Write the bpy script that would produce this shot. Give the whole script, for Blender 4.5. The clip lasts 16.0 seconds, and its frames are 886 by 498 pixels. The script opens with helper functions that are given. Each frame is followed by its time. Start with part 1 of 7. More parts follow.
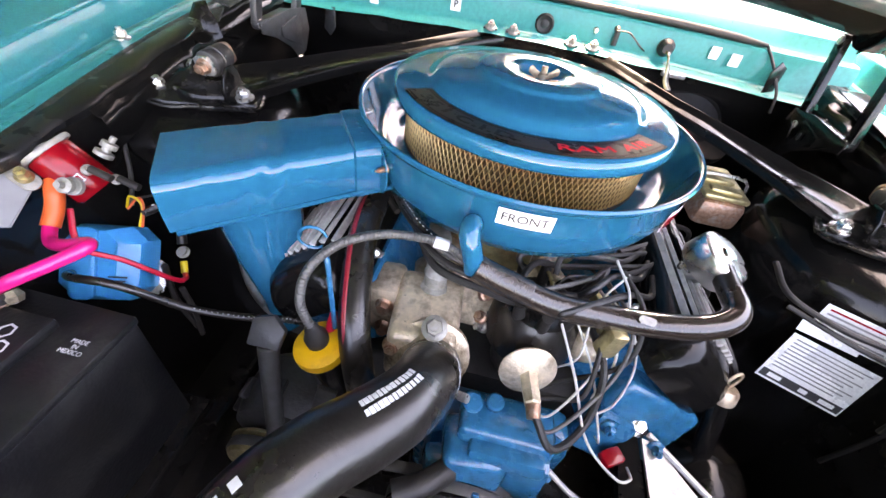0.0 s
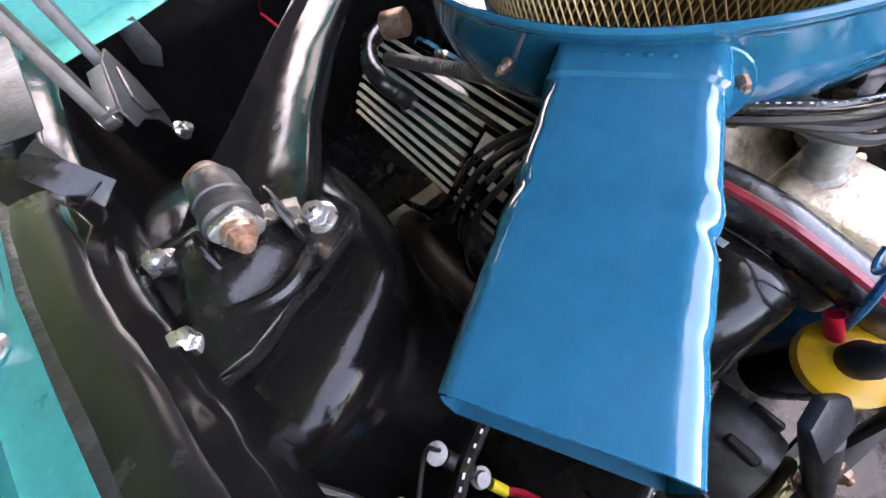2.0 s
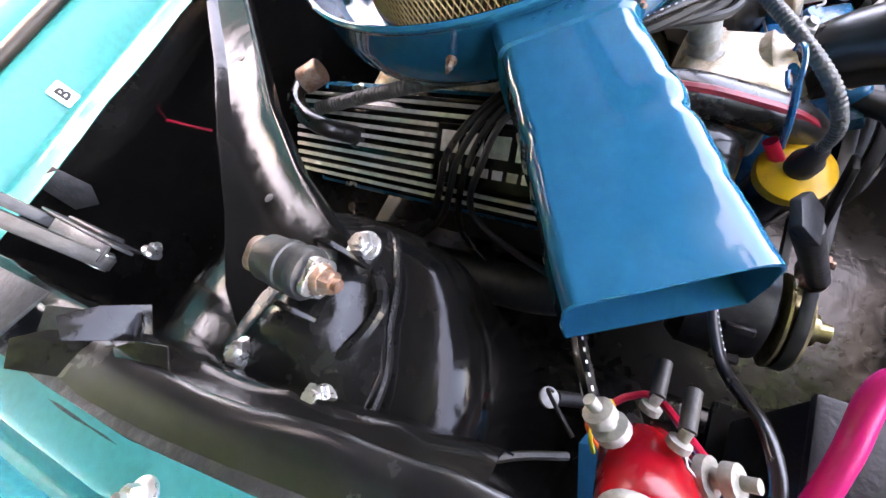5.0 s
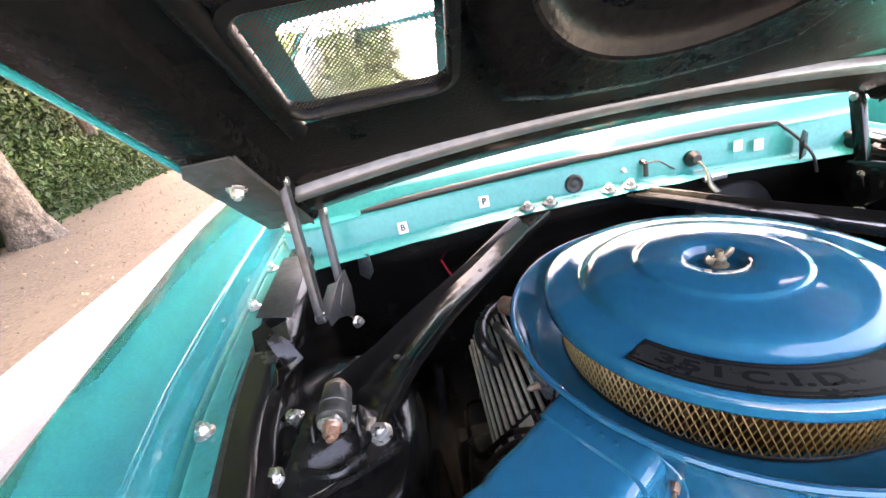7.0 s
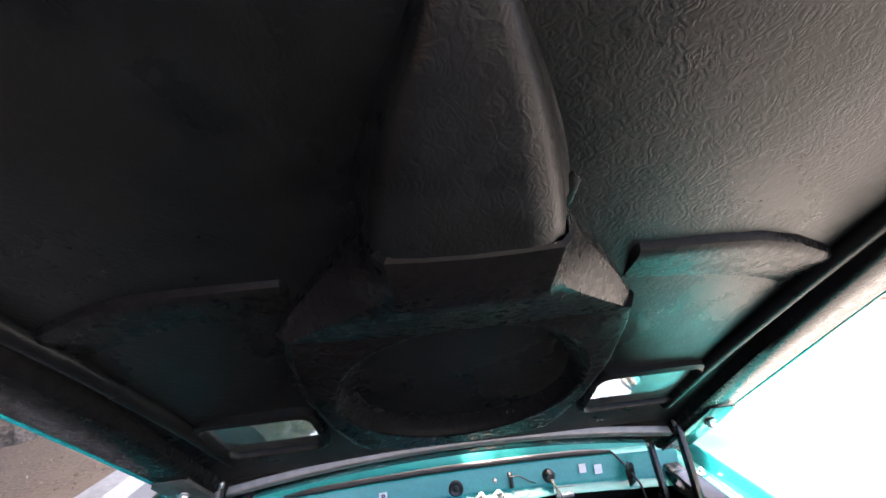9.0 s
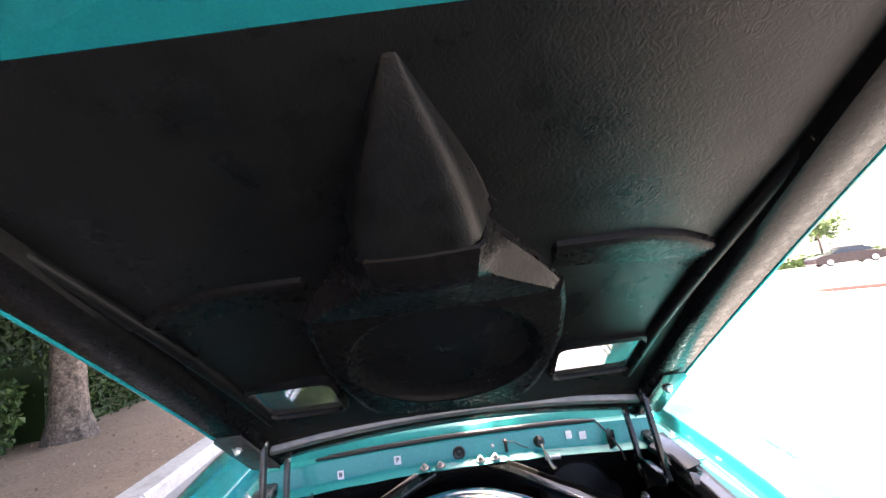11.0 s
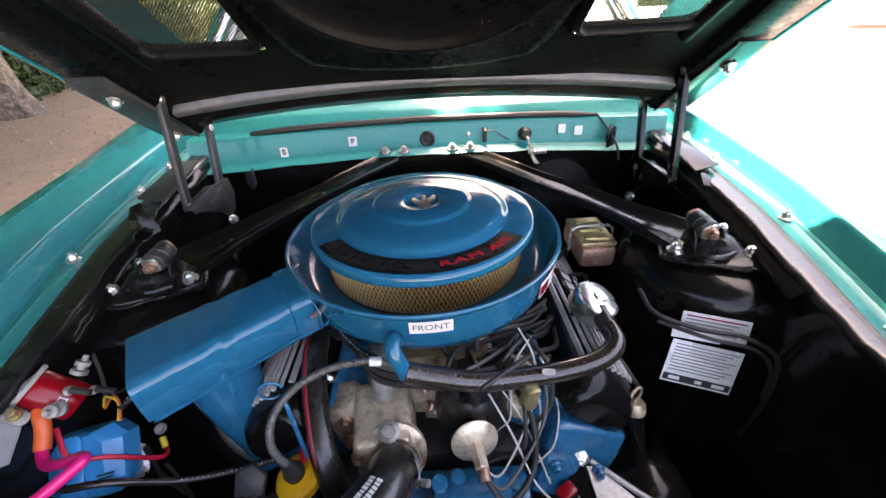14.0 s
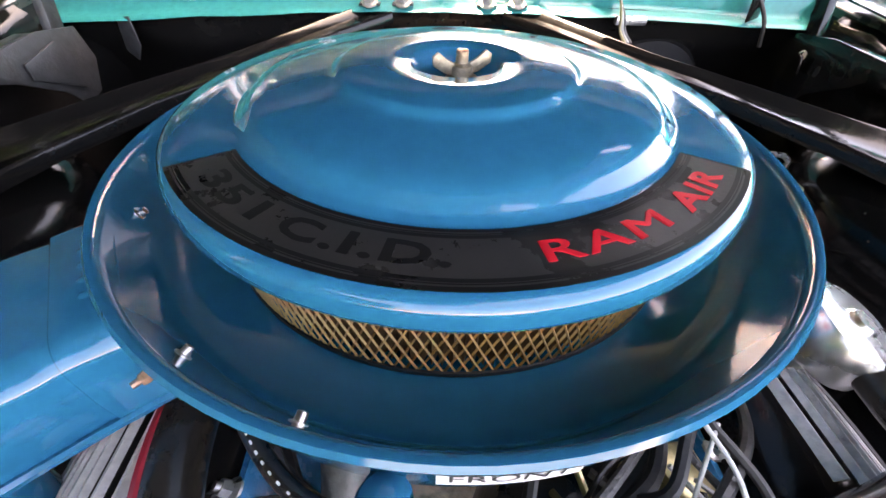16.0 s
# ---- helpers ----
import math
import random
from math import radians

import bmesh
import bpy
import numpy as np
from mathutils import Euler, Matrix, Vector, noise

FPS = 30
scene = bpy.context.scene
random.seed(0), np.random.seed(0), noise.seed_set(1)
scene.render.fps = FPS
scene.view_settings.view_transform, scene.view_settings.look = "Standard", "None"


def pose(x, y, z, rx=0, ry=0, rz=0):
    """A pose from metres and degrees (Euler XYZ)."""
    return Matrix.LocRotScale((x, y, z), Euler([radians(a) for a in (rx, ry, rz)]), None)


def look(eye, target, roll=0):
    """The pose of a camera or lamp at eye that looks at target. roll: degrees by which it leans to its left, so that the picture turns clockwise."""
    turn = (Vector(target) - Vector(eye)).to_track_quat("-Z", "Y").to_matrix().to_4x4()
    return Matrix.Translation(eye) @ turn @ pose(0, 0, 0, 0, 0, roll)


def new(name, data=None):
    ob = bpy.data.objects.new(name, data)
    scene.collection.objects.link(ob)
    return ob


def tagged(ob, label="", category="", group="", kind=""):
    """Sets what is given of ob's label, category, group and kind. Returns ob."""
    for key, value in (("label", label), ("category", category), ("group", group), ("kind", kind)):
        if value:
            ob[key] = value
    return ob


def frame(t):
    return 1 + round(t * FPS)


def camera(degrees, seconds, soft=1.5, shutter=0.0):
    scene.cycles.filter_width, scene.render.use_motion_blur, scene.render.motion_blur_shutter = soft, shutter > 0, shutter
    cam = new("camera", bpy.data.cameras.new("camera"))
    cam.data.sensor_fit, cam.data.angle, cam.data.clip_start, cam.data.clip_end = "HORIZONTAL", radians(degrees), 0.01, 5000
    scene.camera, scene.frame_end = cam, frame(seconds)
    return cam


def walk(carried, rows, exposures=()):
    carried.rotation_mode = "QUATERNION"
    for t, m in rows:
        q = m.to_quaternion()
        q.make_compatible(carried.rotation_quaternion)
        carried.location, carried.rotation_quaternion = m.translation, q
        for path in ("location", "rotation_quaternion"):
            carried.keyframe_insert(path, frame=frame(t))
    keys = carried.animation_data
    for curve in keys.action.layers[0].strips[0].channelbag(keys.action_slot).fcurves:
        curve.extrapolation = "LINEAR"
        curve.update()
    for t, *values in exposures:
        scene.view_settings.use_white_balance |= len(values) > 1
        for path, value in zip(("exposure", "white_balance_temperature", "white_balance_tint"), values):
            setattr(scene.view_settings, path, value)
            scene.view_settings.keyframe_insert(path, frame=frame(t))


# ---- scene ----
cam = camera(97.7, 16.0, 1.5)
PATH = [
    (0, (-0.058, -0.568, 1.147), (-0.1457, 0.5440, 0.1441), 10.3),
    (0.5, (-0.225, -0.545, 1.134), (-0.2090, 0.4746, 0.0343), 3.2),
    (1, (-0.322, -0.502, 1.106), (-0.2724, 0.4560, -0.0478), -4.6),
    (1.5, (-0.404, -0.373, 1.098), (-0.2829, 0.4958, -0.1181), -17.7),
    (2, (-0.427, -0.267, 1.083), (-0.1733, 0.5527, -0.1472), -22.9),
    (2.5, (-0.443, -0.211, 1.088), (-0.0911, 0.5290, -0.1688), -26.7),
    (3, (-0.448, -0.190, 1.088), (-0.0467, 0.4567, -0.2039), -31.7),
    (3.2, (-0.439, -0.184, 1.092), (-0.0055, 0.4549, -0.1941), -33.2),
    (3.7, (-0.450, -0.188, 1.096), (-0.0028, 0.4374, -0.1927), -34.7),
    (4.2, (-0.474, -0.206, 1.103), (-0.0205, 0.4324, -0.1766), -35.8),
    (4.7, (-0.497, -0.230, 1.111), (-0.0440, 0.4522, -0.1453), -36.0),
    (5.3, (-0.505, -0.254, 1.119), (-0.0660, 0.5250, -0.0854), -34.4),
    (5.5, (-0.499, -0.266, 1.111), (-0.1259, 0.6506, -0.0161), -34.4),
    (6, (-0.468, -0.306, 1.138), (-0.2308, 0.8382, 0.1974), -24.8),
    (6.5, (-0.410, -0.343, 1.189), (-0.3178, 0.9446, 0.4247), -17.7),
    (7, (-0.326, -0.377, 1.239), (-0.3108, 0.9958, 0.6351), -12.0),
    (7.5, (-0.246, -0.453, 1.276), (-0.1758, 0.9920, 0.8776), -8.3),
    (8, (-0.152, -0.567, 1.354), (-0.0451, 0.9209, 1.1978), -6.3),
    (8.5, (-0.097, -0.666, 1.443), (0.0267, 0.8273, 1.5064), -6.1),
    (9, (-0.061, -0.731, 1.488), (0.0561, 0.7509, 1.6903), -6.1),
    (9.2, (-0.049, -0.753, 1.496), (0.0582, 0.7221, 1.7472), -5.8),
    (9.7, (-0.027, -0.800, 1.505), (0.0615, 0.6661, 1.8097), -6.1),
    (10.2, (-0.005, -0.856, 1.493), (0.0522, 0.6115, 1.7984), -6.9),
    (10.7, (0.012, -0.904, 1.470), (0.0404, 0.5741, 1.7216), -7.7),
    (11.3, (0.020, -0.929, 1.441), (0.0377, 0.5668, 1.5536), -8.0),
    (11.5, (0.023, -0.932, 1.425), (0.0455, 0.5677, 1.4303), -7.6),
    (12, (0.020, -0.923, 1.390), (0.0555, 0.5575, 1.1542), -7.5),
    (12.5, (0.014, -0.877, 1.349), (0.0434, 0.5503, 0.8893), -9.7),
    (13, (0.016, -0.808, 1.327), (0.0579, 0.5573, 0.7064), -9.8),
    (13.5, (0.015, -0.719, 1.313), (0.0389, 0.5990, 0.5975), -7.6),
    (14, (0.012, -0.620, 1.278), (0.0246, 0.6469, 0.4751), -3.1),
    (14.5, (-0.003, -0.484, 1.247), (0.0312, 0.7223, 0.3565), -0.6),
    (15, (-0.014, -0.381, 1.187), (0.0505, 0.7481, 0.2021), 0.2),
    (15.5, (-0.030, -0.322, 1.120), (0.0596, 0.7650, 0.0901), 1.6),
    (16, (-0.038, -0.285, 1.080), (0.0276, 0.8046, 0.0514), 1.5),
]
EXPOSURE = [(0.0, 5.7, 9000, 22), (1.0, 5.7, 8900, 22), (2.0, 6.2, 8700, 22), (2.6, 6.4, 8800, 22), (3.2, 6.45, 8800, 22), (5.3, 6.45, 8800, 22), (6.5, 6.0, 8700, 22), (7.5, 5.65, 8400, 22), (8.0, 5.3, 7800, 22), (9.2, 4.55, 7150, 20), (11.3, 4.5, 7250, 20), (13.0, 4.45, 7900, 20), (14.5, 4.9, 8600, 22), (15.2, 5.1, 8800, 22), (16.0, 5.6, 9000, 22)]
walk(cam, [(t, look(eye, target, roll)) for t, eye, target, roll in PATH], EXPOSURE)

# ---- daylight ----
SUN_EL, SUN_AZ = radians(74), radians(-12)
world = bpy.data.worlds.new("sky")
scene.world = world
world.use_nodes = True
sky = world.node_tree.nodes.new("ShaderNodeTexSky")
sky.sky_type, sky.sun_disc = "NISHITA", False
sky.sun_elevation, sky.sun_rotation = SUN_EL, SUN_AZ
sky.air_density, sky.dust_density, sky.ozone_density = 0.6, 3.2, 0.35
back = world.node_tree.nodes["Background"]
back.inputs["Strength"].default_value = 0.08
world.node_tree.links.new(sky.outputs["Color"], back.inputs["Color"])
sun = new("sun", bpy.data.lights.new("sun", "SUN"))
sun.data.energy, sun.data.angle, sun.data.color = 5.0, radians(0.6), (1.0, 0.95, 0.88)
TO_SUN = Vector((math.sin(SUN_AZ) * math.cos(SUN_EL), math.cos(SUN_AZ) * math.cos(SUN_EL), math.sin(SUN_EL)))
sun.rotation_mode = "QUATERNION"
sun.rotation_quaternion = TO_SUN.to_track_quat("Z", "Y")
sun.location = TO_SUN * 30
scene.view_settings.use_white_balance, scene.view_settings.white_balance_temperature, scene.view_settings.white_balance_tint = True, 7400, 18
scene.view_settings.exposure = 3.7

# ---- building helpers ----
def shade(me, angle=38):
    for p in me.polygons:
        p.use_smooth = True
    me.set_sharp_from_angle(angle=radians(angle))


def mesh_of(name, bm, material, angle=38):
    me = bpy.data.meshes.new(name)
    bmesh.ops.recalc_face_normals(bm, faces=bm.faces)
    bm.to_mesh(me)
    bm.free()
    shade(me, angle)
    if material:
        me.materials.append(material)
    return me


def thing(name, at, label, category, group="", kind=""):
    """An empty at the base of a thing; its parts are built in world places."""
    ob = new(name)
    ob.location = at
    ob.empty_display_size = 0.05
    return tagged(ob, label, category, group, kind)


def part(name, bm, material, parent, label="", angle=38):
    ob = new(name, mesh_of(name, bm, material, angle))
    attach(ob, parent)
    return tagged(ob, label)


def attach(ob, parent):
    """Hang a mesh built in world places under a thing (an empty) or under a part."""
    ob.parent = parent
    ob.matrix_parent_inverse = Matrix.Translation(-parent.location)


def solo(name, bm, material, label, category, group="", kind="", angle=38):
    return tagged(new(name, mesh_of(name, bm, material, angle)), label, category, group, kind)


def frame_of(axis):
    z = Vector(axis).normalized()
    x = z.orthogonal().normalized()
    return Matrix((x, z.cross(x), z)).transposed()


def ring_face(bm, rings, closed=True, cap0=True, cap1=True):
    """Skin rows of points; each row is a loop (closed) or a strip."""
    rows = [[bm.verts.new(p) for p in ring] for ring in rings]
    for a, b in zip(rows, rows[1:]):
        n = len(a)
        for i in range(n if closed else n - 1):
            j = (i + 1) % n
            bm.faces.new((a[i], a[j], b[j], b[i]))
    if closed and cap0:
        bm.faces.new(rows[0][::-1])
    if closed and cap1:
        bm.faces.new(rows[-1])
    return rows


def lathe(profile, at=(0, 0, 0), axis=(0, 0, 1), seg=48, bm=None, cap=False):
    """Turn (radius, height) pairs round an axis."""
    bm = bm or bmesh.new()
    m, at = frame_of(axis), Vector(at)
    rows = []
    for r, h in profile:
        if r < 1e-5:
            rows.append([bm.verts.new(at + m @ Vector((0, 0, h)))])
        else:
            rows.append([bm.verts.new(at + m @ Vector((r * math.cos(2 * math.pi * i / seg), r * math.sin(2 * math.pi * i / seg), h))) for i in range(seg)])
    for a, b in zip(rows, rows[1:]):
        if len(a) == 1 and len(b) == 1:
            continue
        for i in range(seg):
            j = (i + 1) % seg
            if len(a) == 1:
                bm.faces.new((a[0], b[j], b[i]))
            elif len(b) == 1:
                bm.faces.new((a[i], a[j], b[0]))
            else:
                bm.faces.new((a[i], a[j], b[j], b[i]))
    if cap:
        for row in (rows[0], rows[-1]):
            if len(row) > 2:
                bm.faces.new(row)
    return bm


def rod(p0, p1, r, r1=None, seg=16, bevel=0.0, bm=None):
    p0, p1 = Vector(p0), Vector(p1)
    d = (p1 - p0).length
    r1 = r if r1 is None else r1
    b = bevel
    prof = [(0, 0), (r - b, 0), (r, b), (r1, d - b), (r1 - b, d), (0, d)] if b else [(0, 0), (r, 0), (r1, d), (0, d)]
    return lathe(prof, p0, p1 - p0, seg, bm)


def spline(points, steps=8):
    """A smooth line through points."""
    pts = [Vector(p) for p in points]
    pts = [2 * pts[0] - pts[1]] + pts + [2 * pts[-1] - pts[-2]]
    out = []
    for i in range(1, len(pts) - 2):
        a, b, c, d = pts[i - 1:i + 3]
        for k in range(steps):
            t = k / steps
            out.append(0.5 * ((2 * b) + (c - a) * t + (2 * a - 5 * b + 4 * c - d) * t * t + (3 * b - a - 3 * c + d) * t ** 3))
    out.append(pts[-2])
    return out


def tube(points, r, seg=12, steps=8, bm=None, wave=0.0, pitch=0.01, scale=None, smooth=True):
    """A hose along a line; wave and pitch give corrugation, scale(t) the radius along it."""
    bm = bm or bmesh.new()
    line = spline(points, steps) if smooth else [Vector(p) for p in points]
    if wave:
        dense = [line[0]]
        for a, b in zip(line, line[1:]):
            n = max(1, int((b - a).length / (pitch / 4)))
            dense += [a.lerp(b, (k + 1) / n) for k in range(n)]
        line = dense
    rings, up, run = [], None, 0.0
    for i, p in enumerate(line):
        t = (line[min(i + 1, len(line) - 1)] - line[max(i - 1, 0)]).normalized()
        up = t.orthogonal() if up is None else up - t * up.dot(t)
        up.normalize()
        side = t.cross(up)
        if i:
            run += (p - line[i - 1]).length
        rr = r * (scale(i / (len(line) - 1)) if scale else 1) + (wave * math.sin(2 * math.pi * run / pitch) if wave else 0)
        rings.append([p + rr * (math.cos(2 * math.pi * k / seg) * up + math.sin(2 * math.pi * k / seg) * side) for k in range(seg)])
    ring_face(bm, rings)
    return bm


def box(sx, sy, sz, m=None, bevel=0.0, seg=2, bm=None, top=1.0):
    """A bevelled box centred on its base; top narrows its upper face."""
    own = bmesh.new()
    v = [own.verts.new((x * sx / 2 * (top if z else 1), y * sy / 2 * (top if z else 1), z * sz)) for z in (0, 1) for x, y in ((-1, -1), (1, -1), (1, 1), (-1, 1))]
    for f in ((3, 2, 1, 0), (4, 5, 6, 7), (0, 1, 5, 4), (1, 2, 6, 5), (2, 3, 7, 6), (3, 0, 4, 7)):
        own.faces.new([v[i] for i in f])
    if bevel:
        bmesh.ops.bevel(own, geom=own.edges[:], offset=bevel, segments=seg, affect="EDGES", profile=0.5)
    return merge(bm, own, m)


def merge(bm, own, m=None):
    if m is not None:
        bmesh.ops.transform(own, matrix=m, verts=own.verts)
    if bm is None:
        return own
    me = bpy.data.meshes.new("t")
    own.to_mesh(me)
    own.free()
    bm.from_mesh(me)
    bpy.data.meshes.remove(me)
    return bm


def slab(outline, thick, m=None, bevel=0.0, bm=None, seg=2):
    """A plate: an outline in x, y raised by thick along z."""
    own = bmesh.new()
    ring_face(own, [[Vector((x, y, 0)) for x, y in outline], [Vector((x, y, thick)) for x, y in outline]])
    if bevel:
        bmesh.ops.recalc_face_normals(own, faces=own.faces)
        bmesh.ops.bevel(own, geom=[e for e in own.edges if e.calc_face_angle(0) > 0.5], offset=bevel, segments=seg, affect="EDGES", profile=0.5)
    return merge(bm, own, m)


def rounded(w, h, r, n=4):
    """The outline of a rounded rectangle about the origin."""
    out = []
    for cx, cy, a in ((1, 1, 0), (-1, 1, 90), (-1, -1, 180), (1, -1, 270)):
        for k in range(n + 1):
            b = radians(a + 90 * k / n)
            out.append((cx * (w / 2 - r) + r * math.cos(b), cy * (h / 2 - r) + r * math.sin(b)))
    return out


def placed(at, z=(0, 0, 1), x=None):
    """A pose whose z (and about x) axes lie as given."""
    z = Vector(z).normalized()
    x = Vector(x) if x is not None else z.orthogonal()
    x = (x - z * x.dot(z)).normalized()
    m = Matrix((x, z.cross(x), z)).transposed().to_4x4()
    m.translation = at
    return m


def sheet(rows, thick=0.0, bm=None):
    """A skin over a grid of points, thickened away from its face."""
    own = bmesh.new()
    ring_face(own, rows, closed=False)
    if thick:
        bmesh.ops.recalc_face_normals(own, faces=own.faces)
        bmesh.ops.solidify(own, geom=own.faces[:] + own.edges[:] + own.verts[:], thickness=thick)
    return merge(bm, own)


def hex_bolt(at, axis, r=0.009, washer=0.013, bm=None, stud=0.004):
    bm = bm or bmesh.new()
    at, axis = Vector(at), Vector(axis).normalized()
    lathe([(washer, 0), (washer, 0.002), (r * 1.05, 0.0045), (0, 0.0045)], at, axis, 16, bm)
    lathe([(r, 0.003), (r, 0.010), (r * 0.85, 0.012), (0, 0.012)], at, axis, 6, bm)
    if stud:
        lathe([(r * 0.5, 0.010), (r * 0.5, 0.012 + stud), (0, 0.012 + stud)], at, axis, 10, bm)
    return bm


def lettering(text, size, m, depth=0.0002, bend=None, squash=1.0, width=None, bold=0.0, space=1.0):
    """Text as a flat mesh in the x, y of m, its middle at the origin. bend: a map of each point."""
    cu = bpy.data.curves.new("letters", "FONT")
    cu.body, cu.size, cu.align_x, cu.align_y, cu.extrude, cu.offset = text, size, "CENTER", "CENTER", depth, bold
    cu.resolution_u = 3
    cu.space_character = space
    ob = bpy.data.objects.new("letters", cu)
    me = bpy.data.meshes.new_from_object(ob)
    bm = bmesh.new()
    bm.from_mesh(me)
    bpy.data.objects.remove(ob)
    bpy.data.curves.remove(cu)
    bpy.data.meshes.remove(me)
    if width:
        xs = [v.co.x for v in bm.verts]
        mid, k = (max(xs) + min(xs)) / 2, width / (max(xs) - min(xs))
        for v in bm.verts:
            v.co.x = (v.co.x - mid) * k
    for v in bm.verts:
        v.co.y *= squash
        if bend:
            v.co = bend(v.co)
    if m is not None:
        bmesh.ops.transform(bm, matrix=m, verts=bm.verts)
    return bm


# ---- materials ----
def material(name, color, rough=0.5, metal=0.0, coat=0.0, vary=0.15, scale=30, bump=0.0, bump_scale=200, second=None, mix_scale=8, mix_low=0.5, mix_high=0.7, rough_vary=0.1, island=0.0, spec=None, coat_rough=0.05, deep=0.002, twist=0.0):
    """A painted, cast or rubber surface: base colour with fine and broad variation, a second colour in patches, grain."""
    ma = bpy.data.materials.new(name)
    ma.use_nodes = True
    nt = ma.node_tree
    n, l = nt.nodes, nt.links
    p = n["Principled BSDF"]
    p.inputs["Metallic"].default_value = metal
    p.inputs["Coat Weight"].default_value = coat
    p.inputs["Coat Roughness"].default_value = coat_rough
    if spec is not None:
        p.inputs["Specular IOR Level"].default_value = spec
    tc = n.new("ShaderNodeTexCoord")
    fine = n.new("ShaderNodeTexNoise")
    fine.inputs["Scale"].default_value, fine.inputs["Detail"].default_value = scale, 6
    l.new(tc.outputs["Object"], fine.inputs["Vector"])
    hsv = n.new("ShaderNodeHueSaturation")
    hsv.inputs["Color"].default_value = (*color, 1)
    mr = n.new("ShaderNodeMapRange")
    mr.inputs["From Min"].default_value, mr.inputs["From Max"].default_value = 0.3, 0.7
    mr.inputs["To Min"].default_value, mr.inputs["To Max"].default_value = 1 - vary, 1 + vary
    l.new(fine.outputs["Fac"], mr.inputs["Value"])
    value = mr.outputs["Result"]
    if island:
        oi = n.new("ShaderNodeNewGeometry")
        m2 = n.new("ShaderNodeMath")
        m2.operation = "MULTIPLY_ADD"
        m2.inputs[1].default_value, m2.inputs[2].default_value = island, 1 - island / 2
        l.new(oi.outputs["Random Per Island"], m2.inputs[0])
        m3 = n.new("ShaderNodeMath")
        m3.operation = "MULTIPLY"
        l.new(m2.outputs[0], m3.inputs[0])
        l.new(value, m3.inputs[1])
        value = m3.outputs[0]
    l.new(value, hsv.inputs["Value"])
    out = hsv.outputs["Color"]
    broad = n.new("ShaderNodeTexNoise")
    broad.inputs["Scale"].default_value, broad.inputs["Detail"].default_value = mix_scale, 8
    broad.inputs["Roughness"].default_value = 0.65
    l.new(tc.outputs["Object"], broad.inputs["Vector"])
    if second:
        ramp = n.new("ShaderNodeValToRGB")
        ramp.color_ramp.elements[0].position, ramp.color_ramp.elements[1].position = mix_low, mix_high
        l.new(broad.outputs["Fac"], ramp.inputs["Fac"])
        mix = n.new("ShaderNodeMix")
        mix.data_type = "RGBA"
        mix.inputs["B"].default_value = (*second, 1)
        l.new(ramp.outputs["Color"], mix.inputs["Factor"])
        l.new(out, mix.inputs["A"])
        out = mix.outputs["Result"]
    l.new(out, p.inputs["Base Color"])
    rr = n.new("ShaderNodeMapRange")
    rr.inputs["From Min"].default_value, rr.inputs["From Max"].default_value = 0.3, 0.7
    rr.inputs["To Min"].default_value, rr.inputs["To Max"].default_value = max(0.02, rough - rough_vary), min(1, rough + rough_vary)
    l.new(broad.outputs["Fac"], rr.inputs["Value"])
    l.new(rr.outputs["Result"], p.inputs["Roughness"])
    if bump:
        bn = n.new("ShaderNodeTexNoise")
        bn.inputs["Scale"].default_value, bn.inputs["Detail"].default_value, bn.inputs["Distortion"].default_value = bump_scale, 5, twist
        l.new(tc.outputs["Object"], bn.inputs["Vector"])
        b = n.new("ShaderNodeBump")
        b.inputs["Strength"].default_value, b.inputs["Distance"].default_value = bump, deep
        l.new(bn.outputs["Fac"], b.inputs["Height"])
        l.new(b.outputs["Normal"], p.inputs["Normal"])
    return ma


TEAL = material("teal_paint", (0.0, 0.180, 0.192), 0.20, 0.0, 0.45, 0.08, 300, 0.05, 60, rough_vary=0.06, coat_rough=0.03, spec=0.35)
TEAL_SATIN = material("unpolished_teal_paint", (0.006, 0.212, 0.195), 0.32, 0.0, 0.3, 0.10, 120, 0.1, 80, rough_vary=0.1, spec=0.3)
BLUE = material("blue_engine_paint", (0.0, 0.109, 0.204), 0.12, 0.0, 0.45, 0.06, 60, 0.10, 45, rough_vary=0.05, spec=0.28, coat_rough=0.04)
BLUE_CAST = material("blue_painted_casting", (0.002, 0.12, 0.245), 0.26, 0.0, 0.4, 0.2, 60, 0.4, 160, second=(0.012, 0.03, 0.05), mix_scale=26, mix_low=0.60, mix_high=0.74)
BLUE_PLASTIC = material("bright_blue_plastic", (0.0, 0.29, 0.62), 0.33, 0.0, 0.2, 0.08, 40)
BLACK = material("black_semi_gloss_paint", (0.0085, 0.0078, 0.007), 0.17, 0.0, 0.15, 0.2, 60, 0.34, 26, deep=0.006, second=(0.018, 0.017, 0.016), mix_scale=6, mix_low=0.5, mix_high=0.8, rough_vary=0.07, coat_rough=0.08, spec=0.22)
UNDERCOAT = material("matt_black_undercoat", (0.007, 0.007, 0.007), 0.62, 0.0, 0.0, 0.3, 40, 0.5, 60, spec=0.2, second=(0.016, 0.014, 0.012), mix_scale=7)
BLACK_GLOSS = material("black_gloss_paint", (0.0065, 0.006, 0.0055), 0.16, 0.0, 0.08, 0.15, 60, 0.22, 30, deep=0.005, second=(0.24, 0.22, 0.19), mix_scale=75, mix_low=0.735, mix_high=0.755, rough_vary=0.06, spec=0.20)
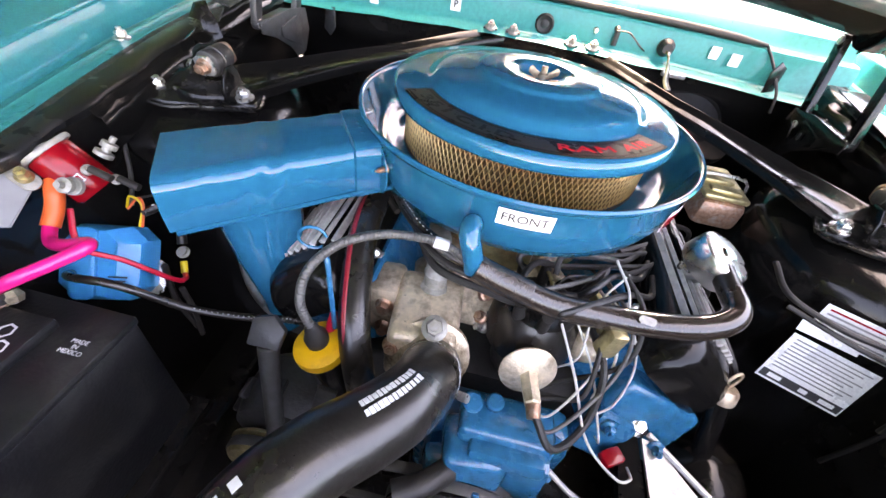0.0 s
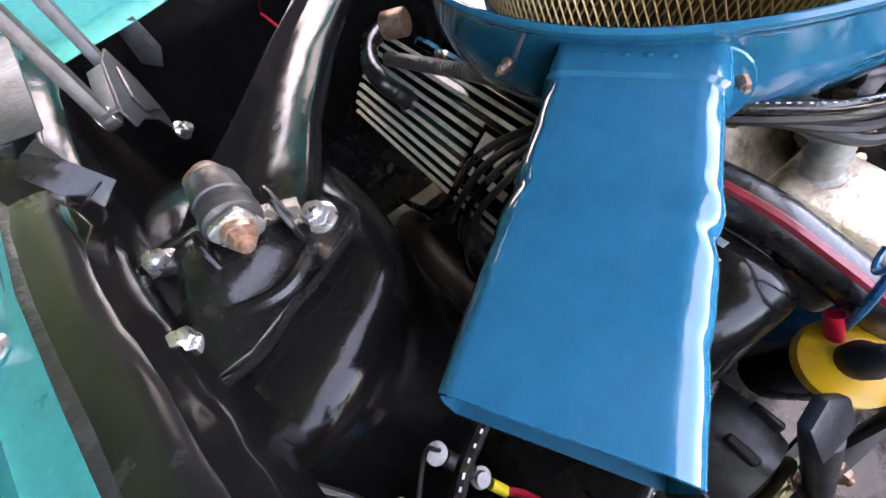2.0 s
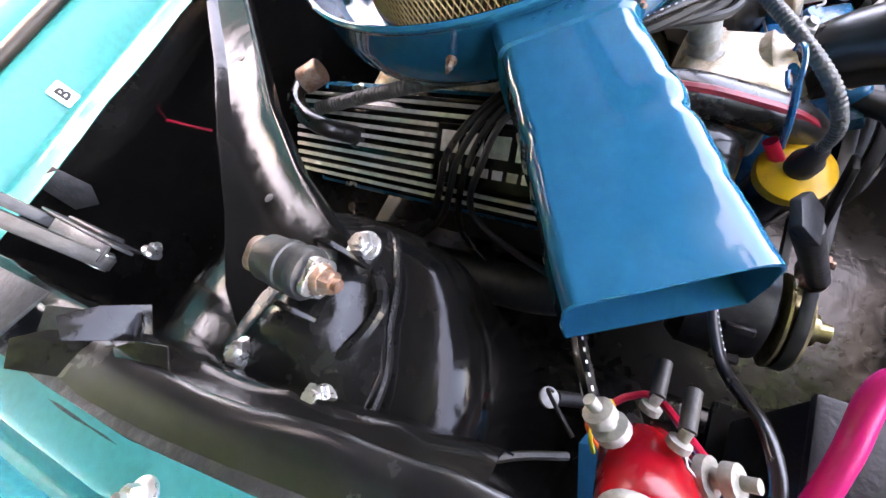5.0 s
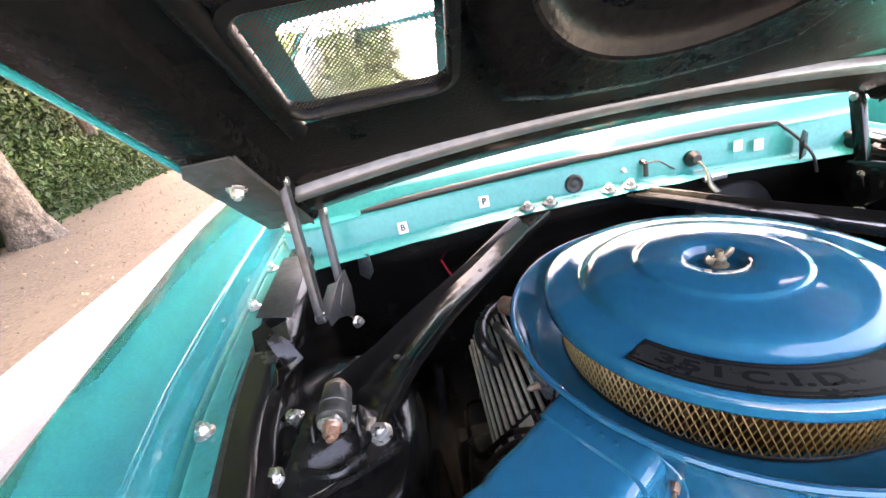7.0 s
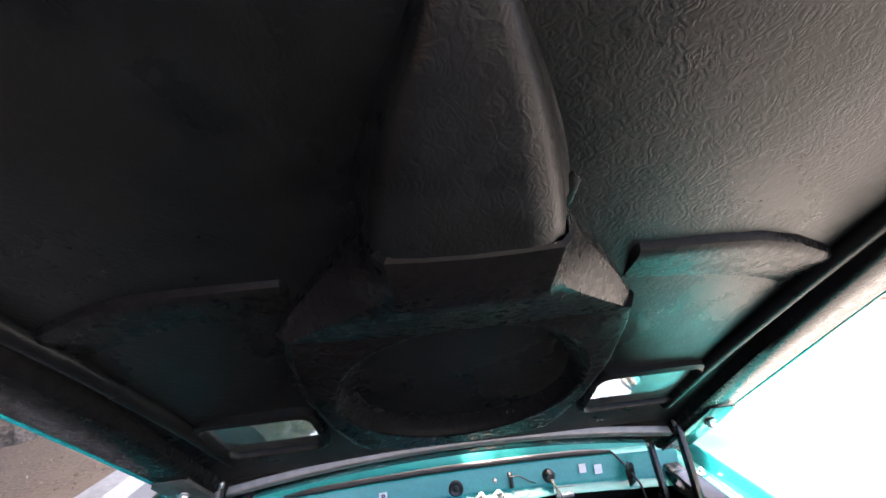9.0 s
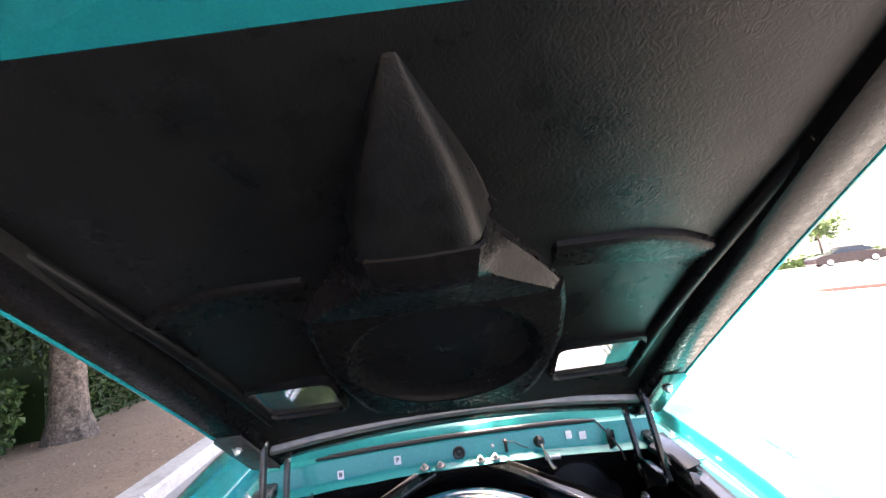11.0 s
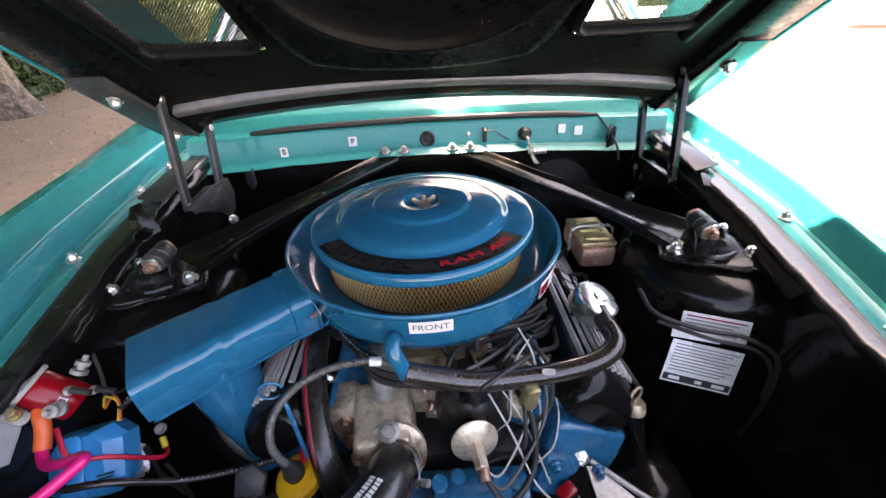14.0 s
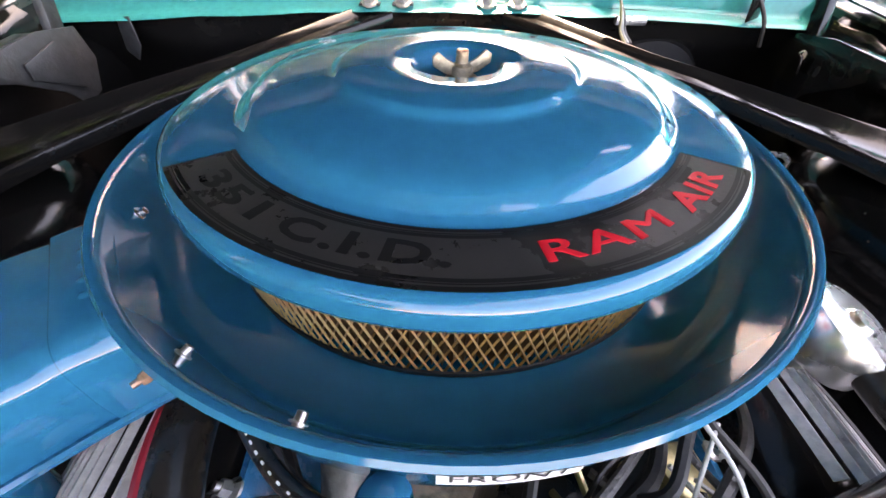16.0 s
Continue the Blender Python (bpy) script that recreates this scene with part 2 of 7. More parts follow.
SEALER = material("black_body_sealer", (0.012, 0.012, 0.012), 0.45, 0.0, 0.1, 0.3, 90, 0.9, 110, second=(0.05, 0.048, 0.044), mix_scale=40, mix_low=0.55, mix_high=0.72)
LINER = material("black_fibreglass_liner", (0.0032, 0.0035, 0.0037), 0.32, 0.0, 0.0, 0.3, 25, 0.26, 62, spec=0.075, deep=0.0030, twist=3.2, second=(0.0048, 0.0048, 0.0046), mix_scale=5, mix_low=0.5, mix_high=0.8, rough_vary=0.16)
PLENUM = material("black_moulded_plenum", (0.0034, 0.0034, 0.0036), 0.28, 0.0, 0.0, 0.25, 60, 0.25, 120, second=(0.20, 0.17, 0.13), mix_scale=75, mix_low=0.70, mix_high=0.72, spec=0.035)
RAIL = material("satin_black_rail_paint", (0.006, 0.006, 0.0062), 0.26, 0.0, 0.45, 0.3, 80, 0.12, 30, deep=0.003, second=(0.020, 0.020, 0.021), mix_scale=9, mix_low=0.45, mix_high=0.75, coat_rough=0.3)
RUBBER = material("black_rubber", (0.013, 0.0115, 0.010), 0.5, 0.0, 0.0, 0.2, 80, 0.25, 240, second=(0.027, 0.023, 0.019), mix_scale=20)
RUBBER_SHINE = material("dressed_black_rubber", (0.014, 0.012, 0.010), 0.28, 0.0, 0.3, 0.2, 80, 0.2, 200, coat_rough=0.2)
GREY_SEAL = material("grey_weathered_rubber", (0.085, 0.085, 0.088), 0.36, 0.0, 0.25, 0.2, 60, 0.3, 200, coat_rough=0.25)
BELT = material("worn_rubber_belt", (0.055, 0.053, 0.050), 0.5, 0.0, 0.0, 0.2, 80, 0.2, 240, second=(0.03, 0.028, 0.026), mix_scale=30)
DARK_CAST = material("dark_casting", (0.018, 0.018, 0.019), 0.5, 0.0, 0.1, 0.3, 60, 0.4, 200, second=(0.03, 0.026, 0.02), mix_scale=14)
STEEL = material("zinc_plated_steel", (0.62, 0.61, 0.58), 0.3, 0.9, 0.0, 0.15, 200, 0.2, 300, second=(0.30, 0.27, 0.2), mix_scale=60, mix_low=0.62, mix_high=0.8)
COPPERED = material("rusty_copper_steel", (0.38, 0.22, 0.15), 0.45, 0.8, 0.0, 0.3, 200, 0.3, 300, second=(0.5, 0.42, 0.36), mix_scale=80)
DARK_STEEL = material("oiled_dark_steel", (0.008, 0.0078, 0.0075), 0.24, 0.0, 0.1, 0.25, 90, 0.35, 45, deep=0.004, spec=0.25, second=(0.022, 0.020, 0.018), mix_scale=40, mix_low=0.55, mix_high=0.75)
GREY_STEEL = material("phosphate_grey_steel", (0.065, 0.065, 0.065), 0.45, 0.6, 0.0, 0.2, 90, 0.3, 200, second=(0.05, 0.045, 0.04), mix_scale=30)
CHROME = material("polished_chrome", (0.66, 0.65, 0.63), 0.26, 1.0, 0.0, 0.05, 60, 0.1, 60, rough_vary=0.05)
ALUMINIUM = material("cast_aluminium", (0.72, 0.59, 0.43), 0.36, 0.5, 0.0, 0.15, 120, 0.5, 260, second=(0.13, 0.08, 0.04), mix_scale=24, mix_low=0.44, mix_high=0.66)
FIN = material("polished_fin_aluminium", (0.60, 0.58, 0.54), 0.40, 0.25, 0.0, 0.2, 120, 0.3, 200, second=(0.13, 0.115, 0.10), mix_scale=30, mix_low=0.58, mix_high=0.74)
WING = material("worn_bronze_nut", (0.33, 0.27, 0.19), 0.45, 0.7, 0.0, 0.3, 250, 0.4, 300, second=(0.16, 0.13, 0.09), mix_scale=90)
GALVANISED = material("dull_galvanised_steel", (0.42, 0.41, 0.39), 0.42, 0.55, 0.0, 0.15, 150, 0.3, 260, second=(0.24, 0.22, 0.20), mix_scale=30, mix_low=0.55, mix_high=0.75)
ZINC = material("dull_aged_zinc", (0.30, 0.285, 0.25), 0.5, 0.25, 0.0, 0.2, 150, 0.4, 260, second=(0.16, 0.14, 0.10), mix_scale=45, mix_low=0.5, mix_high=0.72)
BRASS = material("zinc_dichromate_gold", (0.55, 0.46, 0.24), 0.35, 0.8, 0.0, 0.2, 120, 0.2, 200, second=(0.32, 0.25, 0.13), mix_scale=40)
GOLD_MESH = material("gold_expanded_metal", (0.60, 0.39, 0.16), 0.45, 0.5, 0.0, 0.15, 120)
PAPER = material("oiled_filter_paper", (0.15, 0.09, 0.033), 0.8, 0.0, 0.0, 0.3, 90)
DECAL = material("black_decal_ink", (0.006, 0.006, 0.006), 0.30, 0.0, 0.0, 0.1, 60, spec=0.3)
DECAL_FIELD = material("charcoal_vinyl_decal", (0.022, 0.0205, 0.019), 0.30, 0.0, 0.25, 0.12, 60, 0.05, 300, second=(0.022, 0.021, 0.020), mix_scale=30, coat_rough=0.30)
RED_INK = material("red_decal_ink", (0.62, 0.008, 0.02), 0.4)
WHITE_LABEL = material("white_paper_label", (0.72, 0.72, 0.71), 0.5, vary=0.04, second=(0.6, 0.59, 0.56), mix_scale=30)
SILVER_LABEL = material("silver_foil_label", (0.86, 0.86, 0.84), 0.30, 0.2, 0.0, 0.1, 300, 0.3, 60)
INK = material("black_ink", (0.012, 0.012, 0.012), 0.5)
GREY_INK = material("grey_ink", (0.20, 0.20, 0.20), 0.5)
RED_SOLENOID = material("red_painted_steel", (0.25, 0.003, 0.008), 0.24, 0.0, 0.2, 0.1, 60, 0.15, 120, spec=0.3)
RED_WIRE = material("red_wire_sheath", (0.60, 0.01, 0.04), 0.35)
RED_STRIPE = material("faded_red_stripe", (0.26, 0.012, 0.022), 0.4, 0.0, 0.2, 0.2, 90)
PINK_CABLE = material("magenta_cable_sheath", (0.72, 0.012, 0.16), 0.32, 0.0, 0.15, 0.06)
ORANGE = material("orange_boot", (0.75, 0.12, 0.03), 0.4)
YELLOW = material("yellow_plastic", (0.72, 0.38, 0.01), 0.4, 0.0, 0.1, 0.1, 40, second=(0.5, 0.24, 0.01), mix_scale=30)
YELLOW_WIRE = material("yellow_wire_sheath", (0.75, 0.55, 0.02), 0.4)
GREEN_LABEL = material("green_printed_label", (0.08, 0.72, 0.04), 0.35)
GREY_WIRE = material("grey_braided_hose", (0.10, 0.097, 0.09), 0.35, 0.35, 0.0, 0.2, 150, 0.6, 500)
WHITE_WIRE = material("white_wire_sheath", (0.48, 0.465, 0.42), 0.4)
BATTERY = material("black_battery_case", (0.011, 0.011, 0.012), 0.38, 0.0, 0.0, 0.2, 60, 0.25, 220, second=(0.03, 0.03, 0.028), mix_scale=18)
HOSE_SILVER = material("shiny_brown_corrugated_hose", (0.028, 0.020, 0.015), 0.20, 0.0, 0.5, 0.2, 150, coat_rough=0.12)
ASPHALT = material("pale_sunlit_asphalt", (0.26, 0.255, 0.245), 0.9, vary=0.2, scale=60, bump=0.5, bump_scale=120, second=(0.20, 0.195, 0.19), mix_scale=0.6)
CONCRETE = material("pale_concrete", (0.50, 0.47, 0.42), 0.85, vary=0.14, scale=30, bump=0.4, bump_scale=90, second=(0.36, 0.33, 0.285), mix_scale=3)
MULCH = material("brown_leaf_mulch", (0.225, 0.152, 0.098), 0.95, vary=0.45, scale=28, bump=1.0, bump_scale=35, second=(0.28, 0.195, 0.125), mix_scale=2.5, mix_low=0.4, mix_high=0.7)
BARK = material("grey_brown_bark", (0.15, 0.115, 0.088), 0.95, vary=0.5, scale=22, bump=1.0, bump_scale=26, second=(0.055, 0.044, 0.035), mix_scale=9, mix_low=0.45, mix_high=0.62, deep=0.03)
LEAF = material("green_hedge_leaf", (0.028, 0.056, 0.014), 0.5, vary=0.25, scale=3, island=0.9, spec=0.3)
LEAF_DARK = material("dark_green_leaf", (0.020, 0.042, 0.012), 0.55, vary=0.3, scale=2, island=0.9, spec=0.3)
# Paler leaf for far foliage, its sunlit look put into the colour.
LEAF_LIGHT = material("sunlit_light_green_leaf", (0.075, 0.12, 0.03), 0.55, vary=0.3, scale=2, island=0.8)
# Light falling on the upturned shield is put into this paler grey.
SHIELD = material("toplit_grey_shield_plastic", (0.26, 0.26, 0.27), 0.5, vary=0.1, bump=0.1)
CHIPS = material("dry_leaf_litter", (0.34, 0.245, 0.16), 0.9, vary=0.3, scale=30, island=0.5)
CAR_PAINT = material("dark_car_paint", (0.014, 0.006, 0.008), 0.3, 0.0, 0.15, 0.05, spec=0.25)
GLASS_DARK = material("dark_tinted_glass", (0.015, 0.017, 0.018), 0.08, 0.0, 0.0, 0.05, spec=0.6)
CREAM = material("pale_cream_vinyl", (0.62, 0.57, 0.49), 0.55, vary=0.06, bump=0.2)
DASH = material("dark_dashboard_vinyl", (0.02, 0.02, 0.021), 0.6, bump=0.2)
RED_KERB = material("red_painted_kerb", (0.45, 0.06, 0.05), 0.7)


def clear_glass(name, tint):
    ma = bpy.data.materials.new(name)
    ma.use_nodes = True
    p = ma.node_tree.nodes["Principled BSDF"]
    p.inputs["Base Color"].default_value = (*tint, 1)
    p.inputs["Transmission Weight"].default_value = 1.0
    p.inputs["Roughness"].default_value = 0.01
    p.inputs["IOR"].default_value = 1.45
    return ma


GLASS = clear_glass("windscreen_glass", (0.86, 0.92, 0.9))

# ---- ground, kerb, planting ----
def ground_z(x, y):
    """The lot rises gently far off on the driver's side."""
    return 0.004 * max(0.0, x - 6.0)


bm = bmesh.new()
xs = [-400, -120, -40, -15, -6, -3, 0, 3, 6, 10, 15, 22, 30, 45, 80, 160, 400]
ys = [-400, -100, -30, -10, -4, 0, 4, 10, 20, 40, 100, 400]
ring_face(bm, [[(x, y, ground_z(x, y)) for x in xs] for y in ys], closed=False)
solo("ground", bm, ASPHALT, "sun-bleached grey asphalt of a car park", "ground", kind="structure")

KERB_A, KERB_D = Vector((-2.62, 1.00, 0)), Vector((-0.130, 0.9915, 0)).normalized()
KERB_N = Vector((-KERB_D.y, KERB_D.x, 0))


def kerb_line(s, n, z=0.0):
    return KERB_A + KERB_D * s + KERB_N * n + Vector((0, 0, z))


bm = bmesh.new()
ring_face(bm, [[kerb_line(s, n, 0.135 + 0.012 * n + 0.05 * noise.noise((s * 0.4, n * 0.4, 0))) for n in (0.29, 1, 2, 3, 4.5, 6, 8, 11, 16, 30, 80)] for s in range(-30, 60, 2)], closed=False)
solo("planting_bed", bm, MULCH, "brown planting bed covered with leaf mulch beside the kerb", "ground", kind="structure")

kerb = thing("kerb", kerb_line(0, 0), "pale concrete kerb stones along the planting bed", "kerb", kind="structure")
profile = [(0.0, -0.05), (0.0, 0.12), (0.025, 0.15), (0.29, 0.15), (0.30, 0.14), (0.30, -0.05)]
stone = bmesh.new()
ring_face(stone, [[Vector((n, s, z)) for n, z in profile] for s in (0.006, 1.794)])
stone_mesh = mesh_of("kerb_stone", stone, CONCRETE)
turn = Matrix((KERB_N, KERB_D, (0, 0, 1))).transposed().to_4x4()
for k in range(-6, 22):
    ob = new("kerb_stone", stone_mesh)
    ob.parent = kerb
    ob.matrix_parent_inverse = Matrix.Translation(-kerb.location)
    ob.matrix_basis = Matrix.Translation(kerb_line(k * 1.8, 0)) @ turn


def leaf_cloud(bm, count, spot, size, rng):
    """Small folded leaves, each at a place given by spot()."""
    for _ in range(count):
        p = Vector(spot())
        s = size * rng.uniform(0.6, 1.4)
        d = Vector((rng.gauss(0, 1), rng.gauss(0, 1), rng.gauss(0, 1))).normalized()
        e = d.orthogonal().normalized() * s * 0.38
        f = d.cross(e).normalized() * s * 0.18
        a, b, c, g = p, p + d * s * 0.5 + e + f, p + d * s, p + d * s * 0.5 - e + f
        v = [bm.verts.new(q) for q in (a, b, c, g)]
        bm.faces.new((v[0], v[1], v[2]))
        bm.faces.new((v[0], v[2], v[3]))


def hedge(name, start, end, depth, height, count, size, ma, label, rng, rough=0.18, low=0.0):
    a, b = Vector((*start, 0.2)), Vector((*end, 0.2))
    run, side = b - a, (b - a).cross(Vector((0, 0, 1))).normalized()

    def spot():
        t, h, w = rng.random(), rng.random() ** 0.8, rng.random()
        face = rng.random()
        top = height * (1 + 0.10 * noise.noise((t * run.length * 0.9, 3, depth)) + rough * noise.noise((t * run.length * 0.35, 7, height)))
        if face < 0.6:
            w = rng.random() * 0.25
        elif face < 0.85:
            h = 0.85 + 0.18 * rng.random()
        w += 0.14 * noise.noise((t * run.length * 1.1, h * 2.5, 2))
        return a + run * t + side * depth * (0.5 - w) + Vector((0, 0, low + (top - low) * h))

    bm = bmesh.new()
    leaf_cloud(bm, count, spot, size, rng)
    # woody core
    rings = []
    for i in range(25):
        t = i / 24
        c = a + run * t
        top = height * 0.86 * (1 + 0.08 * noise.noise((t * 9, 1, 1)))
        rings.append([c + side * depth * 0.30 + Vector((0, 0, -0.3)), c + side * depth * 0.28 + Vector((0, 0, top)), c - side * depth * 0.3 + Vector((0, 0, top)), c - side * depth * 0.3 + Vector((0, 0, -0.3))])
    ring_face(bm, rings)
    ob = new(name, mesh_of(name, bm, ma, 10))
    return tagged(ob, label, "hedge", kind="stuff")


rng = random.Random(5)
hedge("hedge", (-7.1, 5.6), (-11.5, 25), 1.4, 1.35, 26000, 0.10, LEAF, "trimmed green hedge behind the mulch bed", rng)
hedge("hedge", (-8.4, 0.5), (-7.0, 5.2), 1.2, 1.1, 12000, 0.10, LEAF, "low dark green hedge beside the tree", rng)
# The next two runs are heightened, the second added unseen, to block sky.
hedge("tall_shrubs", (-10.0, -2.0), (-10.4, 9.0), 1.8, 6.4, 30000, 0.16, LEAF_DARK, "tall dark green shrubs behind the hedge, a belt extended out of view to block sky", rng, 0.3)
hedge("tall_shrubs", (-10.4, -24.0), (-10.0, -2.4), 2.0, 6.6, 19000, 0.24, LEAF_DARK, "tall dark green shrubs behind the hedge, a belt extended out of view to block sky", rng, 0.3)
hedge("tall_shrubs", (-10.0, 8.6), (-20.0, 28.0), 1.8, 4.2, 26000, 0.18, LEAF_DARK, "tall dark green shrubs behind the hedge, a belt extended out of view to block sky", rng, 0.35)


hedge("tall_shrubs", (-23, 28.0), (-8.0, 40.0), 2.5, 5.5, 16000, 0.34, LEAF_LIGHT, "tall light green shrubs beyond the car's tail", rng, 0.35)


def tree(at, radius, height, crown_r, crown_n, leaf, ma, label, rng, lean=(0, 0), first=0.55, reach=(0, 0, 0)):
    base = Vector(at)
    ob = thing("tree", base, label, "tree")
    bm = bmesh.new()
    rings = []
    for i in range(15):
        t = i / 14
        r = radius * (1 - 0.55 * t) + radius * 0.55 * math.exp(-t * height / 0.28)
        c = base + Vector((lean[0] * t * height, lean[1] * t * height, t * height * 0.8 - 0.1))
        rings.append([c + Vector((math.cos(a) * r, math.sin(a) * r, 0)) * (1 + 0.13 * noise.noise((math.cos(a) * 2.1, math.sin(a) * 2.1, t * 4 + at[0])) + 0.03 * math.sin(a * 13 + 3 * noise.noise((a, t * 6, 2)))) for a in (2 * math.pi * k / 40 for k in range(40))])
    ring_face(bm, rings)
    part("trunk", bm, BARK, ob, angle=60)
    ends = []
    for k in range(7):
        a, h = k * 2.4 + rng.random(), height * (first + 0.05 * k)
        p = base + Vector((lean[0] * h, lean[1] * h, h * 0.95))
        q = p + Vector((math.cos(a), math.sin(a), 0.75)) * crown_r * rng.uniform(0.5, 0.8) + Vector(reach)
        mid = p.lerp(q, 0.5) + Vector((0, 0, 0.12 * crown_r))
        part("limb", tube([p, mid, q], radius * 0.38, 8, 5, scale=lambda t: 1 - 0.75 * t), BARK, ob)
        ends += [mid, q]
    top = base + Vector((lean[0] * height, lean[1] * height, height)) + Vector(reach)
    ends.append(top)

    def spot():
        c = rng.choice(ends)
        d = Vector((rng.gauss(0, 1), rng.gauss(0, 1), rng.gauss(0, 0.8))).normalized() * crown_r * 0.55 * rng.random() ** 0.45
        return c + d

    bm = bmesh.new()
    leaf_cloud(bm, crown_n, spot, leaf, rng)
    part("crown", bm, ma, ob, angle=10)
    return ob


# Only the first tree is known; the rest are added to cast shade.
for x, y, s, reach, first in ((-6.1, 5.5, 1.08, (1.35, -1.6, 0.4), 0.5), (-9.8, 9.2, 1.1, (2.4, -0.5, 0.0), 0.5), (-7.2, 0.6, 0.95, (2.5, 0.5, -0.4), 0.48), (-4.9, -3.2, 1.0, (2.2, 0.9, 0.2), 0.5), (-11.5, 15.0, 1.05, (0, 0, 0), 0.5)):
    tree((x, y, 0.18), 0.235, 7.6 * s, 3.9 * s, 30000, 0.46, LEAF, "mature tree with grey-brown fissured bark, in a mulch-bed row extended out of view for shade", rng, (-0.02, 0.0), first, reach)

# leaf litter scattered over the bed
bm = bmesh.new()
leaf_cloud(bm, 2600, lambda: kerb_line(rng.uniform(-3, 18), 0.35 + 6.0 * rng.random() ** 1.3, 0.142 + 0.012 * 3), 0.035, rng)
ob = new("leaf_litter", mesh_of("leaf_litter", bm, CHIPS, 10))
tagged(ob, "dry brown leaves scattered over the planting bed", "leaf litter", kind="stuff")

# far side of the car park
far_kerb = slab(rounded(3.2, 0.9, 0.4, 6), 0.14, pose(14.5, 12.0, 0.03, 0, 0, -40), 0.02)
solo("kerb_island", far_kerb, RED_KERB, "low red painted kerb island across the car park", "kerb", kind="structure")
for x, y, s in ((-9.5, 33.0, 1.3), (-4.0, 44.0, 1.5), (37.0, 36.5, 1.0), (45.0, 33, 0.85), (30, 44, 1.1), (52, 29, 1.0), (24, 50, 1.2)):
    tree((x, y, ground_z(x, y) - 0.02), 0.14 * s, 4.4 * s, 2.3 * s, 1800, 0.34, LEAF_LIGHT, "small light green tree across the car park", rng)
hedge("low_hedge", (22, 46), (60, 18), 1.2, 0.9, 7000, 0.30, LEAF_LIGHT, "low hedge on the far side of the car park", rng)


def parked_car(at, turn, ma, label, rng):
    ob = thing("car", at, label, "car", "parked cars")
    base = Matrix.Translation(at) @ Matrix.Rotation(radians(turn), 4, "Z")
    bm = bmesh.new()
    side = [(-2.3, 0.25), (-2.32, 0.62), (-2.15, 0.86), (-1.2, 0.97), (0.9, 0.98), (1.9, 0.92), (2.3, 0.75), (2.34, 0.3), (1.9, 0.2), (-1.9, 0.2)]
    ring_face(bm, [[base @ Vector((x, w, z * (1 if abs(w) < 0.8 else 0.97))) for x, z in side] for w in (-0.9, -0.84, 0.84, 0.9)])
    part("body", bm, ma, ob)
    bm = bmesh.new()
    ring_face(bm, [[base @ Vector((x, w * k, z)) for x, z, k in ((-1.75, 0.95, 1), (-0.95, 1.38, 0.8), (0.35, 1.42, 0.8), (1.25, 0.96, 1))] for w in (-0.78, 0.78)])
    part("cabin_glass", bm, GLASS_DARK, ob)
    part("roof", slab([(-0.98, -0.62), (0.38, -0.62), (0.38, 0.62), (-0.98, 0.62)], 0.03, base @ pose(0, 0, 1.40, 0, -1.5), 0.01), ma, ob)
    for x in (-1.4, 1.42):
        for w in (-0.9, 0.72):
            wheel = part("wheel", lathe([(0, 0), (0.2, 0), (0.31, 0.01), (0.33, 0.05), (0.33, 0.15), (0.31, 0.18), (0, 0.18)], base @ Vector((x, w, 0.33)), base.to_3x3() @ Vector((0, 1, 0)), 24), RUBBER, ob)
            part("rim", lathe([(0, -0.012), (0.19, -0.012), (0.2, 0.002)], base @ Vector((x, w if w < 0 else w + 0.195, 0.33)), base.to_3x3() @ Vector((0, 1 if w < 0 else -1, 0)), 20), STEEL, wheel)
    return ob


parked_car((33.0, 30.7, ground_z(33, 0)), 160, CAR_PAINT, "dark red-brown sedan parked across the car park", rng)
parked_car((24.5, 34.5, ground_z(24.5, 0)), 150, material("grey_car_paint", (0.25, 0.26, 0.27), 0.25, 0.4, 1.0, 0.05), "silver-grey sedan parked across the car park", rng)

# ---- car body ----
body = thing("car", (0, 0.4, 0.0), "teal classic coupe with a black painted open engine bay", "car")


def bolt_x(y):
    """Distance of the fender bolts from the middle of the car."""
    return 0.634 + (0.17 if y < 0 else 0.095) * y - 0.10 * y * y


def flange(y):
    """Width of the apron's top flange, which broadens beside the shock tower."""
    t = min(1.0, max(0.0, (y + 0.27) / 0.10))
    return 0.052 + 0.010 * t * t * (3 - 2 * t) - 0.022 * min(1.0, max(0.0, (-0.30 - y) / 0.06))


def rail_z(y):
    return 0.929 + 0.086 * y


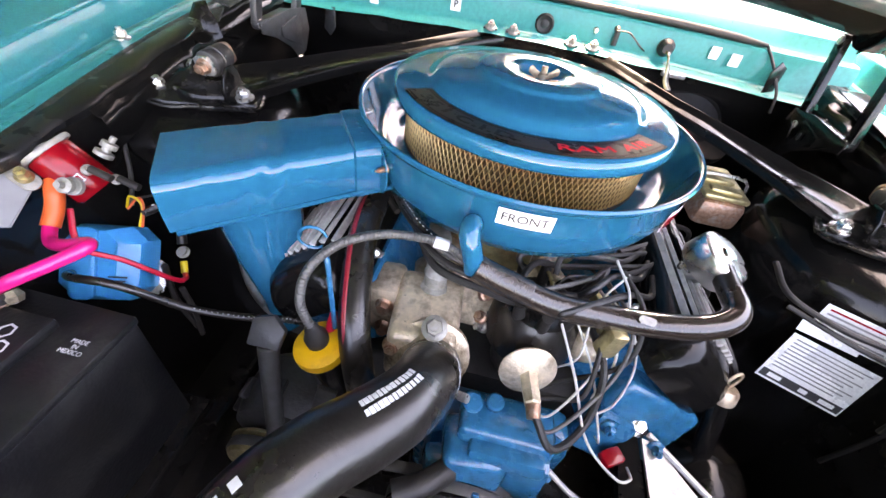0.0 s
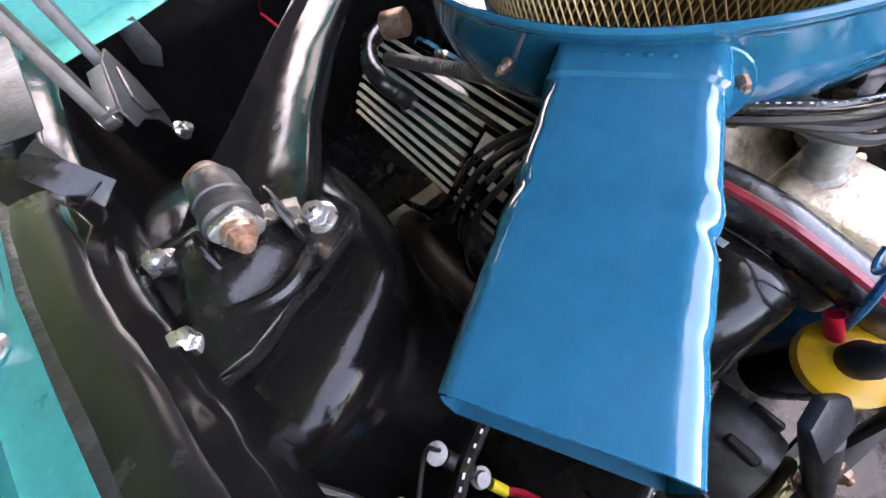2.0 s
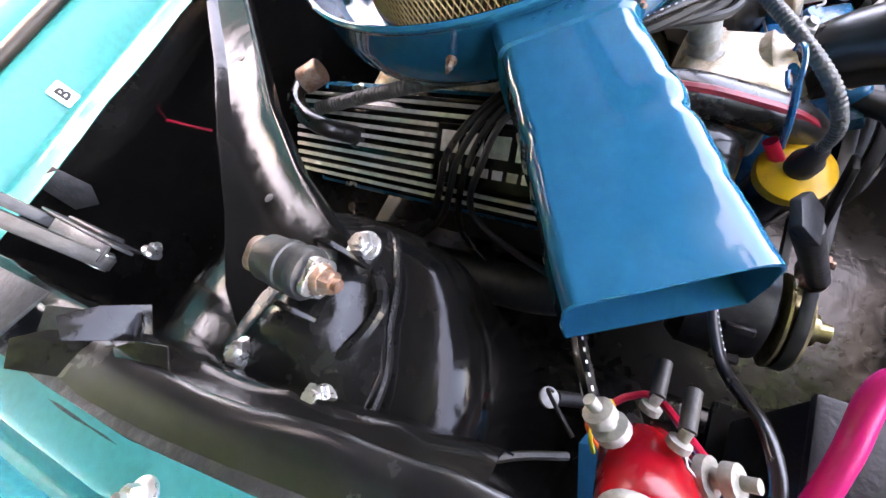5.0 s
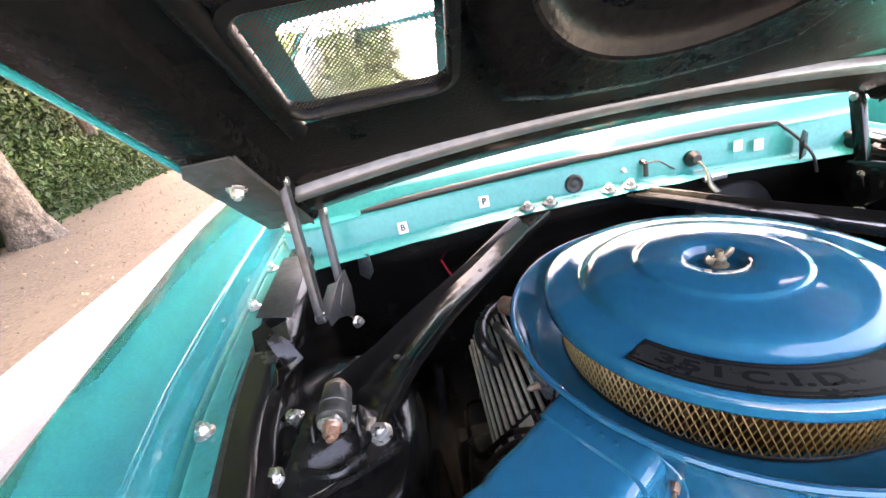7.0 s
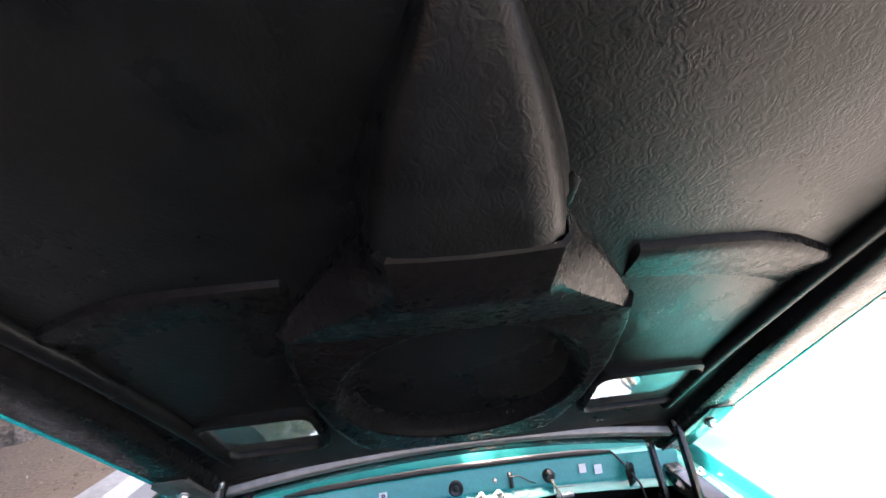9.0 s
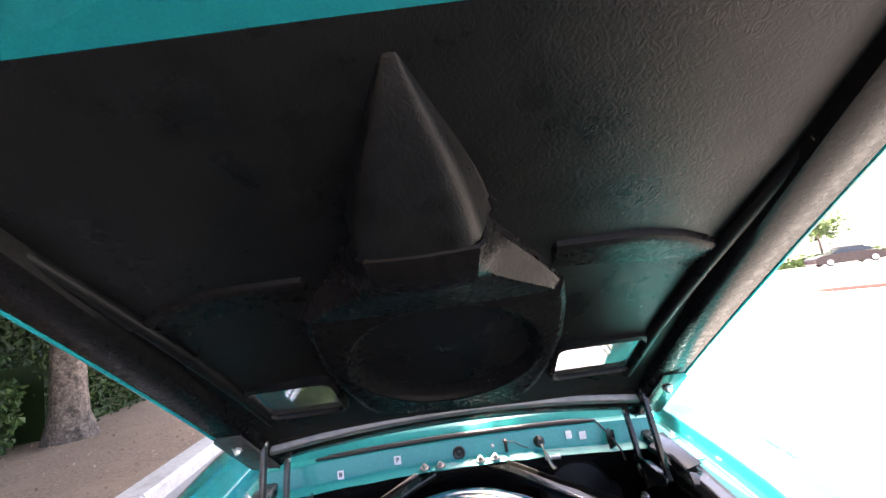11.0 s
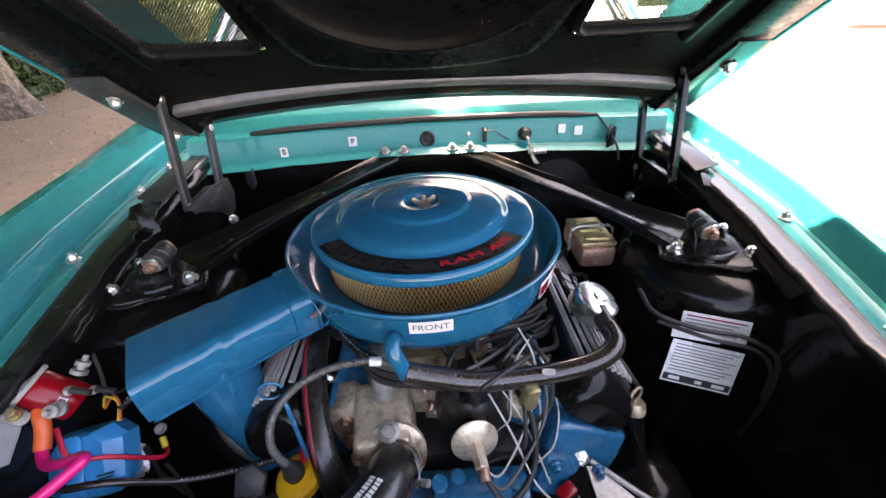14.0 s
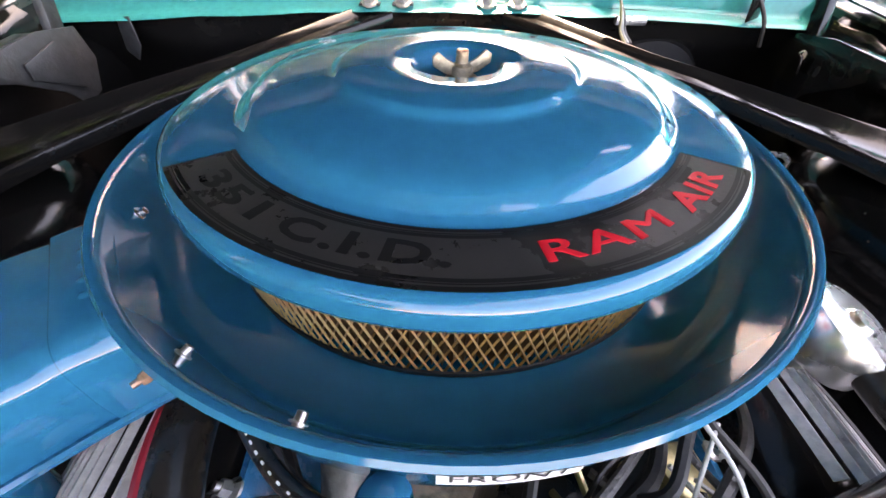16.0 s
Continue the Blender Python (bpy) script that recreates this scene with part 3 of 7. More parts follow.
YS = [-1.0, -0.85, -0.7, -0.6, -0.5, -0.4, -0.3, -0.2, -0.1, 0.0, 0.1, 0.2, 0.3, 0.4, 0.5, 0.62, 0.75, 0.9]
for s in (-1, 1):
    side = "passenger" if s < 0 else "driver"
    rows = []
    for y in YS:
        b, z = bolt_x(y), rail_z(y)
        out = 0.865 + 0.13 * min(y, 0.6) - 0.05 * max(0, -y - 0.2) ** 2
        prof = [(b + 0.0265, z - 0.004), (b + 0.0285, z + 0.004), (b + 0.0335, z + 0.037), (b + 0.036, z + 0.0420), (b + 0.040, z + 0.0435),
                (b + 0.060, z + 0.047), (b + 0.085, z + 0.051), (b + 0.12, z + 0.054), (b + 0.16, z + 0.049), (out - 0.07, z + 0.037), (out - 0.03, z + 0.022), (out - 0.008, z + 0.002), (out, z - 0.03), (out + 0.01, z - 0.10), (out - 0.01, z - 0.30), (out - 0.05, z - 0.55)]
        rows.append([(s * x, y, h) for x, h in prof])
    fender = part("fender", sheet(rows, 0.0015), TEAL, body, "glossy teal painted front fender", 50)
    rows = []
    for y in YS:
        b, z = bolt_x(y), rail_z(y)
        rows.append([(s * x, y, h) for x, h in ((b - 0.022, z + 0.0015), (b - 0.012, z + 0.001), (b + 0.004, z - 0.0005), (b + 0.008, z + 0.0012), (b + 0.012, z - 0.001), (b + 0.021, z - 0.005), (b + 0.0265, z - 0.004))])
    part("fender_rail", sheet(rows, 0.0015), TEAL_SATIN, fender, "teal painted fender rail with a pressed bead", 50)
    for y in (-0.72, -0.489, -0.287, -0.033, 0.21, 0.34):
        part("fender_bolt", hex_bolt((s * bolt_x(y), y, rail_z(y) + 0.001), (0, 0, 1), 0.0080, 0.0115), STEEL, fender, "zinc plated hex bolt")
    # black sealed joint and apron wall
    rows = []
    for i in range(91):
        y = -1.0 + i * 0.0167
        b, z = bolt_x(y), rail_z(y)
        w = 0.002 * noise.noise((y * 40, s, 0)) + 0.0025 * noise.noise((y * 11, s, 3))
        rows.append([(s * (b - 0.015 + w), y, z - 0.0005), (s * (b - 0.017 + w), y, z + 0.0012 + 0.15 * w), (s * (b - 0.026 + 1.5 * w), y, z + 0.001), (s * (b - 0.030 + 1.5 * w), y, z - 0.001)])
    part("seam_sealer", sheet(rows), SEALER, body, "black sealed sheet-metal joint along the apron", 50)
    rows = []
    for i in range(91):
        y = -1.0 + i * 0.0167
        b, z = bolt_x(y), rail_z(y)
        w = 0.003 * noise.noise((y * 14, s, 6)) + 0.002 * noise.noise((y * 40, s, 9))
        rows.append([(s * (b - 0.020), y, z - 0.0006), (s * (b - 0.034), y, z - 0.0004 + 0.3 * w), (s * (b - flange(y) * 0.8 + w), y, z - 0.001 + 0.4 * w), (s * (b - flange(y) * 0.95 + w), y, z - 0.003), (s * (b - flange(y) + w), y, z - 0.007), (s * (b - flange(y) + 0.004), y, z - 0.018)])
    part("apron_rail", sheet(rows), RAIL, body, "black painted flange along the top of the apron", 50)
    rows = []
    for y in YS:
        if y > 0.65:
            break
        b, z = bolt_x(y), rail_z(y)
        fr = min(1.0, max(0.0, (-0.25 - y) / 0.1))
        rows.append([(s * (b - flange(y) + 0.010), y, z - 0.004), (s * (b - flange(y) + 0.003 + 0.035 * fr), y, z - 0.03), (s * (b - flange(y) + 0.001 + 0.055 * fr), y, z - 0.06), (s * (b - flange(y) + 0.004 + 0.065 * fr), y, z - 0.2), (s * (b - flange(y) - 0.01 + 0.06 * fr), y, z - 0.45), (s * (b - flange(y) - 0.01 + 0.06 * fr), y, z - 0.75)])
    part("apron_panel", sheet(rows, 0.002), BLACK, body, "black painted inner apron panel", 50)
    # shock tower: rounded box that widens downwards
    plan = [(0.62, -0.175), (0.53, -0.165), (0.485, -0.150), (0.445, -0.125), (0.415, -0.095), (0.402, -0.045), (0.40, 0.01), (0.405, 0.06), (0.425, 0.11), (0.46, 0.145), (0.51, 0.16), (0.62, 0.165)]
    levels = [(0.15, 0.878), (0.45, 0.876), (0.65, 0.872), (0.80, 0.866), (0.90, 0.860), (0.98, 0.850), (1.04, 0.835), (1.065, 0.812), (1.075, 0.76), (1.085, 0.66), (1.11, 0.54), (1.15, 0.42)]
    loop = [(p.x, p.y) for p in spline([(x, y, 0) for x, y in plan], 4)]
    rings = [[(s * (0.575 + (x - 0.575) * k), -0.005 + (y + 0.005) * k, z + (0.006 * noise.noise((x * 7 * k, y * 7 * k, s)) if z < 0.83 else 0)) for x, y in loop] for k, z in levels]
    bm = bmesh.new()
    ring_face(bm, rings, cap1=False)
    part("shock_tower", bm, BLACK_GLOSS, body, "glossy black rounded shock tower", 75)
    # folded apron edge behind the tower
    rows = []
    for i in range(31):
        y = -0.20 + 0.55 * i / 30
        b, z = bolt_x(y), rail_z(y)
        w = 0.0035 * noise.noise((y * 16, s, 2)) + 0.002 * noise.noise((y * 45, s, 5))
        rows.append([(s * (b - flange(y) + 0.006), y, z - 0.005), (s * (b - flange(y) - 0.006 + w), y, z - 0.016 + w), (s * (b - flange(y) - 0.012 + w), y, z - 0.018 - w), (s * (b - flange(y) - 0.016 + 1.6 * w), y, z - 0.028 + w), (s * (b - flange(y) - 0.014 + w), y, z - 0.06)])
    part("folded_edge", sheet(rows, 0.0012), BLACK_GLOSS, body, "wavy folded black apron edge", 60)

# front cross panel below the view
part("radiator_support", box(1.3, 0.05, 0.42, pose(0, -0.90, 0.42), 0.008), BLACK, body, "black painted radiator support panel")
part("radiator", box(0.62, 0.06, 0.44, pose(0.0, -0.83, 0.40), 0.01), BLACK, body, "black radiator core and tank")
part("bay_floor", slab([(-0.6, -0.95), (0.6, -0.95), (0.6, 0.55), (-0.6, 0.55)], 0.02, pose(0, 0, 0.20)), BLACK, body, "dark chassis members below the engine")
for s in (-1, 1):
    part("chassis_rail", box(0.08, 1.5, 0.12, pose(s * 0.42, -0.2, 0.36), 0.01), BLACK, body)

# firewall and cowl
bm = bmesh.new()
rows = []
for i in range(25):
    x = -0.64 + 1.28 * i / 24
    bow = 0.02 * math.cos(x * 2.3)
    w = 0.006 * noise.noise((x * 5, 0, 4)) + 0.016 * max(0, 1 - (x / 0.5) ** 2)
    rows.append([(x, 0.415 + bow * 0.5, 0.925 + w), (x, 0.425, 0.90), (x, 0.47 + 0.02 * math.cos(x * 9), 0.86), (x, 0.52, 0.80), (x, 0.55, 0.70), (x, 0.56, 0.5), (x, 0.50, 0.25)])
part("firewall", sheet(rows, 0.003), BLACK, body, "black painted firewall", 60)
rows = []
for i in range(25):
    x = -0.64 + 1.28 * i / 24
    e = 0.5 * (abs(x) / 0.64) ** 3 * 0.05
    w = 0.004 * noise.noise((x * 12, 2, 4))
    b = 0.015 * max(0, 1 - (x / 0.5) ** 2)
    c = 0.6 * b
    rows.append([(x, 0.400 - e + w, 0.921 + w + b), (x, 0.408 - e, 0.927 + b), (x, 0.425 - e, 0.929 + b), (x, 0.434 - e, 0.938 + b), (x, 0.440 - e, 0.992 + c), (x, 0.444 - e, 0.999 + c), (x, 0.455 - e, 1.003 + c), (x, 0.472 - e, 1.004 + c), (x, 0.478 - e, 1.010 + c), (x, 0.488 - e, 1.034), (x, 0.50 - e, 1.040), (x, 0.54 - e, 1.043), (x, 0.70, 1.050), (x, 0.78, 1.045)])
cowl = part("cowl", sheet(rows, 0.0012), TEAL_SATIN, body, "teal painted cowl panel", 40)
part("cowl_seal", tube([(-0.475, 0.440, 1.007), (-0.3, 0.448, 1.013), (0.0, 0.450, 1.018), (0.3, 0.448, 1.013), (0.458, 0.440, 1.007)], 0.0082, 12, 6, scale=lambda t: 0.45 + 0.55 * min(1.0, 9 * t, 9 * (1 - t))), RUBBER, cowl, "black rubber weatherstrip on the cowl")
part("washer_hose", tube([(0.458, 0.438, 1.006), (0.472, 0.424, 0.988), (0.490, 0.404, 0.960), (0.506, 0.390, 0.930), (0.514, 0.384, 0.895)], 0.0030, 8), RUBBER, cowl, "thin black washer hose")
part("rubber_plug", lathe([(0.021, 0), (0.021, 0.004), (0.017, 0.007), (0.015, 0.005), (0.009, 0.004), (0.006, 0.006), (0, 0.006)], (-0.004, 0.437, 0.968), (0, -1, 0.08), 24), RUBBER, cowl, "round black rubber grommet plug")
conn = part("wire_connector", lathe([(0.017, 0), (0.018, 0.010), (0.012, 0.018), (0.010, 0.024), (0, 0.024)], (0.262, 0.437, 0.969), (0, -1, 0.05), 20), RUBBER, cowl, "round black connector with wires")
for k, ma in enumerate((BRASS, WHITE_WIRE, GREY_WIRE)):
    part("wire", tube([(0.262 + 0.004 * k, 0.415, 0.966), (0.268, 0.40, 0.955), (0.272 + 0.003 * k, 0.393, 0.935), (0.276 + 0.004 * k, 0.39, 0.915), (0.285 + 0.005 * k, 0.38, 0.90)], 0.0022, 6), ma, conn)
part("wire_clip", box(0.050, 0.012, 0.012, pose(0.292, 0.398, 0.922), 0.002), STEEL, cowl, "steel bracket with holes")
part("sensor", rod((0.152, 0.438, 0.985), (0.152, 0.425, 0.983), 0.007, 0.005, 12), RUBBER, cowl)
part("sensor", rod((0.152, 0.424, 0.985), (0.152, 0.422, 0.955), 0.005, 0.006, 12, 0.001), RUBBER, cowl, "small black hose nozzle")
part("thin_hose", tube([(0.152, 0.42, 0.985), (0.175, 0.415, 0.985), (0.205, 0.42, 0.965), (0.222, 0.43, 0.955)], 0.0018, 6), RUBBER, cowl)
part("screw", hex_bolt((0.108, 0.436, 0.975), (0, -1, 0), 0.004, 0.006, stud=0), STEEL, cowl)
for x in (-0.119, -0.068, 0.062, 0.110):
    part("cowl_bolt", hex_bolt((x, 0.412, 0.945), (0, -0.35, 0.94), 0.009, 0.013), ZINC, cowl, "zinc plated cowl bolt")
    part("captive_washer", box(0.032, 0.018, 0.003, pose(x, 0.414, 0.9425), 0.001), GREY_STEEL, cowl)


def small_label(text, at, w, h):
    ob = part("sticker", slab(rounded(w, h, 0.002), 0.0004, placed(at, (0, -1, 0.10), (1, 0, 0)), 0), WHITE_LABEL, cowl, "small white letter sticker" if text else "small blank white sticker")
    if text:
        part("letter", lettering(text, h * 0.75, placed(Vector(at) + Vector((0, -0.0008, 0.0)), (0, -1, 0.10), (1, 0, 0)), 0.0002, bold=0.0006), INK, ob)


small_label("B", (-0.393, 0.4225, 0.957), 0.021, 0.026)
small_label("P", (-0.207, 0.4355, 0.972), 0.023, 0.026)
small_label("", (0.361, 0.4255, 0.978), 0.020, 0.024)
small_label("", (0.405, 0.4215, 0.972), 0.022, 0.024)

# red wire on the firewall
part("wire", tube([(-0.335, 0.495, 0.845), (-0.325, 0.47, 0.835), (-0.315, 0.45, 0.815), (-0.30, 0.44, 0.79)], 0.0022, 6), RED_WIRE, body, "short red wire on the firewall")
part("grommet", lathe([(0.010, 0), (0.010, 0.004), (0.004, 0.005), (0, 0.005)], (-0.336, 0.505, 0.846), (0, -1, 0.3), 16), RUBBER, body)

# windscreen, pillars, roof
wind = [(-0.74, 0.74, 1.05), (0.74, 0.74, 1.05), (0.62, 1.27, 1.45), (-0.62, 1.27, 1.45)]
bm = bmesh.new()
v = [bm.verts.new(p) for p in wind]
bm.faces.new(v)
bmesh.ops.solidify(bm, geom=bm.faces[:] + bm.edges[:] + bm.verts[:], thickness=0.005)
glass = part("windscreen", bm, GLASS, body, "sloping clear windscreen")
glass.visible_shadow = False
for s in (-1, 1):
    part("windscreen_pillar", tube([(s * 0.785, 0.72, 1.02), (s * 0.72, 0.99, 1.24), (s * 0.65, 1.28, 1.46)], 0.024, 8), TEAL, body, "teal windscreen pillar")
    part("pillar_trim", tube([(s * 0.760, 0.715, 1.045), (s * 0.695, 0.985, 1.265), (s * 0.625, 1.27, 1.48)], 0.013, 8), CHROME, body, "bright metal windscreen trim")
    part("door_shell", box(0.10, 1.5, 0.60, pose(s * 0.885, 1.62, 0.40), 0.03, 3, top=0.98), TEAL, body, "teal painted door")
    part("wiper_arm", tube([(s * 0.25 - 0.1, 0.76, 1.06), (s * 0.25 + 0.05, 0.82, 1.085), (s * 0.25 + 0.3, 0.84, 1.09)], 0.006, 6), CHROME, body, "bright metal wiper arm")
part("roof", sheet([[(x, y, z - 0.03 * (abs(x) / 0.6) ** 2) for x in (-0.66, -0.45, -0.2, 0, 0.2, 0.45, 0.66)] for y, z in ((1.26, 1.46), (1.4, 1.485), (1.9, 1.50), (2.4, 1.48), (2.7, 1.42))], 0.02), TEAL, body, "teal painted roof")
part("dashboard", box(1.2, 0.4, 0.12, pose(0, 1.10, 0.95), 0.03, 3), CREAM, body, "pale cream dashboard")
part("steering_wheel", lathe([(0.17 + 0.012 * math.cos(a), 0.012 * math.sin(a)) for a in (2 * math.pi * k / 10 for k in range(11))], (0.34, 1.42, 0.98), (0, -0.9, 0.45), 32), DASH, body, "dark steering wheel")
for s in (-1, 1):
    part("bucket_seat", box(0.46, 0.14, 0.62, pose(s * 0.33, 1.75, 0.62, -12), 0.05, 3), CREAM, body, "pale cream vinyl bucket seat")
part("rear_bulkhead", box(1.5, 0.03, 0.7, pose(0, 2.75, 0.5), 0.01), CREAM, body)
mirror = part("door_mirror", lathe([(0, 0.05), (0.035, 0.045), (0.058, 0.02), (0.062, 0), (0.055, -0.004), (0, -0.004)], (1.00, 1.10, 1.05), (0, -1, 0), 24), TEAL, body, "teal door mirror")
part("mirror_stalk", rod((0.95, 1.12, 0.98), (1.03, 1.10, 1.02), 0.012), TEAL, mirror)

# ---- hood ----
HA = radians(36.8)
HOOD_O, HOOD_D, HOOD_N = Vector((0, 0.295, 1.072)), Vector((0, -math.cos(HA), math.sin(HA))), Vector((0, math.sin(HA), math.cos(HA)))


def crown(x, u):
    """The hood is bowed up in the middle, most so at the back."""
    return 0.05 * max(0.0, 1 - (x / 0.62) ** 2) * min(1.0, max(0.25, 1.15 - 1.6 * max(u, 0.0)))


def hp(x, u, h=0.0):
    """A place on the raised hood: across, forward along it, and out of its underside plane (plus is up and back)."""
    return HOOD_O + Vector((x, 0, 0)) + HOOD_D * u + HOOD_N * h


def hood_edge(u):
    return 0.615 + 0.065 * u * u * (u > 0)


hood = thing("car_hood", hp(0, -0.04), "raised teal hood with black ram-air liner underneath", "hood")
HOLES = [(-0.460, -0.272), (0.264, 0.468)]
U0, U1 = 0.236, 0.384
us = [-0.045, -0.03, 0.0, 0.06, 0.12, 0.18, U0, U1, 0.46, 0.55, 0.64, 0.72, 0.8, 0.9, 1.0, 1.08, 1.14]
cols = [-1, -0.93, (-0.452, 0), (-0.272, 0), -0.2, -0.1, 0.0, 0.1, 0.2, (0.278, 0), (0.458, 0), 0.93, 1]


def hood_x(c, u):
    return c[0] if isinstance(c, tuple) else c * hood_edge(u) if abs(c) > 0.5 else c


def grid_skin(h, holes=(0.06, 0.12, 0.18, U0, U1, 0.46)):
    bm = bmesh.new()
    rows = []
    for u in us:
        rows.append([bm.verts.new(hp(hood_x(c, u), u, h - 0.041 * max(0, (0.12 - u) / 0.165) ** 1.5 + crown(hood_x(c, u), u))) for c in cols])
    for i in range(len(us) - 1):
        for j in range(len(cols) - 1):
            if us[i] in holes and j in (2, 9):
                continue
            a = rows[i][j], rows[i][j + 1], rows[i + 1][j + 1], rows[i + 1][j]
            bm.faces.new(a)
    return bm


outer = grid_skin(0.075)
bmesh.ops.solidify(outer, geom=outer.faces[:] + outer.edges[:] + outer.verts[:], thickness=0.004)
part("outer_skin", outer, TEAL, hood, "glossy teal outer hood skin", 50)
bm = bmesh.new()
N = 34
M = 44
rows = []
for i in range(M + 1):
    u = -0.02 + 1.12 * i / M
    row = []
    for j in range(N + 1):
        x = (2 * j / N - 1) * (hood_edge(u) - 0.045)
        e = abs(x) / (hood_edge(u) - 0.045)
        h = 0.022 + 0.4 * crown(x, u) + 0.008 * noise.noise((x * 2.2, u * 2.2, 1)) - 0.020 * max(0, (e - 0.9) / 0.1)
        row.append((x, u, h))
    rows.append(row)
verts = [[bm.verts.new(hp(*p)) for p in row] for row in rows]
for a, b, ra, rb in zip(verts, verts[1:], rows, rows[1:]):
    for j in range(N):
        x, u = (ra[j][0] + ra[j + 1][0]) / 2, (ra[j][1] + rb[j][1]) / 2
        if any(p - 0.004 < x < q + 0.004 for p, q in HOLES) and U0 - 0.030 < u < U1 + 0.006:
            continue
        bm.faces.new((a[j], a[j + 1], b[j + 1], b[j]))
part("liner", bm, LINER, hood, "black fibreglass hood underside with fibrous texture", 60)
for s in (-1, 1):
    # folded rim along the edge, inner bow, cross rib
    rows = []
    for i in range(25):
        u = -0.045 + 1.185 * i / 24
        e = hood_edge(u)
        rows.append([hp(s * x, u, h) for x, h in ((e + 0.003, 0.075), (e + 0.003, 0.040), (e - 0.004, 0.004), (e - 0.012, -0.004), (e - 0.070 - 0.03 * max(u, 0), -0.005), (e - 0.080 - 0.035 * max(u, 0), 0.0), (e - 0.088 - 0.035 * max(u, 0), 0.02 + crown(e - 0.09, u)))])
    part("edge_rim", sheet(rows), PLENUM, hood, "black folded hood rim", 50)
    part("edge_trim", tube([hp(s * (hood_edge(u) - 0.0), u, 0.001) for u in (-0.045, 0.1, 0.3, 0.5, 0.7, 0.9, 1.1)], 0.005, 8, 4), TEAL, hood, "teal painted hood lip")
    bow = [(0.488, 0.20), (0.500, 0.40), (0.518, 0.55), (0.540, 0.68), (0.575, 0.85), (0.610, 1.0)]
    part("side_bow", tube([hp(s * (x - 0.018), u, 0.020 + 0.3 * crown(x, u)) for x, u in bow], 0.014, 12, 6, scale=lambda t: 1.0), LINER, hood, "moulded stiffening bow")
    rows = []
    for x, sh in ((0.206, 0.014), (0.216, 0.0), (0.26, 0.0), (0.32, 0.0), (0.38, 0.0), (0.44, 0.0), (0.49, 0.0), (0.520, 0.002), (0.532, 0.014)):
        du = -0.055 * max(0, (x - 0.34) / 0.18) ** 2
        rows.append([hp(s * x, u + du, h + sh + 0.3 * crown(x, u)) for u, h in ((0.640, 0.032), (0.650, 0.027), (0.668, 0.024), (0.700, 0.018), (0.716, 0.0145), (0.724, 0.0140), (0.730, 0.016), (0.735, 0.022), (0.741, 0.034))])
    part("cross_rib", sheet(rows), PLENUM, hood, "broad moulded cross rib", 30)
# rear reinforcement and strip
rows = []
for i in range(31):
    x = -0.6 + 1.2 * i / 30
    rows.append([hp(x, u, h + crown(x, 0)) for u, h in ((-0.044, 0.031), (-0.042, 0.014), (-0.034, -0.002), (-0.022, -0.009), (0.00, -0.010), (0.05, -0.008), (0.07, 0.004), (0.10, 0.02))])
part("rear_beam", sheet(rows), BLACK, hood, "black pressed steel rear hood beam", 50)
rows = []
for i in range(31):
    x = -0.555 + 1.11 * i / 30
    rows.append([hp(x, u, h + crown(x, 0)) for u, h in ((0.036, 0.006), (0.038, -0.011), (0.041, -0.014), (0.061, -0.014), (0.064, -0.011), (0.066, 0.006))])
part("rear_strip", sheet(rows), GREY_SEAL, hood, "grey weathered rubber sealing strip", 50)

# plenum box with round seal recess and front duct
half = [(0.222, 0.215), (0.252, 0.33), (0.262, 0.45), (0.254, 0.57), (0.240, 0.640)]
inner = [(0.205, 0.228), (0.236, 0.33), (0.246, 0.45), (0.240, 0.565), (0.229, 0.636)]
tail = [(-0.20, 0.175), (-0.12, 0.150), (0, 0.140), (0.12, 0.150), (0.20, 0.175)]
tail_in = [(-0.19, 0.190), (-0.115, 0.168), (0, 0.160), (0.115, 0.168), (0.19, 0.190)]
CX, CU, RC = 0.003, 0.428, 0.214


def closed(half_side, back):
    return [(x, u) for x, u in half_side] + [(-x, u) for x, u in half_side[::-1]] + back


def finer(ring, k=6):
    return [(a[0] + (b[0] - a[0]) * q / k, a[1] + (b[1] - a[1]) * q / k) for a, b in zip(ring, ring[1:] + ring[:1]) for q in range(k)]


def belly(u):
    """Height of the plenum's lower face, which dips a little towards the duct."""
    return 0.012 - 0.010 * min(1, max(0, (u - 0.20) / 0.44))


wide, near = finer(closed(half, tail)), finer(closed(inner, tail_in))
rings = [[hp(x, u, 0.06) for x, u in wide], [hp(x, u, 0.020) for x, u in wide], [hp(x, u, belly(u)) for x, u in near], [hp(x * 0.975, 0.41 + (u - 0.41) * 0.98, belly(u) - 0.001) for x, u in near]]
for r, h in ((RC + 0.010, -0.001), (RC + 0.003, -0.003), (RC - 0.002, -0.001), (RC - 0.007, 0.006), (RC - 0.014, 0.016), (RC - 0.03, 0.024), (RC - 0.07, 0.031), (RC - 0.12, 0.034), (0.03, 0.036)):
    rings.append([hp(CX + r * math.cos(a), CU + r * 0.98 * math.sin(a), h + belly(CU + r * 0.98 * math.sin(a))) for a in (math.atan2(u - CU, x - CX) for x, u in near)])
bm = bmesh.new()
ring_face(bm, rings, cap0=False)
plenum = part("plenum_box", bm, PLENUM, hood, "black moulded ram-air plenum with round sealing recess", 32)
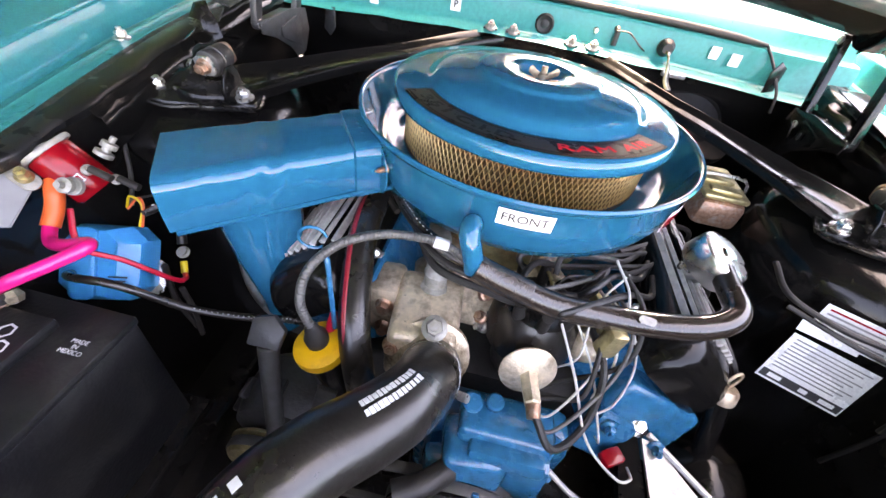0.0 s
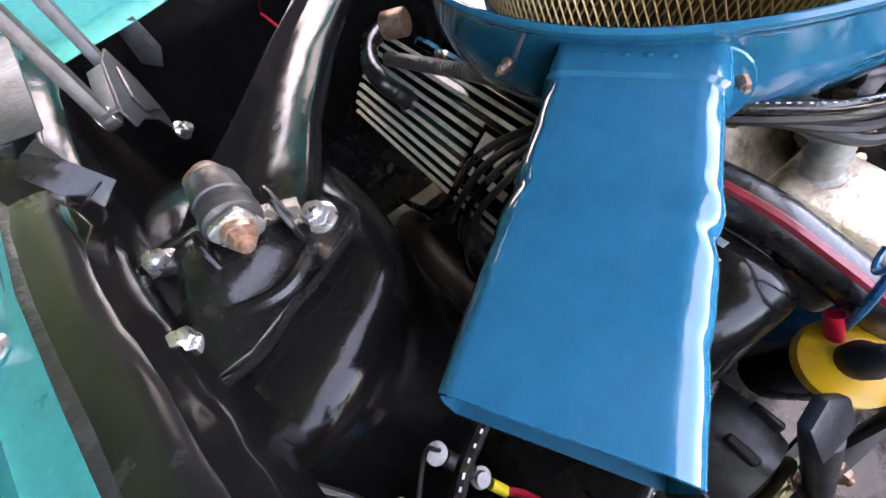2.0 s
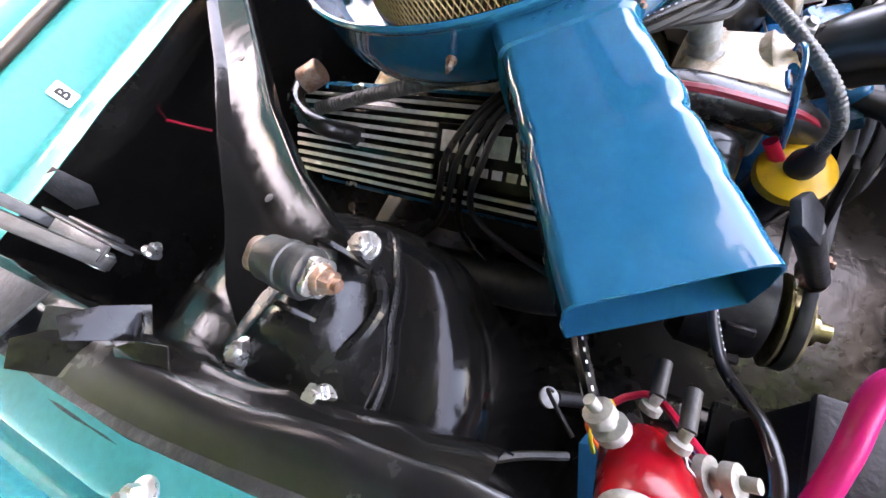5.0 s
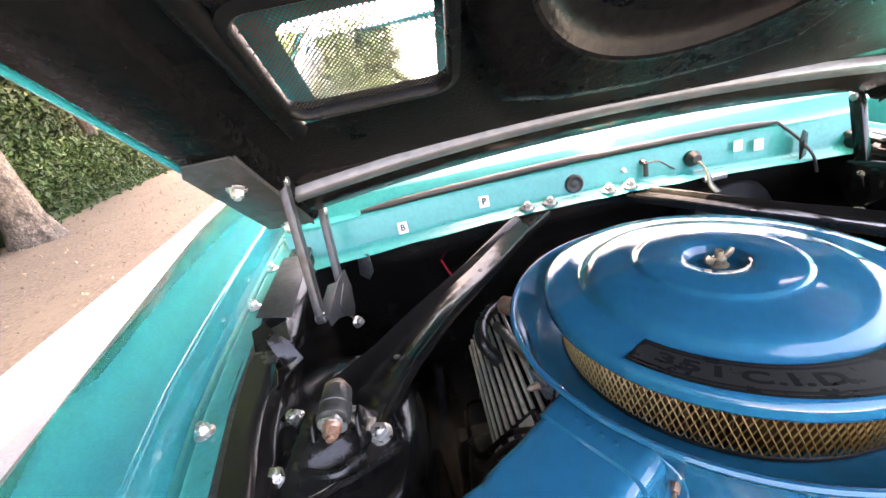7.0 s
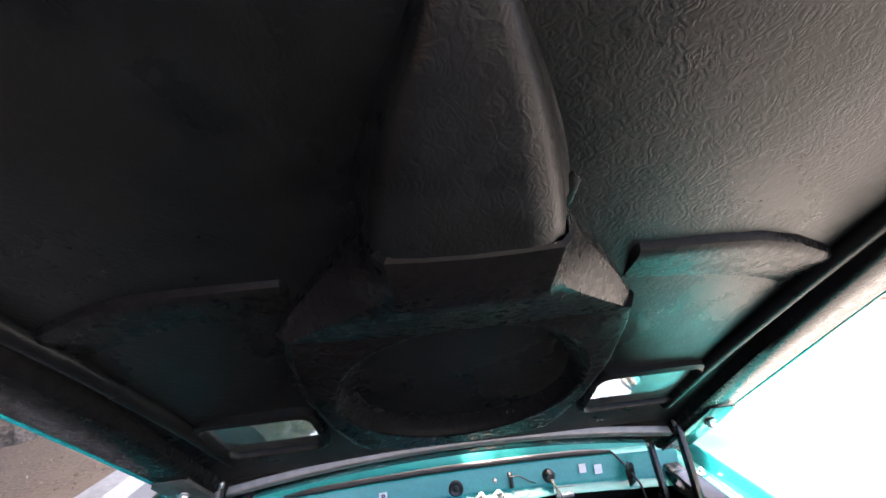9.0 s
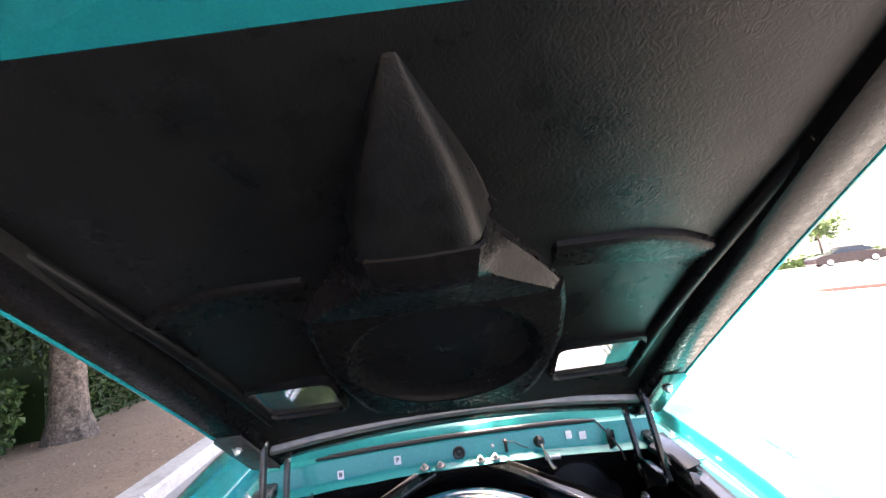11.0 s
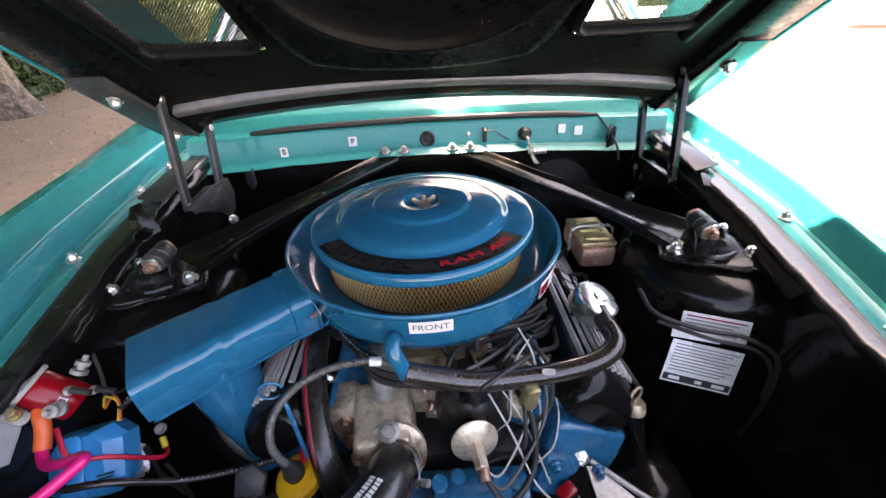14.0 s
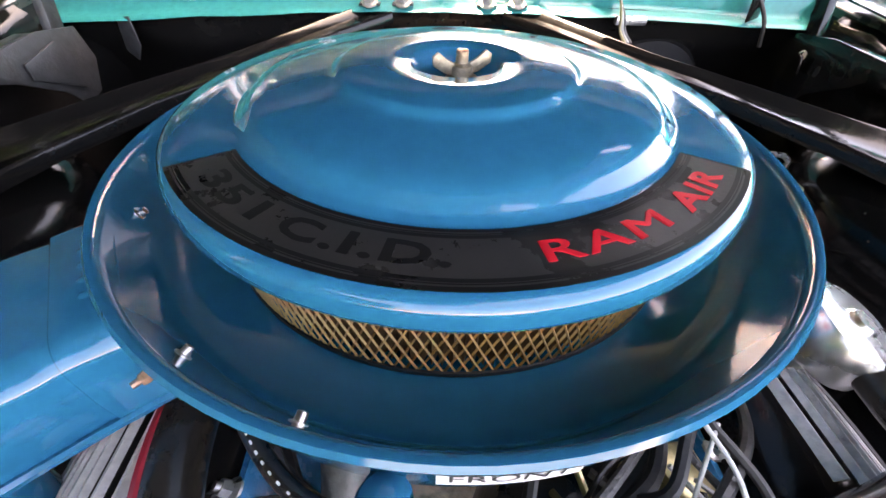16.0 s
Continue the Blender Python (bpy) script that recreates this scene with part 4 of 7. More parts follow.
# neck that folds down from the plenum and narrows to the duct
NECK = [
    (0.634, 0.000, ((0.250, 0.040), (0.243, 0.020), (0.226, 0.004), (0.160, 0.000), (0.080, -0.002))),
    (0.655, 0.000, ((0.236, 0.040), (0.230, 0.016), (0.206, -0.004), (0.140, -0.008), (0.070, -0.011))),
    (0.700, 0.000, ((0.206, 0.040), (0.198, 0.012), (0.150, -0.018), (0.116, -0.026), (0.060, -0.030))),
    (0.745, 0.004, ((0.170, 0.040), (0.160, 0.010), (0.106, -0.036), (0.084, -0.046), (0.045, -0.050))),
    (0.775, 0.006, ((0.142, 0.040), (0.133, 0.008), (0.088, -0.046), (0.076, -0.056), (0.040, -0.060))),
    (0.806, 0.004, ((0.116, 0.040), (0.110, 0.002), (0.088, -0.044), (0.078, -0.055), (0.040, -0.058))),
    (0.826, 0.000, ((0.104, 0.040), (0.100, 0.000), (0.091, -0.042), (0.081, -0.052), (0.040, -0.055))),
    (0.830, 0.000, ((0.103, 0.040), (0.098, 0.002), (0.088, -0.038), (0.078, -0.048), (0.040, -0.051))),
]
rows = []
for u, sag, prof in NECK:
    ring = [(-x, h) for x, h in prof] + [(0.0, prof[-1][1] - 0.001)] + [(x, h) for x, h in prof[::-1]]
    rows.append([hp(x - 0.006, u - sag * (1 - (x / 0.1) ** 2 if abs(x) < 0.1 else 0), h) for x, h in ring])
part("plenum_neck", sheet(rows), PLENUM, hood, "faceted black neck between the plenum and the duct", 24)
part("side_tab", slab([(0.0, 0.0), (0.016, 0.004), (0.020, 0.036), (0.010, 0.046), (0.0, 0.042)], 0.003, Matrix.Translation(hp(0.094, 0.806, 0.022)) @ Matrix((Vector((1, 0, 0)), HOOD_D, HOOD_N)).transposed().to_4x4(), 0.0008), PLENUM, plenum, "small flat moulded tab")
# raised duct from the neck to the front, wrinkled fibreglass that tapers to a point
rows = []
for i in range(40):
    t = i / 39
    u = 0.829 + 0.245 * t
    w = 0.092 * (1 - t) ** 0.95 * (1 + 0.16 * math.sin(math.pi * t)) + 0.004
    hgt = 0.090 * (1 - t) ** 0.85 + 0.002
    row = []
    for f, g in ((-1.55, -0.1), (-1.25, 0.06), (-1.10, 0.30), (-1.0, 0.60), (-0.90, 0.85), (-0.74, 0.97), (-0.5, 1.0), (-0.25, 1.01), (0, 1.02), (0.25, 1.01), (0.5, 1.0), (0.74, 0.97), (0.90, 0.85), (1.0, 0.60), (1.10, 0.30), (1.25, 0.06), (1.55, -0.1)):
        wr = 0.0014 * noise.noise((w * f * 30, u * 45, 3)) * (1 - t)
        row.append(hp(-0.008 + w * f, u, 0.036 + 0.3 * crown(0, u) - hgt * g + wr))
    rows.append(row)
part("ram_duct", sheet(rows), LINER, hood, "black wrinkled fibreglass duct tapering forwards", 60)
# scoop openings: frames and wire screens
for a, b in HOLES:
    bm = bmesh.new()
    ring_face(bm, [[hp((a + b) / 2 + x, (U0 + U1) / 2 + u, h) for x, u in rounded(b - a + 2 * g, U1 - U0 + 2 * g, 0.022 + g, 5)] for g, h in ((0.014, 0.045), (0.012, 0.016), (0.002, 0.012), (-0.002, 0.016), (-0.002, 0.030))], cap0=False, cap1=False)
    scoop = part("scoop_frame", bm, LINER, hood, "moulded frame of an air scoop opening", 50)
    bm = bmesh.new()
    step = 0.0052
    nx = int((b - a + (U1 - U0)) / step)
    for k in range(nx):
        for d in (1, -1):
            x0 = a + k * step if d > 0 else b - k * step
            p, q = [x0, U0], [x0 - d * (U1 - U0), U1]
            # clip to the opening
            pts = []
            for t in np.linspace(0, 1, 12):
                x, u = p[0] + (q[0] - p[0]) * t, p[1] + (q[1] - p[1]) * t
                if a <= x <= b:
                    pts.append((x, u))
            if len(pts) >= 2:
                w, (xa, ua), (xb, ub) = 0.0009, pts[0], pts[-1]
                v = [bm.verts.new(hp(x + o, u, 0.024)) for x, u, o in ((xa, ua, -w), (xa, ua, w), (xb, ub, w), (xb, ub, -w))]
                bm.faces.new(v)
    part("wire_screen", bm, GREY_STEEL, scoop, "grey diamond wire screen")
    # raised shell added over the opening to block the sun, open to the rear
    rows = []
    for u, h in ((0.228, 0.140), (0.30, 0.146), (0.38, 0.140), (0.45, 0.115), (0.50, 0.080), (0.51, 0.070)):
        m = (a + b) / 2
        rows.append([hp(m + x, u, h0 + crown(m, u)) for x, h0 in ((-0.125, 0.070), (-0.118, 0.070 + (h - 0.070) * 0.6), (-0.100, h - 0.004), (-0.07, h), (0.0, h + 0.003), (0.07, h), (0.100, h - 0.004), (0.118, 0.070 + (h - 0.070) * 0.6), (0.125, 0.070))])
    part("scoop_sun_hood", sheet(rows, 0.003), TEAL, scoop, "teal raised hood added over the scoop to block sun", 50)


# ---- hood hinges ----
def hood_hinge(s):
    STEEL_KIND, tint = (GREY_STEEL, "grey") if s < 0 else (BLACK, "black")

    def P(x, y, z):
        return Vector((s * x, y, z))

    # pressed side plate with a folded top flange
    bm = bmesh.new()
    outline = [(0.160, 0.912), (0.160, 0.930), (0.27, 0.937), (0.335, 0.928), (0.345, 0.885), (0.322, 0.846), (0.290, 0.838), (0.262, 0.866), (0.205, 0.897)]
    merge(bm, slab([(y, z) for y, z in outline], 0.003, placed(P(0.522, 0, 0), (1, 0, 0), (0, 1, 0)), 0.0008))
    merge(bm, slab([(0, 0), (s * 0.016, 0), (s * 0.016, 0.10), (0, 0.105)], 0.003, pose(s * 0.522, 0.162, 0.9285, 3), 0.0008))
    ob = part("hinge", bm, STEEL_KIND, body, tint + " steel hood hinge with pressed side plate")
    part("raised_panel", slab([(0.0, 0.0), (0.045, -0.020), (0.072, -0.034), (0.080, 0.010), (0.060, 0.030), (0.0, 0.020)], 0.004, placed(P(0.5215 if s > 0 else 0.5185, 0.225, 0.893), (1, 0, 0), (0, 1, 0)), 0.0018), STEEL_KIND, ob)
    part("slot", slab(rounded(0.006, 0.014, 0.0028), 0.0012, placed(P(0.5172, 0.262, 0.897), (-s, 0, 0), (0, 1, 0))), INK, ob)
    part("folded_tab", slab([(0, 0), (0.03, 0.004), (0.034, 0.022), (0.004, 0.024)], 0.003, placed(P(0.514, 0.288, 0.884), (s * 0.9, -0.3, 0.2), (0, 1, 0)), 0.001), STEEL_KIND, ob, "folded steel tab")
    part("hinge_bolt", hex_bolt(P(0.515, 0.287, 0.832), (-s * 0.8, -0.5, 0.2), 0.0085, 0.012), STEEL, ob, "zinc plated bolt")
    # slotted bracket lying on the rail
    plate = part("slotted_bracket", slab([(0.0, 0.0), (s * 0.058, 0.012), (s * 0.064, 0.20), (s * 0.016, 0.205)], 0.003, pose(s * 0.570, 0.150, 0.948, 5, s * -5), 0.0008), STEEL_KIND, ob, "grey slotted steel bracket" if s < 0 else "black painted slotted bracket")
    part("slot", slab(rounded(0.012, 0.13, 0.006), 0.001, pose(s * 0.602, 0.255, 0.9605, 5, s * -5)), INK, plate)
    part("folded_tab", slab([(0, 0), (s * 0.055, 0.0), (s * 0.048, 0.035), (s * 0.010, 0.040)], 0.0025, pose(s * 0.565, 0.108, 0.934, 22, s * 12), 0.0008), STEEL_KIND, plate, "bent steel tab")
    part("cowl_gusset", slab([(0, 0), (0.030, 0.004), (0.034, 0.05), (0.012, 0.062), (-0.004, 0.04)], 0.0025, placed(P(0.475, 0.392, 0.928), (s * 0.45, -0.9, 0.1), (1 * s, 0.5, 0)), 0.0008), STEEL_KIND, ob, tint + " folded gusset at the cowl corner")
    if s < 0:
        # bent sheet-metal tabs between the rail and the hinge
        for x, y, z, rx, ry, rz, w, h, ma in ((0.592, 0.085, 0.930, 24, -8, 18, 0.034, 0.060, BLACK), (0.574, 0.050, 0.926, -14, -22, -12, 0.036, 0.045, BLACK), (0.556, 0.075, 0.912, 62, -16, 24, 0.028, 0.056, BLACK), (0.570, 0.015, 0.922, 12, -30, 8, 0.030, 0.050, BLACK)):
            part("bent_tab", slab([(-w / 2, 0), (w / 2, 0.003), (w * 0.46, h * 0.6), (w * 0.2, h), (-w * 0.4, h * 0.92)], 0.0018, pose(-x, y, z, rx, ry, rz), 0.0006), ma, body, "bent sheet-metal tab beside the hinge")
    # two lifting arms
    for x, y0, z0, y1, z1, w in ((0.536, 0.172, 0.925, 0.224, 1.140, 0.020), (0.529, 0.305, 0.905, 0.350, 1.050, 0.022)):
        a, b = P(x, y0, z0), P(x, y1, z1)
        d = b - a
        part("hinge_arm", slab(rounded(w, d.length + w, w / 2 - 0.0005), 0.012, placed((a + b) / 2 - Vector((s * 0.006, 0, 0)), (s, 0, 0), d.cross(Vector((s, 0, 0)))), 0.001), STEEL_KIND, ob, tint + " steel hinge arm")
        for p in (a, b):
            part("rivet", lathe([(0.008, -0.007), (0.008, 0.007), (0.006, 0.009), (0, 0.009)], p, (s * -1, 0, 0), 14), STEEL, ob)
    # plate bolted under the hood
    bm = slab([(-0.16, -0.008), (-0.155, 0.055), (0.09, 0.030), (0.105, -0.008)], 0.003, placed(hp(s * 0.545, 0.06, -0.004), (1, 0, 0), -HOOD_D), 0.0008)
    merge(bm, slab([(0, -0.10), (0.075, -0.09), (0.075, 0.14), (0.06, 0.165), (0, 0.165)], 0.003, Matrix.Translation(hp(s * 0.545, 0.06, -0.010)) @ Matrix((Vector((s, 0, 0)), HOOD_D, HOOD_N)).transposed().to_4x4(), 0.0008))
    part("hood_plate", bm, STEEL_KIND, ob, "black-grey hinge plate under the hood")
    for y, z in ((0.17, 1.161), (0.31, 1.070)):
        u = (Vector((0, y, z)) - HOOD_O).dot(HOOD_D)
        part("hinge_bolt", hex_bolt(hp(s * 0.578, u, -0.0135), -HOOD_N, 0.0095, 0.0135), STEEL, ob, "zinc plated hinge bolt")
    return ob


hood_hinge(-1)
hood_hinge(1)

# ---- air cleaner ----
AC = Vector((-0.015, 0.0, 0.0))
cleaner = thing("air_cleaner", AC + Vector((0, 0, 0.86)), "blue round ram-air cleaner with side intake duct", "air cleaner")
pan = [(0.0, 0.878), (0.13, 0.878), (0.172, 0.878), (0.186, 0.877), (0.203, 0.8785), (0.2135, 0.884), (0.222, 0.896), (0.2345, 0.931), (0.2365, 0.9355), (0.2385, 0.9370), (0.241, 0.9370), (0.2430, 0.9345), (0.2425, 0.9315), (0.240, 0.929), (0.237, 0.924), (0.2345, 0.898), (0.230, 0.874), (0.222, 0.856), (0.208, 0.848), (0.12, 0.844), (0.0, 0.844)]
base = part("pan", lathe(pan, AC, seg=96), BLUE, cleaner, "deep blue pan with rolled rim", 45)
lid_prof = [(0.190, 0.9455), (0.1945, 0.9465), (0.1965, 0.9510), (0.1965, 0.9580), (0.1945, 0.9635), (0.190, 0.9662), (0.170, 0.9672), (0.153, 0.9672), (0.150, 0.9680), (0.1455, 0.9715), (0.141, 0.9765), (0.136, 0.9795), (0.128, 0.9815), (0.105, 0.9845), (0.090, 0.9860), (0.0865, 0.9865), (0.0840, 0.9880), (0.0815, 0.9902), (0.078, 0.9910), (0.050, 0.9916), (0.034, 0.9914), (0.0315, 0.9895), (0.0285, 0.9825), (0.0255, 0.9795), (0.0, 0.9790)]
lid = part("lid", lathe(lid_prof, AC, seg=128), BLUE, cleaner, "domed blue lid with black decal", 60)
# filter: pleated paper behind a gold expanded-metal sleeve
bm = bmesh.new()
rings = []
for z in (0.879, 0.947):
    rings.append([AC + Vector((r * math.cos(a), r * math.sin(a), z)) for a, r in ((2 * math.pi * k / 360, 0.1705 if k % 2 else 0.163) for k in range(360))])
ring_face(bm, rings, cap0=False, cap1=False)
filt = part("filter_element", bm, PAPER, cleaner, "pleated tan paper filter element", 10)
bm = bmesh.new()
R = 0.1755
STR, H0, H1 = 156, 0.881, 0.946
for k in range(STR):
    for d in (1, -1):
        a0 = 2 * math.pi * k / STR
        pts = []
        for q in range(7):
            t = q / 6
            a = a0 + d * t * (4.0 * 2 * math.pi / STR)
            pts.append((a, H0 + (H1 - H0) * t))
        w = 0.0007
        inner = R - (0.0006 if d > 0 else 0)
        vs = [[bm.verts.new(AC + Vector((rr * math.cos(a + o * 0.0040), rr * math.sin(a + o * 0.0054), z))) for o, rr in ((-1, inner), (0, inner + 0.0013), (1, inner))] for a, z in pts]
        for r0, r1 in zip(vs, vs[1:]):
            bm.faces.new((r0[0], r0[1], r1[1], r1[0]))
            bm.faces.new((r0[1], r0[2], r1[2], r1[1]))
tagged(part("wire_sleeve", bm, GOLD_MESH, filt, "gold diamond expanded-metal sleeve", 30), "gold diamond expanded-metal sleeve", kind="stuff")
for z in (0.8805, 0.945):
    part("end_band", lathe([(0.1765, z - 0.002), (0.1775, z - 0.001), (0.1775, z + 0.0025), (0.1765, z + 0.0035)], AC, seg=96), RUBBER, filt, "dark rubber end band")
# wing nut on a stud
bm = lathe([(0.011, 0), (0.0115, 0.002), (0.008, 0.004), (0.0075, 0.010), (0.0045, 0.012), (0.0042, 0.020), (0, 0.020)], AC + Vector((0.004, 0, 0.9780)), seg=20)
for s in (-1, 1):
    merge(bm, slab([(0.004, 0.002), (0.012, 0.0035), (0.021, 0.009), (0.0215, 0.015), (0.017, 0.018), (0.011, 0.013), (0.005, 0.010)], 0.0032, Matrix.Translation(AC + Vector((0.004, 0, 0.9795))) @ Matrix.Rotation(radians(12 + (180 if s < 0 else 0)), 4, "Z") @ placed((0, 0.0016, 0), (0, -1, 0), (1, 0, 0)), 0.001))
part("wing_nut", bm, WING, cleaner, "worn brass-coloured wing nut")
# decal: black arc with charcoal border lines and lettering
A0, A1 = radians(211.5), radians(326)


def arc_band(r0, r1, a0, a1, z, n=72):
    bm = bmesh.new()
    ring_face(bm, [[AC + Vector((r * math.cos(a), r * math.sin(a), z)) for a in (a0 + (a1 - a0) * k / n for k in range(n + 1))] for r in (r0, r1)], closed=False)
    return bm


decal = part("decal", arc_band(0.1535, 0.1905, A0, A1, 0.9677), DECAL, lid, "black arc decal reading 351 C.I.D. RAM AIR")
part("decal_field", arc_band(0.1600, 0.1835, A0 + 0.012, A1 - 0.012, 0.96782), DECAL_FIELD, decal, "charcoal satin field of the decal")
for r0, r1 in ((0.1558, 0.1567), (0.1574, 0.1578), (0.1868, 0.1878), (0.1857, 0.1861)):
    part("border_line", arc_band(r0, r1, A0 + 0.012, A1 - 0.012, 0.96782), DECAL_FIELD, decal)
RM = 0.1716


def on_arc(mid):
    def bend(co):
        a = radians(mid) + co.x / RM
        r = RM - co.y
        return AC + Vector((r * math.cos(a), r * math.sin(a), 0.9680 + co.z))
    return bend


for text, mid, width, ma, label in (("351", 226.5, 0.050, DECAL, "black lettering"), ("C.I.D.", 252.5, 0.080, DECAL, "black lettering"), ("RAM", 290.0, 0.066, RED_INK, "red lettering"), ("AIR", 313.5, 0.046, RED_INK, "red lettering")):
    heavy = bmesh.new()
    for k in ((-1, 0, 1) if text == "RAM" else (0,)):
        own = lettering(text, 0.0245, None, 0.0001, on_arc(mid + 0.16 * k), 0.78, width, 0.0 if text == "RAM" else 0.0008, 1.12)
        bmesh.ops.translate(own, verts=own.verts, vec=(0, 0, 0.00012 * (k + 1)))
        merge(heavy, own)
    part("letters", heavy, ma, decal, label)
# pan screws, wall rivets, label, stub pipe
for a in (197.5, 232, 250):
    d = Vector((math.cos(radians(a)), math.sin(radians(a)), 0))
    part("screw", lathe([(0.0045, 0), (0.0045, 0.0012), (0.0028, 0.0016), (0.0026, 0.0055), (0, 0.006)], AC + d * 0.2285 + Vector((0, 0, 0.913)), Vector((0, 0, 0.35)) - d, 10), STEEL, base)


def on_wall(w, h, ang, z, ma, name, parent, lift=0.0004, label="", r=0.2368, tilt=0.07):
    bm = bmesh.new()
    rows = []
    for q in (-0.5, 0.5):
        row = []
        for k in range(13):
            a = radians(ang) + (k / 12 - 0.5) * w / r
            rr = r + lift + q * h * tilt
            row.append(AC + Vector((rr * math.cos(a), rr * math.sin(a), z + q * h)))
        rows.append(row)
    ring_face(bm, rows, closed=False)
    return part(name, bm, ma, parent, label)


def wall_bend(ang, z, r, tilt=0.07):
    def bend(co):
        a = radians(ang) + co.x / r
        rr = r + co.y * tilt
        return AC + Vector((rr * math.cos(a), rr * math.sin(a), z + co.y))
    return bend


front = on_wall(0.060, 0.0215, 272.3, 0.9125, WHITE_LABEL, "front_label", base, 0.0008, "white label reading FRONT")
part("letters", lettering("FRONT", 0.0175, None, 0.0, wall_bend(272.3, 0.9125, 0.2381), 0.85, 0.050), INK, front)
side_label = on_wall(0.058, 0.032, 325, 0.898, WHITE_LABEL, "service_label", base, 0.0008, "white and red printed label")
on_wall(0.030, 0.020, 322, 0.896, RED_SOLENOID, "print_block", side_label, 0.0014)
on_wall(0.012, 0.012, 331, 0.900, ORANGE, "print_block", side_label, 0.0014)
for a in (218.5, 228, 190):
    d = Vector((math.cos(radians(a)), math.sin(radians(a)), 0))
    part("wall_bolt", hex_bolt(AC + d * 0.2355 + Vector((0, 0, 0.898)), d, 0.0038, 0.0054), COPPERED, base, "small coppery bolt")
part("stub_pipe", tube([AC + Vector((-0.041, -0.236, 0.892)), AC + Vector((-0.043, -0.244, 0.898)), AC + Vector((-0.043, -0.256, 0.892)), AC + Vector((-0.035, -0.262, 0.872)), AC + Vector((-0.030, -0.263, 0.853))], 0.0115, 14, 8), BLUE, base, "blue bent stub pipe")
# intake duct
D = Vector((-0.195, -0.125, 0)).normalized()
W = Vector((D.y, -D.x, 0))     # towards the firewall side
if W.y < 0:
    W = -W
duct_rows = []
for i, (s, half_f, half_n, top, hgt) in enumerate(((0.2312, 0.053, 0.052, 0.9255, 0.064), (0.262, 0.053, 0.052, 0.924, 0.066), (0.264, 0.050, 0.049, 0.9215, 0.064), (0.34, 0.052, 0.051, 0.915, 0.064), (0.468, 0.057, 0.054, 0.901, 0.064), (0.4685, 0.0555, 0.0525, 0.8995, 0.061), (0.40, 0.054, 0.050, 0.905, 0.058))):
    c = AC + D * s
    sect = []
    r = 0.014
    for q in range(7):
        b = radians(90 - 90 * q / 6)
        sect.append((half_f - 0.011 + 0.011 * math.cos(b), top - 0.011 + 0.011 * math.sin(b)))
    sect += [(half_f + 0.003, top - hgt * 0.5), (half_f + 0.002, top - hgt)]
    sect += [(-half_n - 0.002, top - hgt - 0.002), (-half_n - 0.005, top - hgt * 0.6)]
    for q in range(7):
        b = radians(180 - 90 * q / 6)
        sect.append((-half_n + r + (r + 0.004) * math.cos(b), top - r + r * math.sin(b) - 0.001))
    duct_rows.append([c + W * x + Vector((0, 0, z)) for x, z in sect])
# finer along its length, with the slight waves of hand-worked sheet metal
fine_rows = []
for a, b in zip(duct_rows, duct_rows[1:]):
    n = max(1, int((b[0] - a[0]).length / 0.004))
    fine_rows += [[p.lerp(q, k / n) for p, q in zip(a, b)] for k in range(n)]
fine_rows.append(duct_rows[-1])
for row in fine_rows:
    for k, p in enumerate(row):
        p.z += 0.0011 * noise.noise(p * 22) + 0.0006 * noise.noise(p * 60)
        p += W * (0.0012 * noise.noise(p * 25 + Vector((7, 0, 0))) + 0.0005 * noise.noise(p * 70))
        s0 = (p - AC).dot(D) - 0.6 * (0.915 - p.z)
        if k >= 10:
            # a slanting knock in the near upper edge, with the metal raised beside it
            p += (W - Vector((0, 0, 0.5))) * (0.0024 * math.exp(-((s0 - 0.352) / 0.007) ** 2) - 0.0011 * math.exp(-((s0 - 0.336) / 0.006) ** 2) + 0.0009 * math.exp(-((s0 - 0.402) / 0.006) ** 2))
        elif k < 7:
            p -= (W + Vector((0, 0, 0.5))) * (0.0020 * math.exp(-((s0 - 0.345) / 0.008) ** 2) - 0.0010 * math.exp(-((s0 - 0.362) / 0.006) ** 2))
bm = bmesh.new()
ring_face(bm, fine_rows, cap0=False, cap1=False)
duct = part("intake_duct", bm, BLUE, cleaner, "blue sheet-metal intake duct", 45)
part("mounting_flange", lathe([(0.035, 0.000), (0.034, 0.0012), (0, 0.0012)], AC + Vector((0.2375 * math.cos(radians(222)), 0.2375 * math.sin(radians(222)), 0.888)), (math.cos(radians(222)), math.sin(radians(222)), 0.02), 28), BLUE, duct)
part("duct_lip", tube([AC + D * q - W * (0.055) + Vector((0, 0, z)) for q, z in ((0.20, 0.866), (0.26, 0.862), (0.34, 0.850), (0.40, 0.841), (0.462, 0.832))], 0.003, 6), BLUE, duct)
for k in range(4):
    c = AC + D * 0.247 + W * (-0.02 + 0.013 * k) + Vector((0, 0, 0.9246))
    part("spot_weld", lathe([(0.003, 0), (0.002, 0.0007), (0, 0.0008)], c, (0, 0, 1), 10), BLUE, duct)
# heat riser pipe under the duct
bm = bmesh.new()
ring_face(bm, [[Vector((c[0], c[1], c[2])) + W * (a * math.cos(q)) + D * (b * math.sin(q)) for q in (2 * math.pi * k / 20 for k in range(20))] for c, a, b in (((-0.325, -0.215, 0.86), 0.042, 0.052), ((-0.322, -0.218, 0.81), 0.040, 0.050), ((-0.315, -0.225, 0.76), 0.036, 0.042), ((-0.308, -0.232, 0.69), 0.026, 0.027), ((-0.304, -0.236, 0.63), 0.024, 0.024))])
part("riser_pipe", bm, BLUE, cleaner, "blue tapered heat riser pipe", 45)

